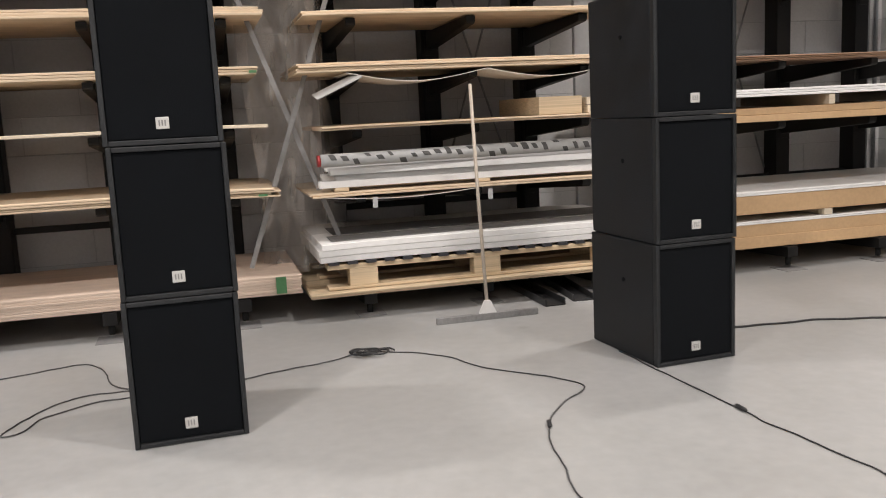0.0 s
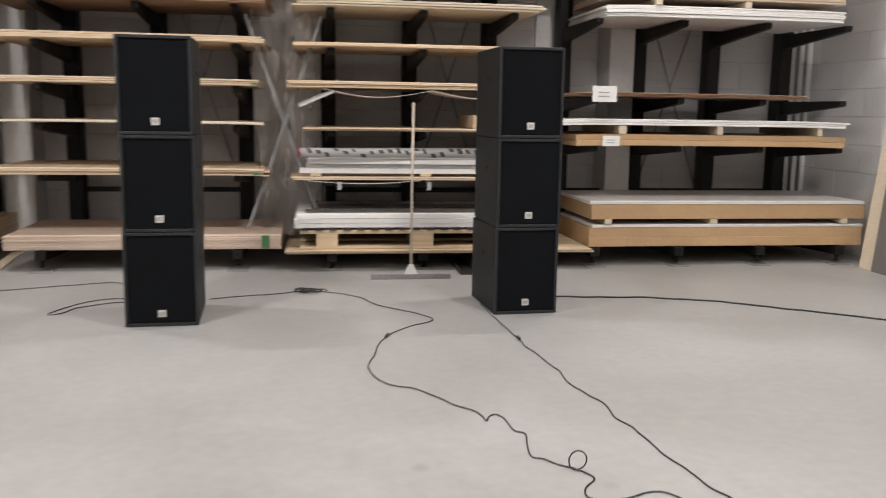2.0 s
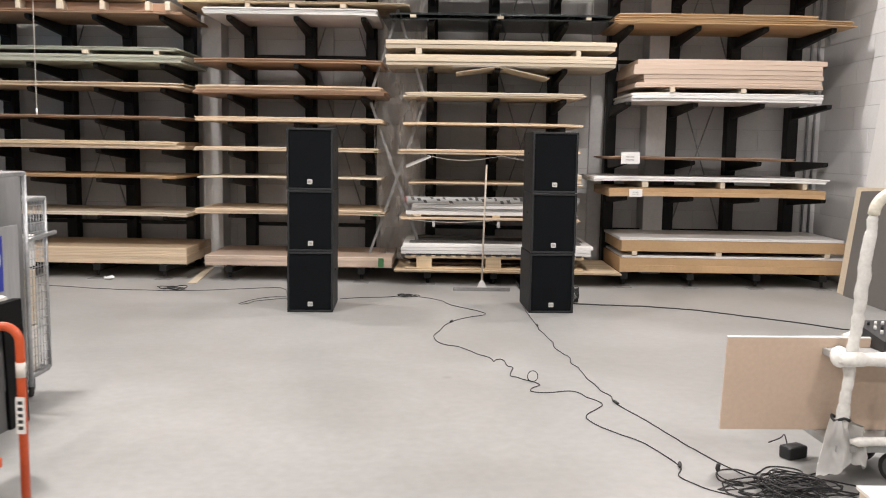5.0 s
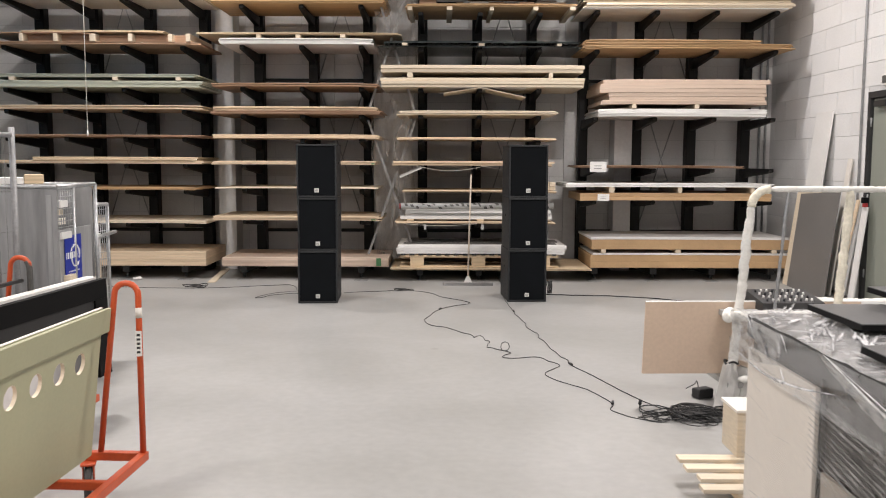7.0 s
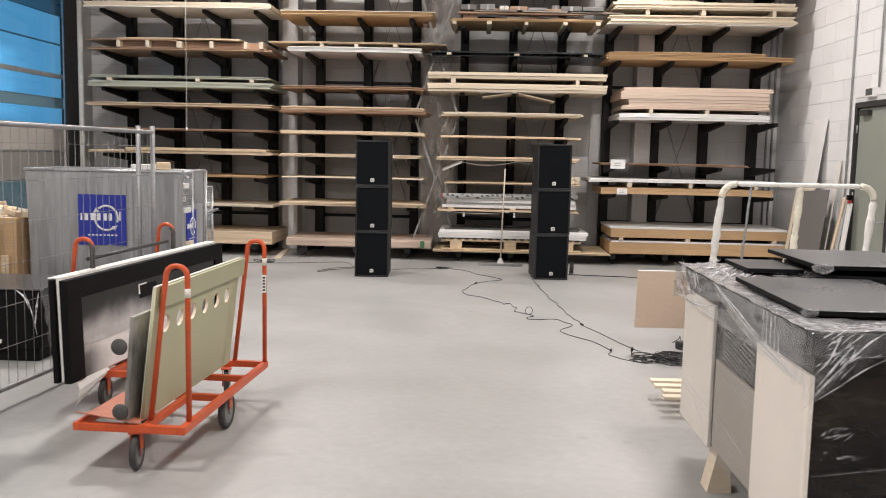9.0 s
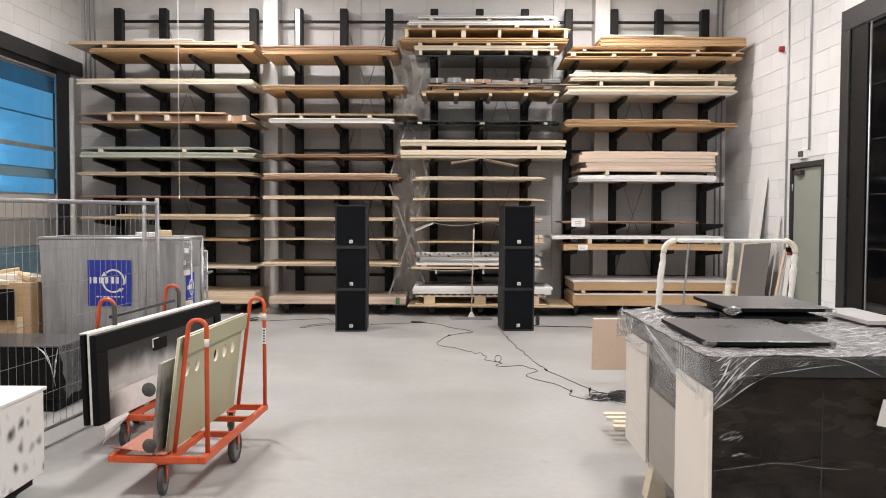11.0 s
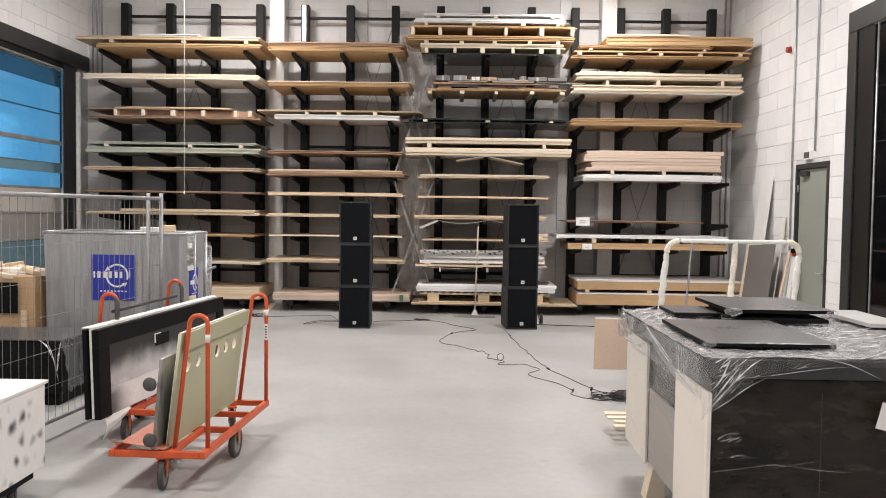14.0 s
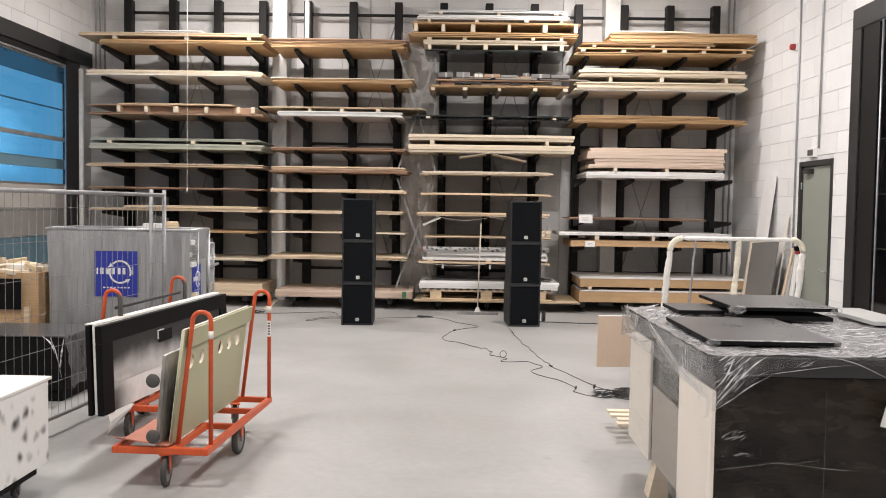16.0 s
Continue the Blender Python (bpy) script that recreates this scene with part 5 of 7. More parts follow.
def trolley(label, at, turn, length, width, hoops, top, hx=-0.02, lean=((0.098, 0), (-0.002, 0))):
    tr = thing("panel_trolley", label, "trolley", at, turn, "panel trolleys")
    z0, z1, t = 0.22, 0.265, 0.04
    part("side_rail", box(-t, 0, 0, length, z0, z1, 0.004), M["red"], tr)
    part("side_rail", box(-width, -width + t, 0, length, z0, z1, 0.004), M["red"], tr)
    for y in (0.0, length - t):
        part("end_rail", box(-width + t + 0.001, -t - 0.001, y, y + t, z0, z1, 0.004), M["red"], tr)
    for y in (length * 0.42, length * 0.72):
        part("cross_rail", box(-width + t + 0.001, -t - 0.001, y, y + t, z0, z1 - 0.004, 0.004), M["red"], tr)
    part("centre_rail", box(-width * 0.42, -width * 0.42 + t, t + 0.001, length * 0.42 - 0.001, z0, z1 - 0.006, 0.004), M["red"], tr)
    # deck of thin red board on the loading side, curled at its near edge
    bm = bmesh.new()
    n = 14
    rows = []
    for i in range(n + 1):
        y = 0.002 + (length * 0.62) * i / n
        lift = 0.055 * max(0.0, 1 - i / 3.0) ** 2
        rows.append([bm.verts.new(v) for v in ((-width + 0.01, y, z1 + 0.004 + lift), (-width * 0.42, y, z1 + 0.004 + lift * 0.08), (-width * 0.42, y, z1 + 0.010 + lift * 0.08), (-width + 0.01, y, z1 + 0.010 + lift))])
    for a, b in zip(rows, rows[1:]):
        for k in range(4):
            bm.faces.new((a[k], a[(k + 1) % 4], b[(k + 1) % 4], b[k]))
    bm.faces.new(rows[0])
    bm.faces.new(rows[-1][::-1])
    bmesh.ops.recalc_face_normals(bm, faces=bm.faces)
    part("deck", bm, M["deck"], tr, "faded red thin deck board")
    for y in hoops:
        hp = part("hoop", tube(hoop_points((hx - 0.222, y, z1), (hx, y, z1), top - z1, 0.057, lean), 0.0155, 10), M["red"], tr)
        part("tape", tube([(hx - 0.002, y, z1 + (top - z1) * 0.80), (hx - 0.002, y, z1 + (top - z1) * 0.86)], 0.0165, 10), M["offwhite"], hp)
    wheel(tr, -width * 0.46, 0.05, 0.10, 0.035, 8)
    wheel(tr, -width * 0.46, length - 0.06, 0.10, 0.035, 20)
    wheel(tr, -0.055, length * 0.53, 0.115, 0.04, 0)
    wheel(tr, -width + 0.055, length * 0.53, 0.115, 0.04, 0)
    return tr


tr1 = trolley("orange-red steel panel trolley with two hoops", (-0.045, -4.47, 0), -2.9, 1.60, 0.64, (0.12, 1.575), 1.14)
part("maker_label", box(-0.037, -0.0035, 1.5588, 1.5592, 0.77, 0.90), M["white"], tr1, "white maker's label with dark print")
for k in range(5):
    part("label_bar", box(-0.030, -0.012, 1.5582, 1.5586, 0.785 + 0.022 * k, 0.797 + 0.022 * k), M["ink"], tr1)

# green panel with round holes, standing on the trolley
T1 = pose(-0.045, -4.47, 0, 0, 0, -2.9)
gp = thing("panel", "olive green panel with six round holes on the trolley", "panel")
gp.matrix_basis = T1 @ pose(-0.279, 0.085, 0.268, 6.6, 0, 89.6)
bm = holed_plate(0.0, 1.42, 0.0, 0.76, 0.018, [(0.185 + 0.205 * k, 0.525, 0.053) for k in range(6)])
part("plate", bm, M["olive"], gp)
part("edge_strip", box(0.056, 1.47, -0.030, -0.0095, 0.635, 0.758, 0.003), M["olive"], gp)
part("edge_band", box(0.0, 1.42, -0.0085, 0.006, 0.7605, 0.765, 0.001), M["offwhite"], gp, "pale edge band")
part("edge_band", box(0.0, 0.003, 0.0092, 0.0122, 0.0, 0.76), M["offwhite"], gp)
for k in range(6):
    bm = bmesh.new()
    rim = [(0.0525, -0.0088), (0.0525, 0.0088), (0.0512, 0.0088), (0.0512, -0.0088)]
    loops = [[bm.verts.new((0.185 + 0.205 * k + pr * math.cos(a), py, 0.525 + pr * math.sin(a))) for pr, py in rim] for a in (2 * math.pi * q / 24 for q in range(24))]
    for q in range(24):
        a, b = loops[q], loops[(q + 1) % 24]
        for w in range(4):
            bm.faces.new((a[w], b[w], b[(w + 1) % 4], a[(w + 1) % 4]))
    bmesh.ops.recalc_face_normals(bm, faces=bm.faces)
    part("hole_rim", bm, M["cream"], gp, "pale cut rim of a hole")
gb = thing("panel", "smaller mottled grey metal panel leaning beside the green panel", "panel")
gb.matrix_basis = T1 @ pose(-0.348, 0.02, 0.268, 5.0, 0, 90)
part("plate", box(0.0, 0.42, -0.012, 0.012, 0.0, 0.60, 0.003), M["aged_metal"], gb)
gw = thing("panel", "pale laminate panel between other panels on the trolley", "panel")
gw.matrix_basis = T1 @ pose(-0.312, 0.30, 0.268, 6.6, 0, 89.6)
part("plate", box(0.0, 1.10, -0.009, 0.009, 0.0, 0.40, 0.003), M["offwhite"], gw)
for z in (0.335, 0.70):
    bp = thing("rubber_bumper", "round grey rubber bumper on the panel", "bumper")
    bp.matrix_basis = T1 @ pose(-0.366, 0.005, z, 0, 0, 0)
    bm = bmesh.new()
    bmesh.ops.create_uvsphere(bm, u_segments=20, v_segments=12, radius=0.046)
    bmesh.ops.transform(bm, matrix=Matrix.Diagonal((1, 0.55, 1, 1)), verts=bm.verts)
    for f in bm.faces:
        f.smooth = True
    part("bumper", bm, M["bumper"], bp)

tr2 = trolley("orange-red steel panel trolley loaded with black panels", (-0.7645, -3.3104, 0), -4.4, 1.55, 0.55, (0.05, 1.365), 1.16, -0.325)
T2 = pose(-0.776, -3.46, 0, 0, 0, -4.4)
hb = part("hoop_bar", tube([(-0.37, 0.065, 1.02), (-0.37, 1.35, 1.02)], 0.013, 8), M["steel_frame"], tr2)
for y in (0.05, 1.365):
    part("sleeve", tube([(-0.325, y, 0.80), (-0.326, y, 1.09), (-0.333, y, 1.118), (-0.344, y, 1.138)], 0.0185, 10), M["bumper"], tr2, "dark rubber sleeve")


def black_panel(x, label, th, framed):
    bp = thing("panel", label, "panel", group="black panels on the trolley")
    bp.matrix_basis = T2 @ pose(x, -0.30, 0.285, -2.0, 0, 90 - 1.6)
    if not framed:
        part("plate", box(0, 2.50, -th / 2, th / 2, 0, 0.66, 0.004), M["black_board"], bp)
        return bp
    for a in ((0, 2.50, 0.53, 0.66), (0, 0.17, 0.0, 0.5295), (2.33, 2.50, 0.0, 0.5295)):
        part("frame_bar", box(a[0], a[1], -th / 2, th / 2, a[2], a[3], 0.004), M["black_board"], bp)
    part("infill", box(0.1705, 2.3295, -th / 2 + 0.012, th / 2 - 0.004, 0.2055, 0.5295), M["smear"], bp, "grey infill with black overspray")
    part("infill", box(0.1705, 2.3295, -th / 2 + 0.018, th / 2 - 0.004, 0.0, 0.205), M["smear_low"], bp, "white lower infill with a dark smudge")
    part("cut_out_edge", box(0.94, 0.955, -th / 2 + 0.005, -th / 2 + 0.0115, 0.43, 0.505, 0.001), M["white"], bp)
    part("cut_out_edge", box(0.956, 1.06, -th / 2 + 0.005, -th / 2 + 0.0115, 0.495, 0.505, 0.001), M["white"], bp)
    part("cut_out", box(0.957, 1.22, -th / 2 + 0.006, -th / 2 + 0.0115, 0.40, 0.494, 0.002), M["black_board"], bp)
    return bp


def sprayed_infill(name, color, top, strength):
    """Pale board with soft black overspray along its top and its front end, and a darker smudge low down."""
    m = material(name, color, rough=0.5, var=0.06, scale=2.0, fine=20, bump=0.03, spread=0.0)
    n, link = m.node_tree.nodes, m.node_tree.links.new
    b = n["Principled BSDF"]
    base = b.inputs["Base Color"].links[0].from_socket
    tc, sep, cloud = n.new("ShaderNodeTexCoord"), n.new("ShaderNodeSeparateXYZ"), n.new("ShaderNodeTexNoise")
    cloud.inputs["Scale"].default_value, cloud.inputs["Detail"].default_value = 3.2, 4
    link(tc.outputs["Object"], sep.inputs[0])
    link(tc.outputs["Object"], cloud.inputs["Vector"])

    def band(axis, lo, hi, strength):
        """From clean at lo to fully sprayed at hi, with a cloudy edge."""
        wob = n.new("ShaderNodeMath")
        wob.operation = "MULTIPLY_ADD"
        wob.inputs[1].default_value = 0.22 * (1 if hi > lo else -1)
        link(cloud.outputs["Fac"], wob.inputs[0])
        link(sep.outputs[axis], wob.inputs[2])
        r = n.new("ShaderNodeMapRange")
        r.interpolation_type = "SMOOTHSTEP"
        shift = 0.11 * (1 if hi > lo else -1)
        r.inputs["From Min"].default_value, r.inputs["From Max"].default_value = lo + shift, hi + shift
        r.inputs["To Max"].default_value = strength
        link(wob.outputs[0], r.inputs["Value"])
        return r.outputs[0]

    def most(p, q):
        k = n.new("ShaderNodeMath")
        k.operation = "MAXIMUM"
        link(p, k.inputs[0])
        link(q, k.inputs[1])
        return k.outputs[0]

    def both(p, q):
        k = n.new("ShaderNodeMath")
        k.operation = "MULTIPLY"
        link(p, k.inputs[0])
        link(q, k.inputs[1])
        return k.outputs[0]

    mask = most(most(band("Z", *top, 0.985), band("X", 1.3, 2.2, 0.9)), both(band("X", 0.52, 0.16, 0.95), band("Z", 0.28, 0.12, 1.0)))
    mask = most(mask, both(band("X", 1.2, 0.2, strength), band("Z", 0.18, 0.24, 1.0)))
    mix = n.new("ShaderNodeMix")
    mix.data_type = "RGBA"
    link(mask, mix.inputs["Factor"])
    link(base, mix.inputs["A"])
    mix.inputs["B"].default_value = (0.006, 0.006, 0.007, 1)
    link(mix.outputs["Result"], b.inputs["Base Color"])
    return m


M["smear"] = sprayed_infill("sprayed_grey_infill", (0.62, 0.62, 0.62), (0.22, 0.44), 0.28)
M["smear_low"] = sprayed_infill("sprayed_white_infill", (0.76, 0.76, 0.755), (0.8, 0.9), 0.0)
black_panel(-0.318, "flat black panel leaning on the trolley hoops", 0.034, False)
wp = thing("panel", "thin white foam sheet between the black panels", "panel")
wp.matrix_basis = T2 @ pose(-0.281, -0.28, 0.29, -2.0, 0, 88.4)
part("plate", box(0, 2.45, -0.010, 0.010, 0, 0.668, 0.002), M["foam"], wp)
part("folded_top", box(-0.01, 2.46, 0.0115, 0.062, 0.664, 0.672, 0.002), M["foam"], wp)
black_panel(-0.238, "black framed panel with a sprayed grey centre", 0.05, True)
# loose paper hanging below the panels
bm = bmesh.new()
vs = [[bm.verts.new((0.02 * math.sin(j * 1.3), 0.05 * i, 0.0 - 0.055 * j * (1 - 0.08 * i) + 0.01 * noise.noise((i, j, 0)))) for i in range(9)] for j in range(4)]
for a, b in zip(vs, vs[1:]):
    for k in range(8):
        bm.faces.new((a[k], a[k + 1], b[k + 1], b[k]))
solid("paper_sheet", bm, M["white"], "loose white paper hanging under a black panel", "paper", m=T2 @ pose(-0.225, -0.22, 0.285, 0, 0, 0))


# ---- fence, waste bin, roll cage, crate ----
F0, F1 = Vector((-1.44, -1.14, 0)), Vector((-1.74, -4.40, 0))
fdir = (F1 - F0).normalized()
flen = (F1 - F0).length
fence = thing("mesh_fence", "galvanised wire mesh fence panel with round tube frame", "fence", tuple(F0), math.degrees(math.atan2(fdir.y, fdir.x)))
for x in (0, flen):
    part("post", tube([(x, 0, 0.02), (x, 0, 1.98)], 0.021, 10), M["fence_steel"], fence)
for z in (0.14, 1.925):
    part("rail", tube([(0.02, 0, z), (flen - 0.02, 0, z)], 0.018, 10), M["fence_steel"], fence)
bm = bmesh.new()
for k in range(1, int(flen / 0.10)):
    add_tube(bm, [(0.10 * k, 0, 0.14), (0.10 * k, 0, 1.925)], 0.0021, 5)
tagged(part("wire_mesh", bm, M["wire"], fence), kind="stuff")
bm = bmesh.new()
for z in (0.42, 0.70, 0.98, 1.26, 1.54, 1.80):
    add_tube(bm, [(0.02, 0.005, z), (flen - 0.02, 0.005, z)], 0.0021, 5)
tagged(part("wire_mesh", bm, M["wire"], fence), kind="stuff")
for x in (0.0, flen):
    part("foot", box(x - 0.12, x + 0.12, -0.30, 0.30, 0, 0.10, 0.02), M["grey_board"], fence)
fence2 = thing("fence_post", "galvanised end post of a further fence panel", "fence", (-1.56, -1.17, 0))
part("post", tube([(0, 0, 0.0), (0, 0, 1.98)], 0.021, 10), M["fence_steel"], fence2)


def brand_sign(parent, w, h, m):
    """A blue square with a white ring of two arrows and a row of plain white bars."""
    def put(b):
        bmesh.ops.transform(b, matrix=m, verts=b.verts)
        return b
    sg = part("sign", put(box(-w / 2, w / 2, -0.004, 0, -h / 2, h / 2, 0.001)), M["blue_sign"], parent, "royal blue sign with white ring")
    for a0, a1 in ((-20, 132), (160, 312)):
        bm = bmesh.new()
        pts = [(0.24 * w * math.cos(radians(a)) + 0.09 * w, -0.005, 0.24 * h * math.sin(radians(a)) + 0.04 * h) for a in range(a0, a1 + 1, 8)]
        add_tube(bm, pts, 0.0105 * w / 0.45, 6)
        part("ring_arc", put(bm), M["white_print"], sg)
    for ax, az, turn in ((-0.13, 0.18, 215), (0.27, -0.14, 35)):
        bm = bmesh.new()
        tip = [(0.07 * w * math.cos(radians(turn + q)), 0.07 * w * math.sin(radians(turn + q))) for q in (0, 130, 230)]
        add_prism(bm, [(ax * w + u, az * h + v) for u, v in tip], -0.0068, -0.0045, "y")
        part("arrow_head", put(bm), M["white_print"], sg)
    for x0, x1, z0, z1 in ((-0.45, -0.415, -0.01, 0.13), (-0.365, -0.29, -0.01, 0.13), (-0.235, -0.16, -0.01, 0.13), (-0.105, -0.03, -0.01, 0.13), (0.03, 0.10, -0.01, 0.13), (0.14, 0.21, -0.01, 0.13), (0.36, 0.39, -0.01, 0.17)):
        part("bar", put(box(x0 * w, x1 * w, -0.0065, -0.0045, z0 * h, z1 * h)), M["white_print"], sg)
    for k in range(8):
        part("small_bar", put(box((-0.30 + 0.08 * k) * w, (-0.25 + 0.08 * k) * w, -0.0055, -0.0045, -0.315 * h, -0.285 * h)), M["white_print"], sg)


BX0, BX1, BY0, BY1, BZ0, BZ1 = -2.77, -1.26, -0.87, -0.16, 0.16, 1.56
wb = thing("waste_container", "dull zinc sheet waste container with blue signs", "container")
bm = bmesh.new()
add_prism(bm, [(BX0 + 0.06, BZ0), (BX1 - 0.02, BZ0), (BX1, BZ1 - 0.02), (BX0, BZ1 - 0.02)], BY0, BY0 + 0.012, "y")
part("front_sheet", bm, M["bin_sheet"], wb)
part("back_sheet", box(BX0 + 0.03, BX1 - 0.02, BY1 - 0.012, BY1, BZ0, BZ1 - 0.02), M["bin_sheet"], wb)
part("side_sheet", box(BX0 + 0.02, BX0 + 0.035, BY0 + 0.013, BY1 - 0.013, BZ0, BZ1 - 0.02), M["bin_sheet"], wb)
part("floor_sheet", box(BX0 + 0.04, BX1 - 0.02, BY0 + 0.013, BY1 - 0.013, BZ0, BZ0 + 0.015), M["bin_sheet"], wb)
part("side_sheet", box(BX1 - 0.014, BX1 - 0.002, BY0 + 0.013, BY1 - 0.10, BZ0 + 0.02, 1.24), M["bin_sheet"], wb)
for y0, y1, z in ((BY0, BY1, BZ1),):
    loop = [(BX0, y0, z), (BX1, y0, z), (BX1, y1, z), (BX0, y1, z), (BX0, y0, z)]
    for a, b in zip(loop, loop[1:]):
        part("top_rail", tube([a, b], 0.016, 8), M["galv"], wb)
for y in (BY0 + 0.28, BY1):
    part("side_post", tube([(BX1, y, BZ0), (BX1, y, BZ1)], 0.016, 8), M["galv"], wb)
bm = bmesh.new()
for k in range(7):
    add_tube(bm, [(BX1, BY0 + 0.04 * (k + 0.5), 1.24), (BX1, BY0 + 0.04 * (k + 0.5), BZ1)], 0.003, 5)
for k in range(7):
    add_tube(bm, [(BX1, BY0, 1.26 + 0.045 * k), (BX1, BY0 + 0.28, 1.26 + 0.045 * k)], 0.003, 5)
part("side_mesh", bm, M["galv"], wb)
for x in (-2.2, -1.75, -1.32):
    part("pressed_rib", box(x - 0.02, x + 0.02, BY0 - 0.008, BY0 - 0.001, BZ0 + 0.05, BZ1 - 0.06, 0.003), M["bin_sheet"], wb)
brand_sign(wb, 0.46, 0.48, pose(-2.03, BY0 - 0.009, 1.095))
brand_sign(wb, 0.30, 0.34, pose(BX1 + 0.002, -0.63, 1.02, 0, 0, 90))
for x in (BX0 + 0.2, BX1 - 0.15):
    for y in (BY0 + 0.12, BY1 - 0.12):
        wheel(wb, x, y, 0.065, 0.03, 90, 0.155, "galv")
for k, (x, w, c) in enumerate(((-1.76, 0.20, "white"), (-1.55, 0.13, "pine"))):
    solid("offcut", box(0, w, 0, 0.12, 0, (0.05, 0.07)[k], 0.006), M[c], "pale offcut lying on top of the waste container", "offcut", m=pose(x, BY0 + 0.02 + 0.1 * k, BZ1 + 0.017, 0, (0, 0)[k], 30 * k - 8))
for k in range(16):
    solid("offcut", box(0, rnd.uniform(0.15, 0.3), 0, rnd.uniform(0.1, 0.25), 0, 0.05, 0.004), M[("white", "offwhite", "cream")[k % 3]], "pale offcut in the waste container", "offcut", "offcuts in the container", m=pose(-1.55 + rnd.uniform(-0.05, 0.06), BY0 + 0.03 + 0.02 * (k % 3), BZ0 + 0.016 + 0.082 * k, 0, rnd.uniform(-6, 6), 0))

rc = thing("roll_cage", "galvanised wire roll cage beside the waste container", "cage", (-2.12, -0.13, 0))
for x in (0.0, 0.80):
    for y in (0.0, 0.38):
        part("post", tube([(x, y, 0.20), (x, y, 1.38)], 0.014, 8), M["galv"], rc)
for z in (0.20, 1.38):
    for a, b in (((0, 0), (0.8, 0)), ((0.8, 0), (0.8, 0.38)), ((0.8, 0.38), (0, 0.38)), ((0, 0.38), (0, 0))):
        part("rail", tube([(*a, z), (*b, z)], 0.014, 8), M["galv"], rc)
bm = bmesh.new()
for k in range(1, 9):
    add_tube(bm, [(0.8, 0.042 * k, 0.2), (0.8, 0.042 * k, 1.38)], 0.003, 5)
for k in range(1, 20):
    add_tube(bm, [(0.8, 0, 0.2 + 0.06 * k), (0.8, 0.38, 0.2 + 0.06 * k)], 0.003, 5)
for k in range(1, 16):
    add_tube(bm, [(0.05 * k, 0.0, 0.2), (0.05 * k, 0.0, 1.38)], 0.003, 5)
part("mesh_side", bm, M["galv"], rc)
part("handle_bar", tube([(0.82, -0.02, 1.12), (0.84, 0.44, 1.14)], 0.016, 8), M["galv"], rc)
part("base", box(0.0, 0.8, 0, 0.38, 0.17, 0.195, 0.004), M["bin_sheet"], rc)
for x in (0.1, 0.7):
    for y in (0.08, 0.30):
        wheel(rc, x, y, 0.065, 0.03, 30, 0.168, "galv")
for k, (z, hh, c) in enumerate(((0.197, 0.32, "offwhite"), (0.52, 0.38, "cream"), (0.92, 0.22, "white"))):
    solid("cardboard_box", box(0, 0.66, 0, 0.30, 0, hh - 0.004, 0.006), M[c], "pale box inside the roll cage", "box", "boxes in the cage", m=pose(-2.02, -0.12, z))

cr = thing("wooden_crate", "plywood crate filled with firewood offcuts", "crate", (-3.80, -1.00, 0))
for y in (0.0, 0.55):
    part("side", box(0, 1.0, y, y + 0.02, 0.10, 1.10, 0.003), M["orange"], cr)
for x in (0.0, 0.98):
    part("side", box(x, x + 0.02, 0.021, 0.549, 0.10, 1.10, 0.003), M["orange"], cr)
part("base", box(0, 1.0, 0.0, 0.57, 0.0, 0.098, 0.004), M["pine"], cr)
part("batten", box(0.86, 0.93, -0.03, -0.001, 0.05, 0.75, 0.004), M["pine"], cr)
part("batten", box(0.45, 0.52, -0.03, -0.001, 0.05, 1.0, 0.004), M["pine"], cr)
part("black_sheet", box(0.12, 0.84, -0.05, -0.031, 0.72, 1.04, 0.004), M["black_board"], cr, "black plastic sheet on the crate front")
for k in range(22):
    solid("firewood_piece", box(0, rnd.uniform(0.12, 0.26), 0, rnd.uniform(0.06, 0.1), 0, rnd.uniform(0.03, 0.06), 0.004), M[("cream", "offwhite", "pine")[k % 3]], "pale sawn offcut piled in the crate", "offcut", "offcuts in the crate", m=pose(-3.75 + 0.04 * k * 1.0, -0.94 + 0.11 * (k % 4), 1.10 + 0.03 * (k % 3) - 0.012, rnd.uniform(-15, 15), rnd.uniform(-15, 15), rnd.uniform(-40, 40)))
solid("crate_fill", box(-3.77, -2.83, -0.97, -0.46, 0.10, 1.095), M["cream"], "offcuts filling the crate", "offcuts", kind="stuff")

# low pallet load in black film
bp = thing("wrapped_pallet", "low pallet load wrapped in black film", "pallet load", (-3.20, -2.08, 0))
part("load", box(0, 1.15, 0, 0.82, 0.10, 0.60, 0.02), M["black_board"], bp)
part("base", box(0.03, 1.12, 0.03, 0.79, 0.0, 0.0995, 0.01), M["black_board"], bp)
part("top_sheet", box(-0.01, 1.16, -0.01, 0.83, 0.601, 0.612, 0.003), M["slab_face"], bp)


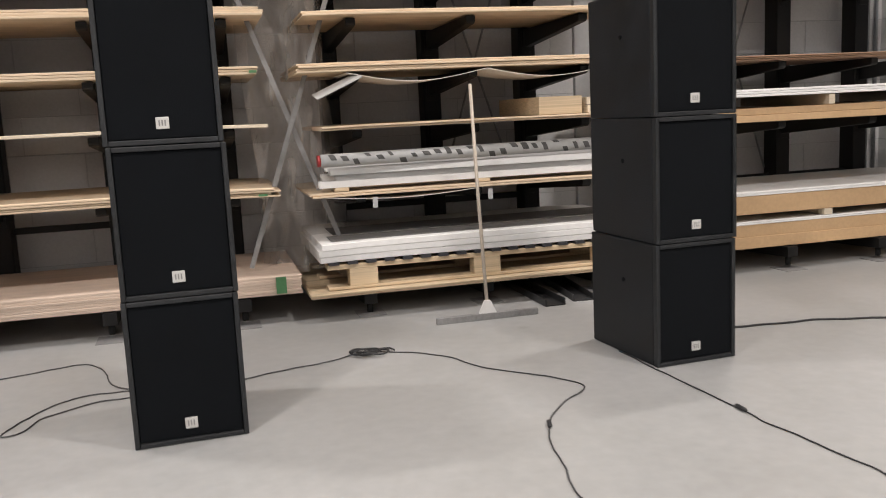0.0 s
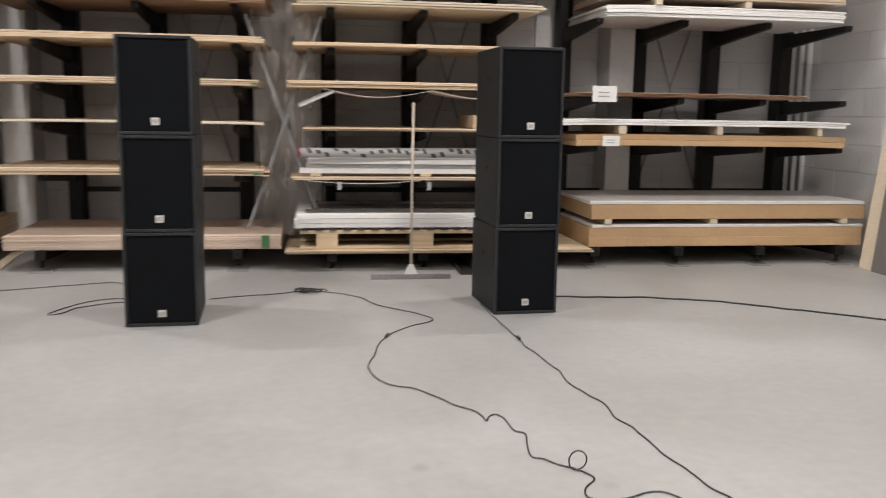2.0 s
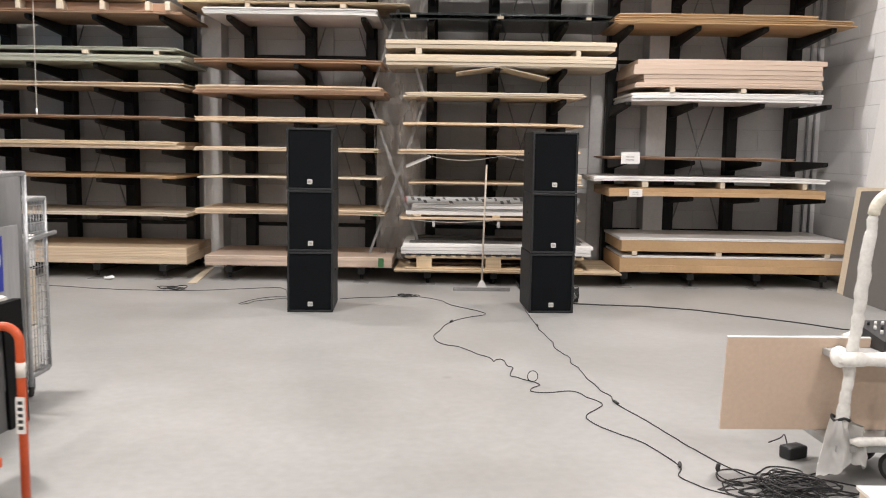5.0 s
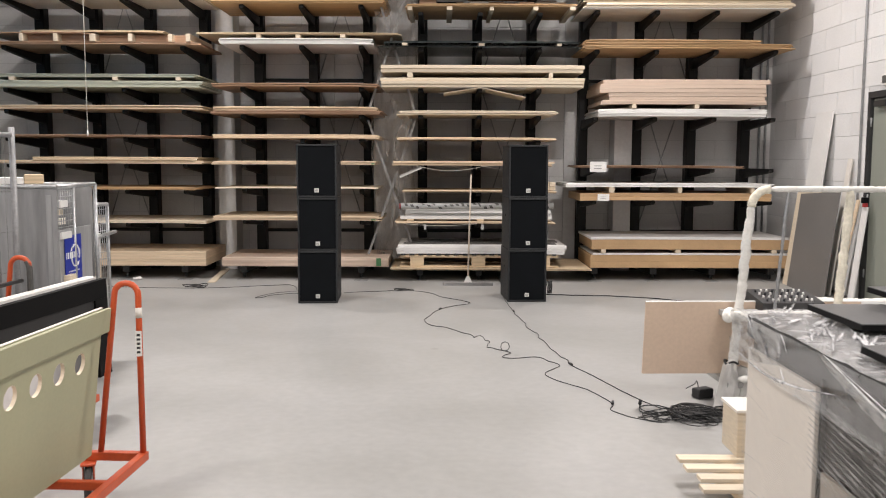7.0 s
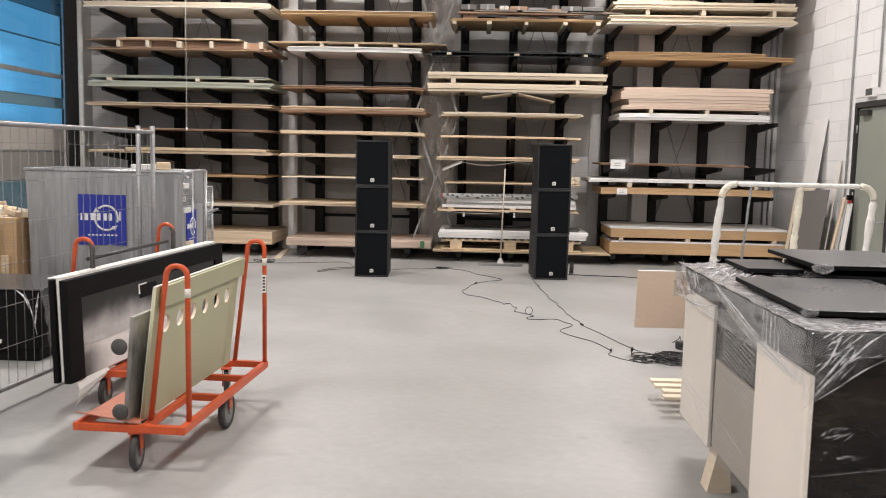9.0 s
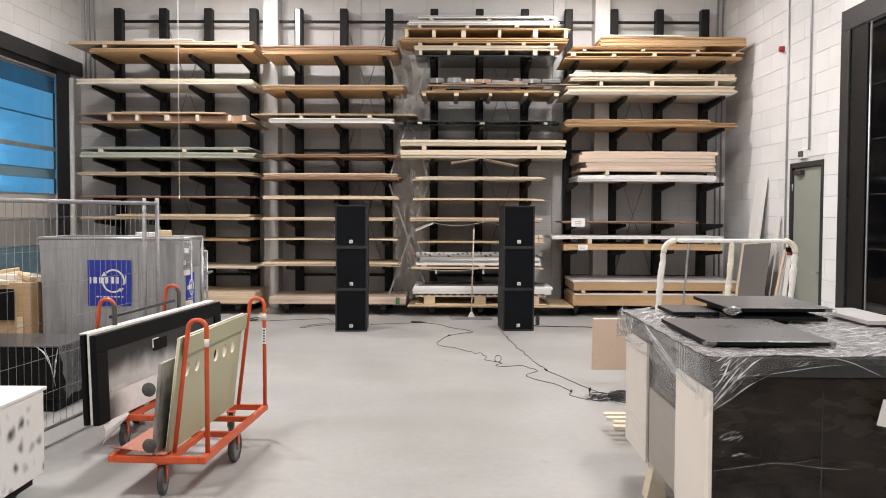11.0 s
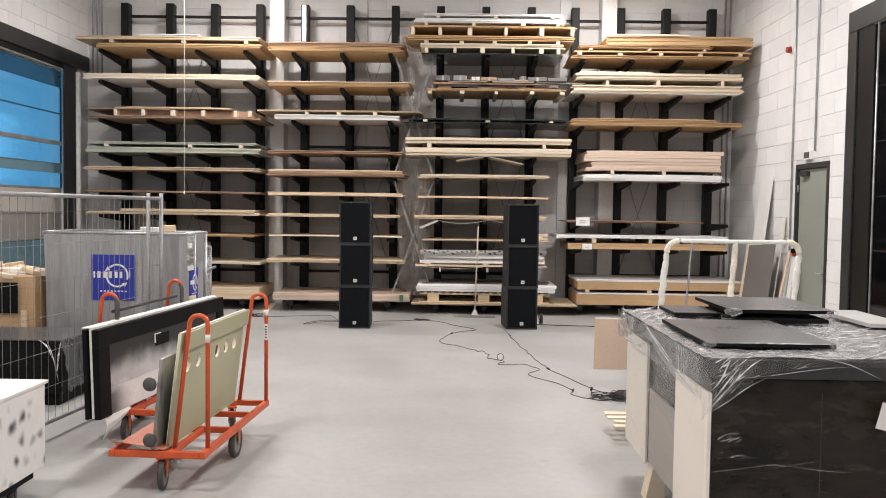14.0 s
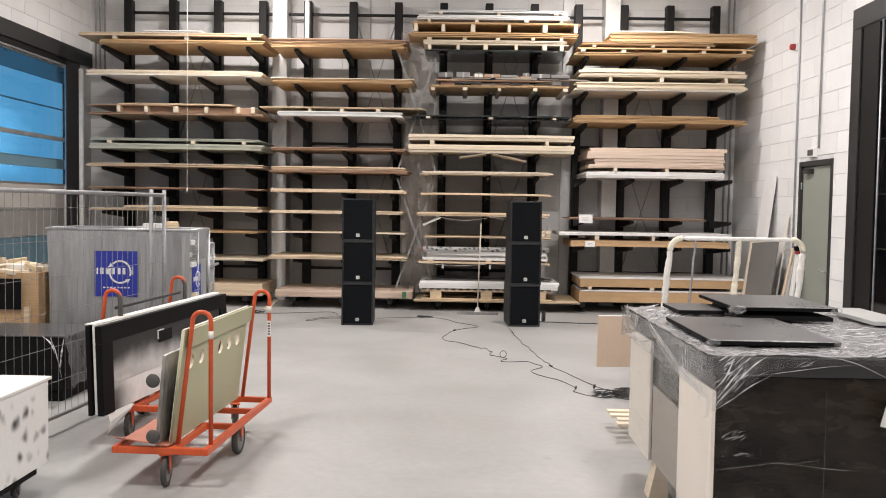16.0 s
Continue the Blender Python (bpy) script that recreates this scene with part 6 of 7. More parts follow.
def film_patch(parent, corners, nx, ny, ripple, seed, mat="film", ragged=0.0):
    """A creased sheet of film between four corners (a, b along the top, d, c below)."""
    a, b, c, d = (Vector(v) for v in corners)
    nrm = (b - a).cross(d - a).normalized()
    bm = bmesh.new()
    vs = []
    for j in range(ny + 1):
        v = j / ny
        row = []
        for i in range(nx + 1):
            u = i / nx
            vv = v * (1 - ragged * (0.5 + 0.5 * noise.noise((u * 5, seed, 0.3))))
            p = a.lerp(b, u).lerp(d.lerp(c, u), vv)
            crease = noise.noise((u * 9 + v * 4, v * 3 - u * 2, seed)) + 0.5 * abs(noise.noise((u * 22 - v * 15, v * 9, seed + 5)))
            row.append(bm.verts.new(p + nrm * ripple * crease))
        vs.append(row)
    for r0, r1 in zip(vs, vs[1:]):
        for k in range(nx):
            f = bm.faces.new((r0[k], r0[k + 1], r1[k + 1], r1[k]))
            f.smooth = True
    return part("film", bm, M[mat], parent, "creased clear stretch film")


film_patch(bp, [(1.17, -0.02, 0.62), (1.17, 0.84, 0.62), (1.20, 0.84, 0.16), (1.26, -0.05, 0.10)], 16, 12, 0.03, 4, ragged=0.2)

# white box with dark spots on a dolly
spot = material("white_with_dark_spots", (0.80, 0.80, 0.79), rough=0.6, var=0.03, scale=3, fine=40, bump=0.05)
n, link = spot.node_tree.nodes, spot.node_tree.links.new
vo, tc2, rp, mx = n.new("ShaderNodeTexVoronoi"), n.new("ShaderNodeTexCoord"), n.new("ShaderNodeValToRGB"), n.new("ShaderNodeMix")
vo.inputs["Scale"].default_value = 8.0
rp.color_ramp.elements[0].color, rp.color_ramp.elements[0].position = (0.05, 0.05, 0.05, 1), 0.02
rp.color_ramp.elements[1].color, rp.color_ramp.elements[1].position = (1, 1, 1, 1), 0.49
rp.color_ramp.interpolation = "EASE"
mx.data_type, mx.blend_type = "RGBA", "MULTIPLY"
mx.inputs["Factor"].default_value = 1
wob = n.new("ShaderNodeTexNoise")
wob.inputs["Scale"].default_value = 5.0
wadd = n.new("ShaderNodeVectorMath")
wadd.operation = "MULTIPLY_ADD"
wadd.inputs[1].default_value = (0.12, 0.12, 0.12)
link(tc2.outputs["Object"], wob.inputs["Vector"])
link(wob.outputs["Color"], wadd.inputs[0])
link(tc2.outputs["Object"], wadd.inputs[2])
link(wadd.outputs[0], vo.inputs["Vector"])
link(vo.outputs["Distance"], rp.inputs["Fac"])
pb = n["Principled BSDF"]
link(pb.inputs["Base Color"].links[0].from_socket, mx.inputs["A"])
link(rp.outputs["Color"], mx.inputs["B"])
link(mx.outputs["Result"], pb.inputs["Base Color"])
sb = thing("spotted_box", "white box sprayed with dark spots on a dolly", "box", (-2.00, -5.83, 0))
part("carcass", box(0, 0.90, 0, 1.40, 0.155, 0.69, 0.004), spot, sb)
part("lid", box(-0.01, 0.91, -0.01, 1.43, 0.691, 0.712, 0.003), M["white"], sb)
part("dolly_frame", box(0.05, 0.87, 0.1, 1.3, 0.10, 0.153, 0.004), M["black_board"], sb)
for x in (0.15, 0.83):
    for y in (0.25, 1.10):
        wheel(sb, x, y, 0.045, 0.025, 15, 0.10, "steel_frame")

# ---- wrapped stack of cabinet panels ----
WX, WY0, WY1, WA, WB, WZ = 2.80, -5.80, -3.76, -5.15, -4.42, 0.24
ws = thing("wrapped_cabinets", "film-wrapped dark cabinets with off-white end panels on a pallet", "cabinets")
WR = 4.30
part("carcass", box(WX + 0.02, WR, WY0 + 0.02, WA, WZ, 1.052, 0.006), M["wrapped_dark"], ws)
part("carcass", box(WX + 0.03, WR, WA + 0.005, WB - 0.005, WZ + 0.03, 1.052, 0.006), M["wrapped_dark"], ws)
part("carcass", box(WX + 0.02, WR, WB, WY1, WZ, 1.052, 0.006), M["wrapped_dark"], ws)
part("end_panel", box(WX, WX + 0.018, WY0, WA - 0.004, WZ - 0.005, 0.98, 0.003), M["end_panel"], ws, "off-white end panel")
part("end_panel", box(WX, WX + 0.018, WB + 0.004, WY1, WZ - 0.005, 1.01, 0.003), M["end_panel"], ws, "off-white end panel")
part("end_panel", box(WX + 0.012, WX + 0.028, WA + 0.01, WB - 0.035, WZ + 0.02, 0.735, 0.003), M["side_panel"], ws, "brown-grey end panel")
part("top_panel", box(WX - 0.002, WR + 0.03, WY0 - 0.002, WY1 + 0.02, 1.054, 1.146, 0.004), M["slab"], ws)
for x in (3.36, 3.92):
    part("front_joint", box(x, x + 0.002, WY0 + 0.0185, WY0 + 0.0196, WZ, 0.985), M["bumper"], ws)
for y in (WY0 + 0.05, -4.8, -4.0):
    part("pallet_runner", box(WX + 0.40, WR - 0.05, y, y + 0.1, 0.0, 0.1, 0.004), M["pine"], ws)
for x in (WX + 0.42, 3.6, 4.0):
    part("pallet_bearer", box(x, x + 0.14, WY0 + 0.03, WY1 - 0.05, 0.101, WZ - 0.006, 0.004), M["pine"], ws)
# film: side, front and top, pulled down into a point at the corner
E = 0.045


def ridged(x, y, seed):
    """Sharp creases where the noise changes sign, at three sizes."""
    return sum(w * (1 - 2 * abs(noise.noise((x * f, y * f, seed + f)))) for f, w in ((1.0, 0.55), (2.3, 0.30), (5.1, 0.15)))


def crumple(parent, place, nx, ny, height, grain, seed, mat, along=0.0, torn=-9.0):
    """Crumpled film over a surface place(u, v) -> (point, normal); grain: creases in one width and one height; along: their slant; torn: leaves out what lies lower."""
    bm = bmesh.new()
    rows_c, keep = [], []
    ca, sa = math.cos(along), math.sin(along)
    for j in range(ny + 1):
        row, marks = [], []
        for i in range(nx + 1):
            u, v = i / nx, j / ny
            p, nrm = place(u, v)
            a, b = u * grain[0], v * grain[1]
            q = ridged(a * ca + b * sa, 0.35 * (b * ca - a * sa), seed)
            row.append(bm.verts.new(Vector(p) + Vector(nrm) * height * q))
            marks.append(q - 1.3 * max(abs(2 * u - 1), abs(2 * v - 1)) ** 3)
        rows_c.append(row)
        keep.append(marks)
    for j in range(ny):
        for i in range(nx):
            if max(keep[j][i], keep[j + 1][i + 1]) > torn:
                bm.faces.new((rows_c[j][i], rows_c[j][i + 1], rows_c[j + 1][i + 1], rows_c[j + 1][i])).smooth = True
    bmesh.ops.delete(bm, geom=[v for v in bm.verts if not v.link_faces], context="VERTS")
    return part("film", bm, M[mat], parent, "crumpled clear stretch film")


def front_edge(u):
    """Lower edge of the front film: a point at the corner that soon rises to a level line."""
    x = (WR - WX + E) * u
    return min(0.868 + 0.74 * x, 1.045 + 0.15 * x, 1.125)


film_patch(ws, [(WX - E, WY1 + E, 1.15), (WX - E, WY0 - E, 1.16), (WX - E, WY0 - E, 0.94), (WX - E, WY1 + E, 0.96)], 60, 14, 0.008, 11, ragged=0.12)
crumple(ws, lambda u, v: ((WX - E + (WR - WX + E) * u, WY0 - E, 1.16 - (1.16 - front_edge(u)) * v), (0, -1, 0)), 90, 14, 0.008, (7, 2), 12, "film_front", 0.5)
film_patch(ws, [(WX - 0.016, WY1, 0.98), (WX - 0.016, WY0, 0.96), (WX - 0.016, WY0, WZ), (WX - 0.016, WY1, WZ)], 40, 20, 0.006, 13, "film_thin")
film_patch(ws, [(WX, WY0 - 0.016, 0.96), (WR, WY0 - 0.016, 0.96), (WR, WY0 - 0.016, WZ), (WX, WY0 - 0.016, WZ)], 60, 30, 0.008, 14, "film_thin")
crumple(ws, lambda u, v: ((WX - E + (WR - WX + E) * u, WY1 + E + (WY0 - WY1 - 2 * E) * v, 1.152 + 0.008 * v), (0, 0, 1)), 120, 150, 0.013, (9, 12), 15, "film_crinkle", 0.6)
# gathered film at the near corner, glints on the front, and the bunched far corner
crumple(ws, lambda u, v: ((WX - E - 0.004 + 0.31 * u * (1 - v), WY0 - E - 0.012, 1.165 - 0.30 * v), (0, -1, 0)), 40, 50, 0.017, (3.2, 3.5), 41, "film_glint", 0.75)
crumple(ws, lambda u, v: ((WX - E - 0.012, WY1 + E - 0.55 * u, 1.16 - (0.21 - 0.10 * u) * v), (-1, 0, 0)), 50, 26, 0.012, (5, 2.5), 45, "film_glint", -0.6, -0.6)
crumple(ws, lambda u, v: ((WX - E - 0.010, WY0 - E + 0.50 * u, 1.16 - (0.24 - 0.16 * u) * v), (-1, 0, 0)), 50, 22, 0.010, (5, 2.2), 46, "film_glint", 0.5, -0.6)


def ribbon(points, width, parent, mat):
    """A flat taut strip of film in a plane of constant x, along (x, y, z) points."""
    bm = bmesh.new()
    pts = [Vector(p) for p in points]
    n = len(pts) - 1
    rows_r = []
    for i, p in enumerate(pts):
        d = (pts[min(i + 1, n)] - pts[max(i - 1, 0)]).normalized()
        side = Vector((1, 0, 0)).cross(d).normalized() * width * 0.5
        rows_r.append((bm.verts.new(p - side), bm.verts.new(p + side)))
    for a, b in zip(rows_r, rows_r[1:]):
        bm.faces.new((a[0], a[1], b[1], b[0]))
    return part("film_strand", bm, M[mat], parent)


def folds(lines, plane, parent, wide=0.004):
    """Folded creases of film and the glints on them, their shine put into a white colour: lines of (u, v) points on a
    plane x = value or y = value, thick in the middle.
    """
    axis, value = plane
    for line in lines:
        bm = bmesh.new()
        pts = [(value, u, v) if axis == "x" else (u, value, v) if axis == "y" else (u, v, value) for u, v in line]
        amp = 0.035 * (Vector(pts[0]) - Vector(pts[-1])).length
        amp = min(amp, 0.006)
        pts = smooth_line([(a + amp * noise.noise((a * 40, b * 40, i)), b + amp * noise.noise((b * 40, c * 40, i)), c + amp * noise.noise((c * 30, a * 30, i))) for i, (a, b, c) in enumerate(pts)], 5)
        n = len(pts) - 1
        w = wide * rnd.uniform(0.5, 1.2)
        add_tube(bm, pts, lambda i: w * (0.15 + math.sin(math.pi * i / n) * (0.75 + 0.25 * math.sin(i * 1.9))), 5)
        part("film_fold_glint", bm, M["film_fold_glint"], parent, "folded crease of film with painted white glint")


def fan(u0, v0, u1, v1, n, length, angle, seed):
    """Short creases and painted glints scattered in a box of the plane, all running nearly the same way."""
    rng = random.Random(seed)
    out = []
    for _ in range(n):
        u, v, a, q = rng.uniform(u0, u1), rng.uniform(v0, v1), radians(angle + rng.uniform(-16, 16)), length * rng.uniform(0.4, 1.3)
        out.append([(u, v), (u + 0.5 * q * math.cos(a), v + 0.5 * q * math.sin(a) + 0.03 * q * rng.uniform(-1, 1)), (u + q * math.cos(a), v + q * math.sin(a))])
    return out


SX, SY, SZ = WX - E - 0.016, WY0 - E - 0.016, 1.178
folds([[(-4.62, 1.165), (-4.97, 1.105), (-5.22, 1.06), (-5.44, 1.03), (-5.84, 0.985)], [(-4.60, 1.165), (-4.93, 1.095), (-5.18, 1.05), (-5.40, 1.02), (-5.75, 0.985)], [(-3.80, 1.0), (-4.1, 0.985), (-4.42, 1.01), (-4.7, 1.06)]], ("x", SX), ws, 0.0048)
crumple(ws, lambda u, v: ((SX - 0.004, -4.58 - 1.24 * u, 1.172 - 0.187 * u ** 0.85 - 0.05 * math.sin(math.pi * u) ** 0.6 * v), (-1, 0, 0)), 90, 8, 0.009, (11, 1.2), 47, "film_glint", 0.3)
for k in range(5):
    y = -5.40 - 0.05 * k
    ribbon([(SX, y, 1.165), (SX, y - 0.004, 1.12), (SX, y - 0.008, 1.06), (SX, y - 0.010, 1.015)], 0.010, ws, "film_fold_glint")
folds(fan(-4.5, 0.35, -4.0, 0.95, 14, 0.30, 8, 32), ("x", WX - 0.026), ws, 0.0009)
folds([[(2.79, 0.915), (2.867, 1.005), (2.975, 1.115), (3.04, 1.165)], [(2.80, 0.95), (2.86, 1.03), (2.93, 1.12)], [(2.79, 1.0), (2.84, 1.05), (2.87, 1.12), (2.88, 1.16)]], ("y", SY), ws, 0.0038)
folds([[(2.915, 1.066), (3.05, 1.08), (3.17, 1.096), (3.324, 1.117), (3.466, 1.131)], [(3.345, 1.165), (3.466, 1.137), (3.63, 1.062)]], ("y", SY), ws, 0.0017)
folds([[(2.79, 0.897), (2.877, 0.953), (2.97, 1.021), (3.064, 1.073)], [(2.80, 0.93), (2.88, 1.01), (2.93, 1.09), (2.955, 1.16)]], ("y", SY), ws, 0.0026)
folds(fan(3.18, 1.11, 3.24, 1.13, 4, 0.05, 28, 21), ("y", SY), ws, 0.0016)
folds([[(2.791, 0.591), (2.934, 0.616), (3.113, 0.639), (3.173, 0.634), (3.315, 0.657)], [(3.19, 0.632), (3.36, 0.616), (3.52, 0.606)]], ("y", WY0 - 0.026), ws, 0.0014)
folds(fan(3.50, 1.166, 3.56, 1.168, 5, 0.12, 24, 22), ("y", SY + 0.01), ws, 0.004)
# scattered white creases, painted where lamps glint on the film
folds(fan(2.79, 0.95, 2.92, 1.14, 26, 0.06, 44, 6), ("y", SY - 0.008), ws, 0.0023)
folds(fan(2.80, 1.07, 3.0, 1.15, 9, 0.05, 14, 7), ("y", SY - 0.008), ws, 0.002)
folds(fan(2.84, 0.735, 2.93, 0.79, 15, 0.034, 34, 9), ("y", WY0 - 0.026), ws, 0.0016)
folds(fan(2.82, 0.655, 2.97, 0.69, 9, 0.035, 24, 10), ("y", WY0 - 0.026), ws, 0.0012)
folds(fan(2.78, -4.60, 2.98, -3.90, 34, 0.26, 62, 12), ("z", SZ - 0.006), ws, 0.007)
folds(fan(3.0, -4.65, 3.3, -3.85, 12, 0.22, 25, 18), ("z", SZ - 0.008), ws, 0.004)
folds(fan(3.55, -5.3, 3.95, -4.8, 10, 0.30, 30, 13), ("z", SZ - 0.006), ws, 0.003)
folds(fan(3.6, -5.75, 4.1, -5.3, 8, 0.30, 10, 14), ("z", SZ - 0.006), ws, 0.003)
folds(fan(-4.35, 1.0, -3.85, 1.13, 12, 0.09, 40, 3), ("x", SX - 0.008), ws, 0.0024)
# white lines painted for the light caught along the slabs' front edges
folds([[(2.86, 1.200), (3.1, 1.2005), (3.3, 1.200), (3.49, 1.2)]], ("y", -5.603), ws, 0.0042)
folds([[(3.30, 1.258), (3.5, 1.2585), (3.7, 1.258), (3.92, 1.258)]], ("y", -4.553), ws, 0.0022)
folds([[(-5.75, 0.36), (-5.5, 0.31), (-5.2, 0.26)], [(-5.70, 0.30), (-5.55, 0.28), (-5.3, 0.255)]], ("x", WX - 0.03), ws, 0.003)
folds([[(1.05, 0.62), (1.10, 0.50), (1.13, 0.38), (1.16, 0.24)], [(1.18, 0.60), (1.16, 0.45), (1.14, 0.30)], [(0.98, 0.62), (1.06, 0.56), (1.10, 0.46)]], ("y", -0.07), bp, 0.008)
# taut strands of film over the open side
strand_rng = random.Random(17)
for k in range(13):
    z0, z1 = 0.985 - 0.020 * k, 0.915 - 0.0235 * k
    ribbon([(WX - 0.012, WB + 0.02, z0), (WX - 0.012, (WA + WB) / 2, (z0 + z1) / 2 + strand_rng.uniform(-0.004, 0.004)), (WX - 0.012, WA - 0.02, z1)], strand_rng.uniform(0.005, 0.011), ws, "film_strand")
for k in range(9):
    z0, z1 = 0.50 - 0.028 * k, 0.44 - 0.024 * k
    ribbon([(WX - 0.012, WB + 0.02, z0), (WX - 0.012, WA - 0.02, z1)], strand_rng.uniform(0.003, 0.007), ws, "film_strand")
for x0, x1, y0, y1, z, tilt, c, lab in ((2.84, 3.50, -5.60, -4.63, 1.168, 0.0, "slab", "anthracite slab lying on the wrapped cabinets"), (3.28, 3.93, -4.55, -3.74, 1.226, 0.0, "slab", "anthracite slab lying on the wrapped cabinets"), (3.36, 3.88, -4.60, -3.80, 1.172, 0, "black_board", "black slab under another slab"), (3.00, 3.30, -4.30, -3.84, 1.172, -0.4, "slab", "small anthracite slab lying on the wrapped cabinets"), (4.06, 4.31, -4.75, -4.0, 1.172, 0, "grey_board", "pale grey board lying on the wrapped cabinets")):
    sl = thing("panel_slab", lab, "slab")
    sl.matrix_basis = pose(x0, y0, z, tilt, 0, 0)
    part("core", box(0, x1 - x0, 0, y1 - y0, 0.009, 0.030, 0.002), M["black_board" if c == "slab" else c], sl)
    # lighter top of the slab, with film sheen painted into its colour
    part("face_sheet", box(0.001, x1 - x0 - 0.001, 0.001, y1 - y0 - 0.001, 0.0302, 0.0335, 0.001), M["slab_face" if c == "slab" else c], sl)
for i, (x, y, z, q) in enumerate(((2.855, -5.602, 1.190, 0.018), (3.50, -5.60, 1.190, 0.018), (3.30, -4.557, 1.243, 0.028), (3.92, -4.557, 1.243, 0.018))):
    bm = bmesh.new()
    bmesh.ops.create_icosphere(bm, subdivisions=3, radius=1.0)
    for v in bm.verts:
        w = 1 + 0.55 * ridged(v.co.x * 1.6 + v.co.z, v.co.y * 1.6 - v.co.z, 3.0 * i)
        v.co = Vector((v.co.x * 1.5, v.co.y * 0.5, v.co.z * 0.75)) * w * q
    solid("film_tuft", bm, M["film_tuft"], "crumpled tuft of clear film on a slab corner", "film", "film tufts", m=pose(x, y, z))
solid("paper_note", box(0, 0.25, 0, 0.002, 0, 0.13), M["white"], "white paper stuck on the film wrap", "paper", m=pose(3.58, WY0 - 0.075, 0.84, 0, 14, 0))
bm = bmesh.new()
add_prism(bm, [(0, 0), (0.13, 0), (0.11, 0.234), (0.05, 0.234)], 0, 0.14, "y")
solid("wood_support", bm, M["cream"], "pale wooden support block under the wrapped cabinets", "block", m=pose(2.80, -4.46, 0, 0, 0, 0))

# ---- padded cart, beige board, pallet ----
ct = thing("padded_cart", "hand cart with rails wrapped in white foam", "cart")
A, B = Vector((3.56, -1.26, 0)), Vector((4.90, -1.19, 0))
zt = 1.575
LEAN = Vector((0.10, 0, 0))


def wrap_tube(p, q, r, seed, mat):
    """A rail wound with loose foam: overlapping turns with ragged edges, lumps and thin spots."""
    p, q = Vector(p), Vector(q)
    n = max(40, int((q - p).length / 0.014))
    pts = [p.lerp(q, i / n) + 0.28 * r * Vector((noise.noise((i * 0.21, seed, 3)), noise.noise((i * 0.21, seed, 6)), 0)) for i in range(n + 1)]

    def thick(i):
        turn = (i * 0.085 + 1.5 * noise.noise((i * 0.05, seed, 8))) % 1.0
        end = min(1.0, 0.45 + 0.2 * i, 0.45 + 0.2 * (n - i))
        return r * end * (0.90 + 0.13 * turn + 0.26 * noise.noise((i * 0.06, seed, 0)) + 0.12 * noise.noise((i * 0.5, seed, 4)))

    return tube(pts, thick, 12)


for k, (u, r, mat) in enumerate(((0.0, 0.033, "foam"), (0.19, 0.011, "galv"), (0.52, 0.030, "yellow_foam"), (1.0, 0.031, "foam"))):
    p = A.lerp(B, u)
    part("upright", wrap_tube((p.x, p.y, 0.24), (p.x + LEAN.x, p.y, zt - (0.10 if u in (0, 1) else 0)), r, k + 1.5, M[mat]), M[mat], ct)
d = (B - A).normalized()
for P, s in ((A, 1), (B, -1)):
    arc = [P + LEAN + d * s * 0.12 * (1 - math.cos(t)) + Vector((0, 0, zt - 0.12 + 0.12 * math.sin(t))) for t in [k / 8 * math.pi / 2 for k in range(9)]]
    part("bend", tube(arc, 0.030, 10), M["yellow_foam"], ct)
part("top_rail", wrap_tube((*(A + LEAN + d * 0.12).xy, zt), (*(B + LEAN - d * 0.12).xy, zt), 0.022, 7.0, M["foam"]), M["foam"], ct)
ang = math.degrees(math.atan2(d.y, d.x))
for z0, z1, mat in ((0.68, 0.72, "grey_board"), (0.20, 0.24, "grey_board")):
    bm = box(-0.04, 1.50, -0.05, 0.48, z0, z1, 0.004)
    bmesh.ops.transform(bm, matrix=pose(A.x, A.y, 0, 0, 0, ang), verts=bm.verts)
    part("deck", bm, M[mat], ct)
for y in (-0.06, 0.49):
    m = pose(A.x, A.y, 0, 0, 0, ang)
    part("edge_pad", wrap_tube(m @ Vector((-0.06 if y < 0 else 0.24, y, 0.705)), m @ Vector((1.54, y, 0.705)), 0.04, 9 + y, M["foam"]), M["foam"], ct)
m = pose(A.x, A.y, 0, 0, 0, ang)
part("edge_pad", wrap_tube(m @ Vector((0.02, -0.075, 0.27)), m @ Vector((1.50, -0.075, 0.27)), 0.032, 6.3, M["foam"]), M["foam"], ct)
part("edge_pad", wrap_tube(m @ Vector((-0.06, -0.06, 0.70)), m @ Vector((0.02, 0.10, 0.70)), 0.045, 4.2, M["foam"]), M["foam"], ct)
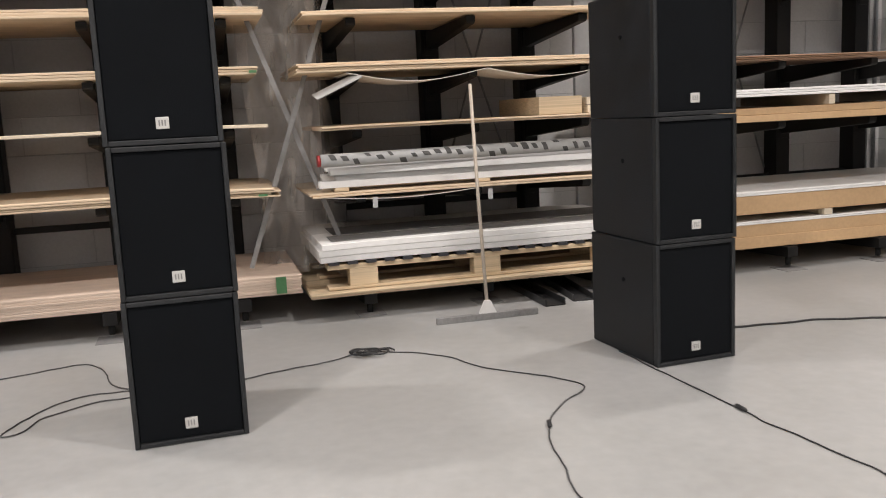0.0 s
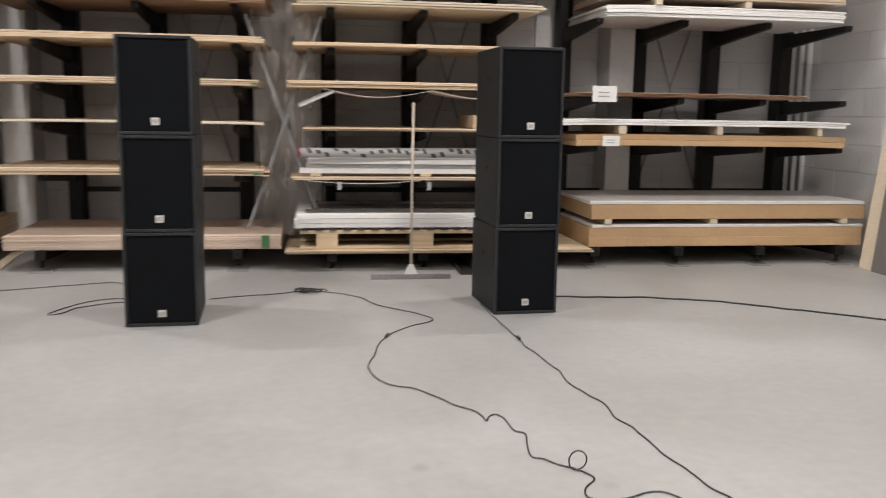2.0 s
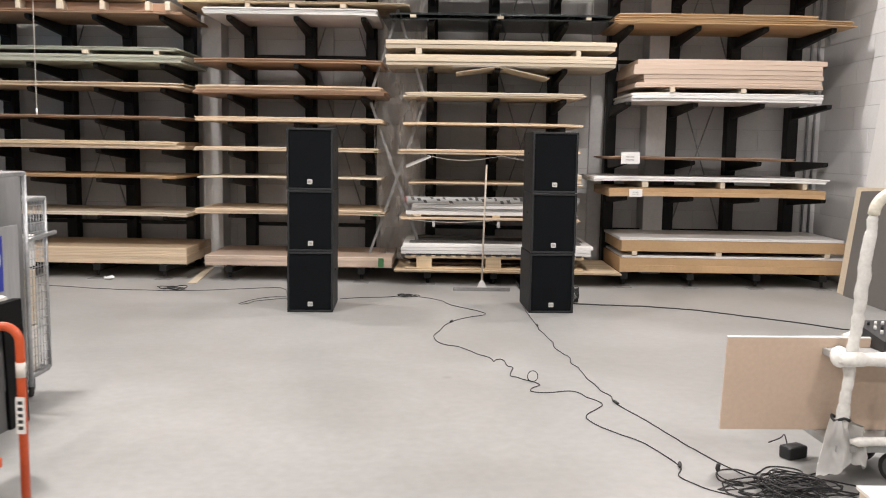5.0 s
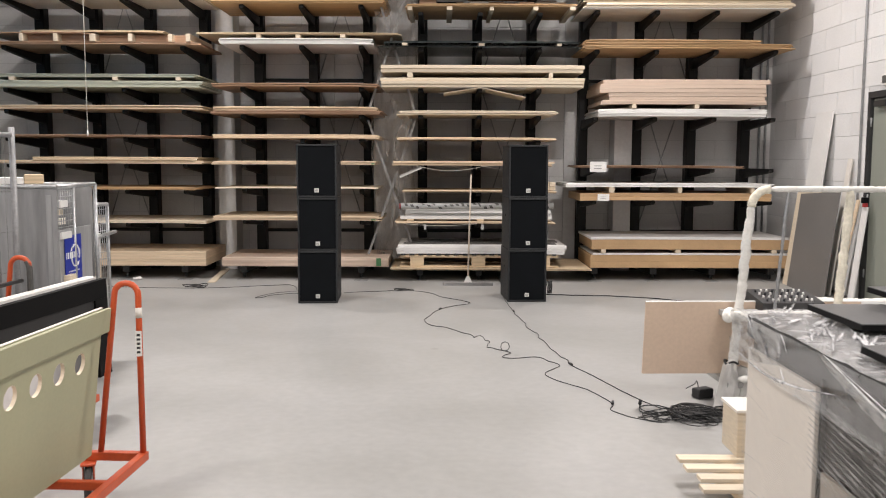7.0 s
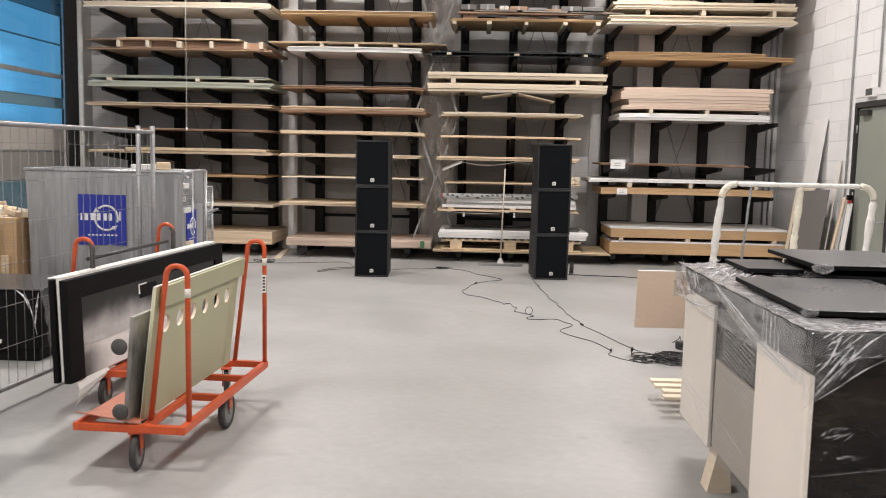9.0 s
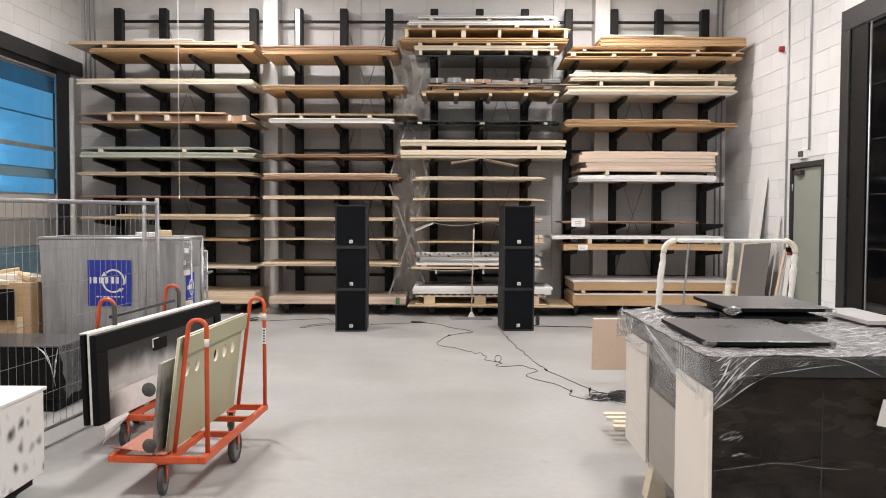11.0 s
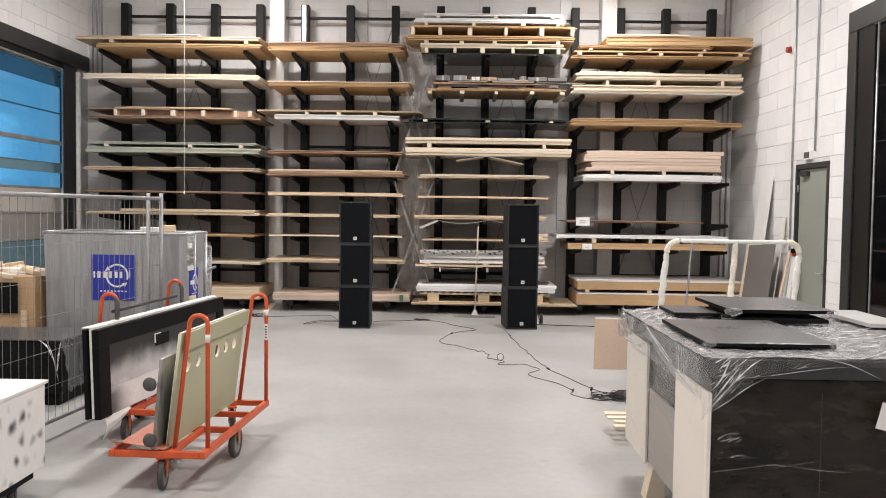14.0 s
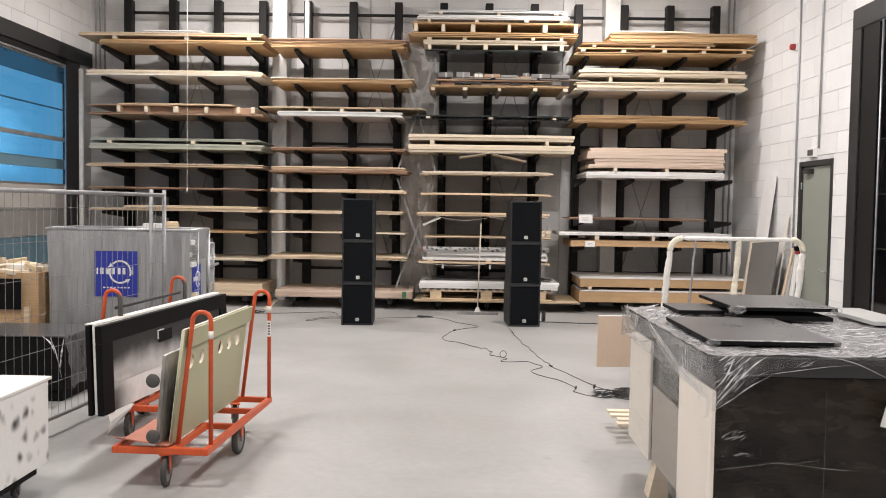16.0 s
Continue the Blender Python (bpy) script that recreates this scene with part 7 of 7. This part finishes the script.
def hung_cloth(x, y, z, width, drop, tip, folds_n, seed, turn):
    """A rag hung by its gathered top: folds open downwards, and its lower edge is uneven with one long tip."""
    bm = bmesh.new()
    rows_h = []
    for j in range(17):
        v = j / 16
        w = width * (0.35 + 0.65 * v ** 0.7)
        row = []
        for i in range(25):
            u = i / 24 - 0.5
            long_side = 1 + tip * u + 0.10 * noise.noise((u * 5, seed, 0.5))
            bulge = 0.020 * (0.3 + v) * math.sin(folds_n * math.pi * 2 * u + seed + 1.8 * v) + 0.034 * noise.noise((u * 3.2, v * 2.6, seed)) + 0.010 * noise.noise((u * 9, v * 8, seed))
            row.append(bm.verts.new((w * u + 0.03 * tip * v, -0.058 - 0.02 * v + bulge + 0.09 * (2 * u) ** 2 * (1 - 0.5 * v), -drop * v * long_side)))
        rows_h.append(row)
    for p, q in zip(rows_h, rows_h[1:]):
        for i in range(24):
            bm.faces.new((p[i], p[i + 1], q[i + 1], q[i])).smooth = True
    bmesh.ops.solidify(bm, geom=list(bm.faces), thickness=0.004)
    bmesh.ops.transform(bm, matrix=pose(x, y, z, 0, 0, turn), verts=bm.verts)
    return bm


part("tied_cloth", hung_cloth(A.x - 0.01, A.y, 0.375, 0.18, 0.27, -0.45, 1.1, 1.7, -10), M["white"], ct, "white cloth tied round the cart leg")
part("tied_cloth", hung_cloth(A.x + 0.08, A.y + 0.015, 0.34, 0.13, 0.22, 0.35, 0.9, 4.1, 20), M["white"], ct, "white cloth tied round the cart leg")
part("tie", tube([(A.x + 0.045 * math.cos(t), A.y + 0.045 * math.sin(t), 0.375 + 0.01 * math.sin(3 * t)) for t in [k * math.pi / 8 for k in range(17)]], 0.008, 6), M["cable"], ct)
for x in (0.34, 1.2):
    for y in (0.04, 0.40):
        q = m @ Vector((x, y, 0))
        wheel(ct, q.x, q.y, 0.085, 0.035, 40, 0.198, "steel_frame")
for u in (0.0, 1.0):
    q = A.lerp(B, u) - d * 0.0 + Vector((-d.y, d.x, 0)) * 0.43
    part("upright", tube([(q.x, q.y, 0.24), (q.x, q.y, 0.68)], 0.02, 8), M["yellow_foam"], ct)
mxr = thing("mixing_desk", "small grey audio mixing desk on the cart", "mixer", tuple(m @ Vector((0.22, 0.02, 0.722))), ang)
bm = bmesh.new()
add_prism(bm, [(0, 0), (0.34, 0), (0.34, 0.11), (0, 0.06)], 0, 0.44)
part("body", bm, M["steel_frame"], mxr)
for i in range(9):
    for j in range(4):
        bm = bmesh.new()
        z = 0.064 + 0.147 * (0.05 + 0.08 * j)
        add_cyl(bm, (0.05 + 0.04 * i, 0.05 + 0.07 * j, z - 0.006), (0.05 + 0.04 * i, 0.05 + 0.07 * j, z + 0.014), 0.009, 0.007, 8)
        part("knob", bm, M["white"] if (i + j) % 3 else M["ink"], mxr)
cable("mixer_cable", "black cable looped over the cart deck", [(4.16, -1.12), (4.20, -0.98), (4.35, -0.91), (4.46, -1.02), (4.36, -1.14), (4.26, -1.02), (4.5, -0.92)], lift=0.735)
cable("mixer_cable", "thin cable running from the cart to the floor", [(3.60, -1.10), (3.54, -1.08), (3.46, -1.12), (3.36, -1.20)], r=0.004)

bb = thing("beige_board", "plain beige board with a white top edge on the cart", "board")
bb.matrix_basis = pose(2.985, -1.06, 0.242, 6, 0, 2)
part("sheet", box(0, 1.55, -0.009, 0.009, 0, 0.532, 0.002), M["beige"], bb)
part("edge_band", box(0, 1.55, -0.0092, 0.0092, 0.5322, 0.538, 0.001), M["white"], bb, "white edge band")
ad = thing("power_adapter", "black power adapter block lying on the floor", "adapter", (3.50, -0.82, 0), 25)
part("block", box(-0.07, 0.07, -0.045, 0.045, 0, 0.075, 0.012), M["cable"], ad)
part("lead", tube(smooth_line([(0, 0.04, 0.04), (0.03, 0.10, 0.10), (0.06, 0.16, 0.06), (0.05, 0.24, 0.008)], 5), 0.004, 6), M["cable"], ad)
fp = thing("pallet", "pine pallet lying on the floor beside the cart", "pallet", (2.85, -3.06, 0))
for k in range(4):
    part("top_slat", box(0 if k != 1 else 0.03, 1.05, 0.15 * k, 0.15 * k + 0.085, 0.118, 0.140, 0.003), M["cream"], fp)
for x in (0.22, 0.60, 0.93):
    part("bearer", box(x, x + 0.09, 0, 0.55, 0.02, 0.117, 0.003), M["pine"], fp)
for y in (0.0, 0.45):
    part("runner", box(0.2, 1.05, y, y + 0.09, 0.0, 0.019, 0.003), M["pine"], fp)
cb = thing("pale_box", "pale plywood box standing on the pallet", "box", (3.17, -2.58, 0.141))
part("body", box(0, 0.5, 0, 0.26, 0, 0.25, 0.004), M["cream"], cb)
part("lid", box(-0.01, 0.51, -0.01, 0.27, 0.251, 0.268, 0.003), M["offwhite"], cb)

# ---- wall blocks ----
BL, BH, JOINT = 0.90, 0.30, 0.006
_cache = {}


def block_mesh(length, height):
    key = (round(length, 3), round(height, 3))
    if key not in _cache:
        _cache[key] = mesh_of(box(0, length - JOINT, -0.008, 0.0, 0, height - JOINT, 0.0025), "block", M["block"])
    return _cache[key]


def block_wall(parent, along, origin, u0, u1, z0, z1, face, holes=(), single=True):
    """Courses of blocks on one wall. along: 'x' or 'y'; face: +1 or -1, the side that the blocks stand proud of."""
    rest = bmesh.new()
    row = 0
    z = z0
    while z < z1 - 0.02:
        h = min(BH, z1 - z)
        u = u0 - (BL / 2 if row % 2 else 0)
        while u < u1 - 0.02:
            a, b = max(u, u0), min(u + BL, u1)
            cut = [(a, b)]
            for h0, h1, hz0, hz1 in holes:
                if z + h > hz0 + 0.02 and z < hz1 - 0.02:
                    cut = [(s, t) for p, q in cut for s, t in ((p, min(q, h0)), (max(p, h1), q)) if t - s > 0.05]
            for a2, b2 in cut:
                if along == "x":
                    m = pose(a2, origin, z)
                elif face > 0:
                    m = pose(origin, a2, z, 0, 0, 90)
                else:
                    m = pose(origin, b2, z, 0, 0, -90)
                if single:
                    ob = new("block", block_mesh(b2 - a2, h))
                    ob.parent = parent
                    ob.matrix_basis = m
                else:
                    add_box(rest, 0, b2 - a2 - JOINT, -0.008, 0, 0, h - JOINT, 0.0, m)
            u += BL
        z += h
        row += 1
    if single:
        rest.free()
    else:
        tagged(part("block", rest, M["block"], parent), kind="stuff")


block_wall(wall_n, "x", YN, XW, XE, 0, 6.0, -1, holes=[(-2.04, -1.76, 0, 9), (-0.48, -0.22, 0, 9), (3.52, 3.74, 0, 9), (4.27, 4.55, 0, 9)])
block_wall(wall_e, "y", XE, 2.15, YN, 0, 6.0, -1, holes=[(PD0, PD1, 0, PDZ)])
block_wall(wall_w, "y", XW, 1.5, YN, 4.64, 6.0, 1)
block_wall(wall_e, "y", XE, -9.0, 2.15, 0, 6.0, -1, holes=[(ED0, ED1, 0, EDZ)], single=False)
block_wall(wall_w, "y", XW, -9.0, 1.5, 0, 6.0, 1, holes=[(WD0, 9, 0, 4.64)], single=False)
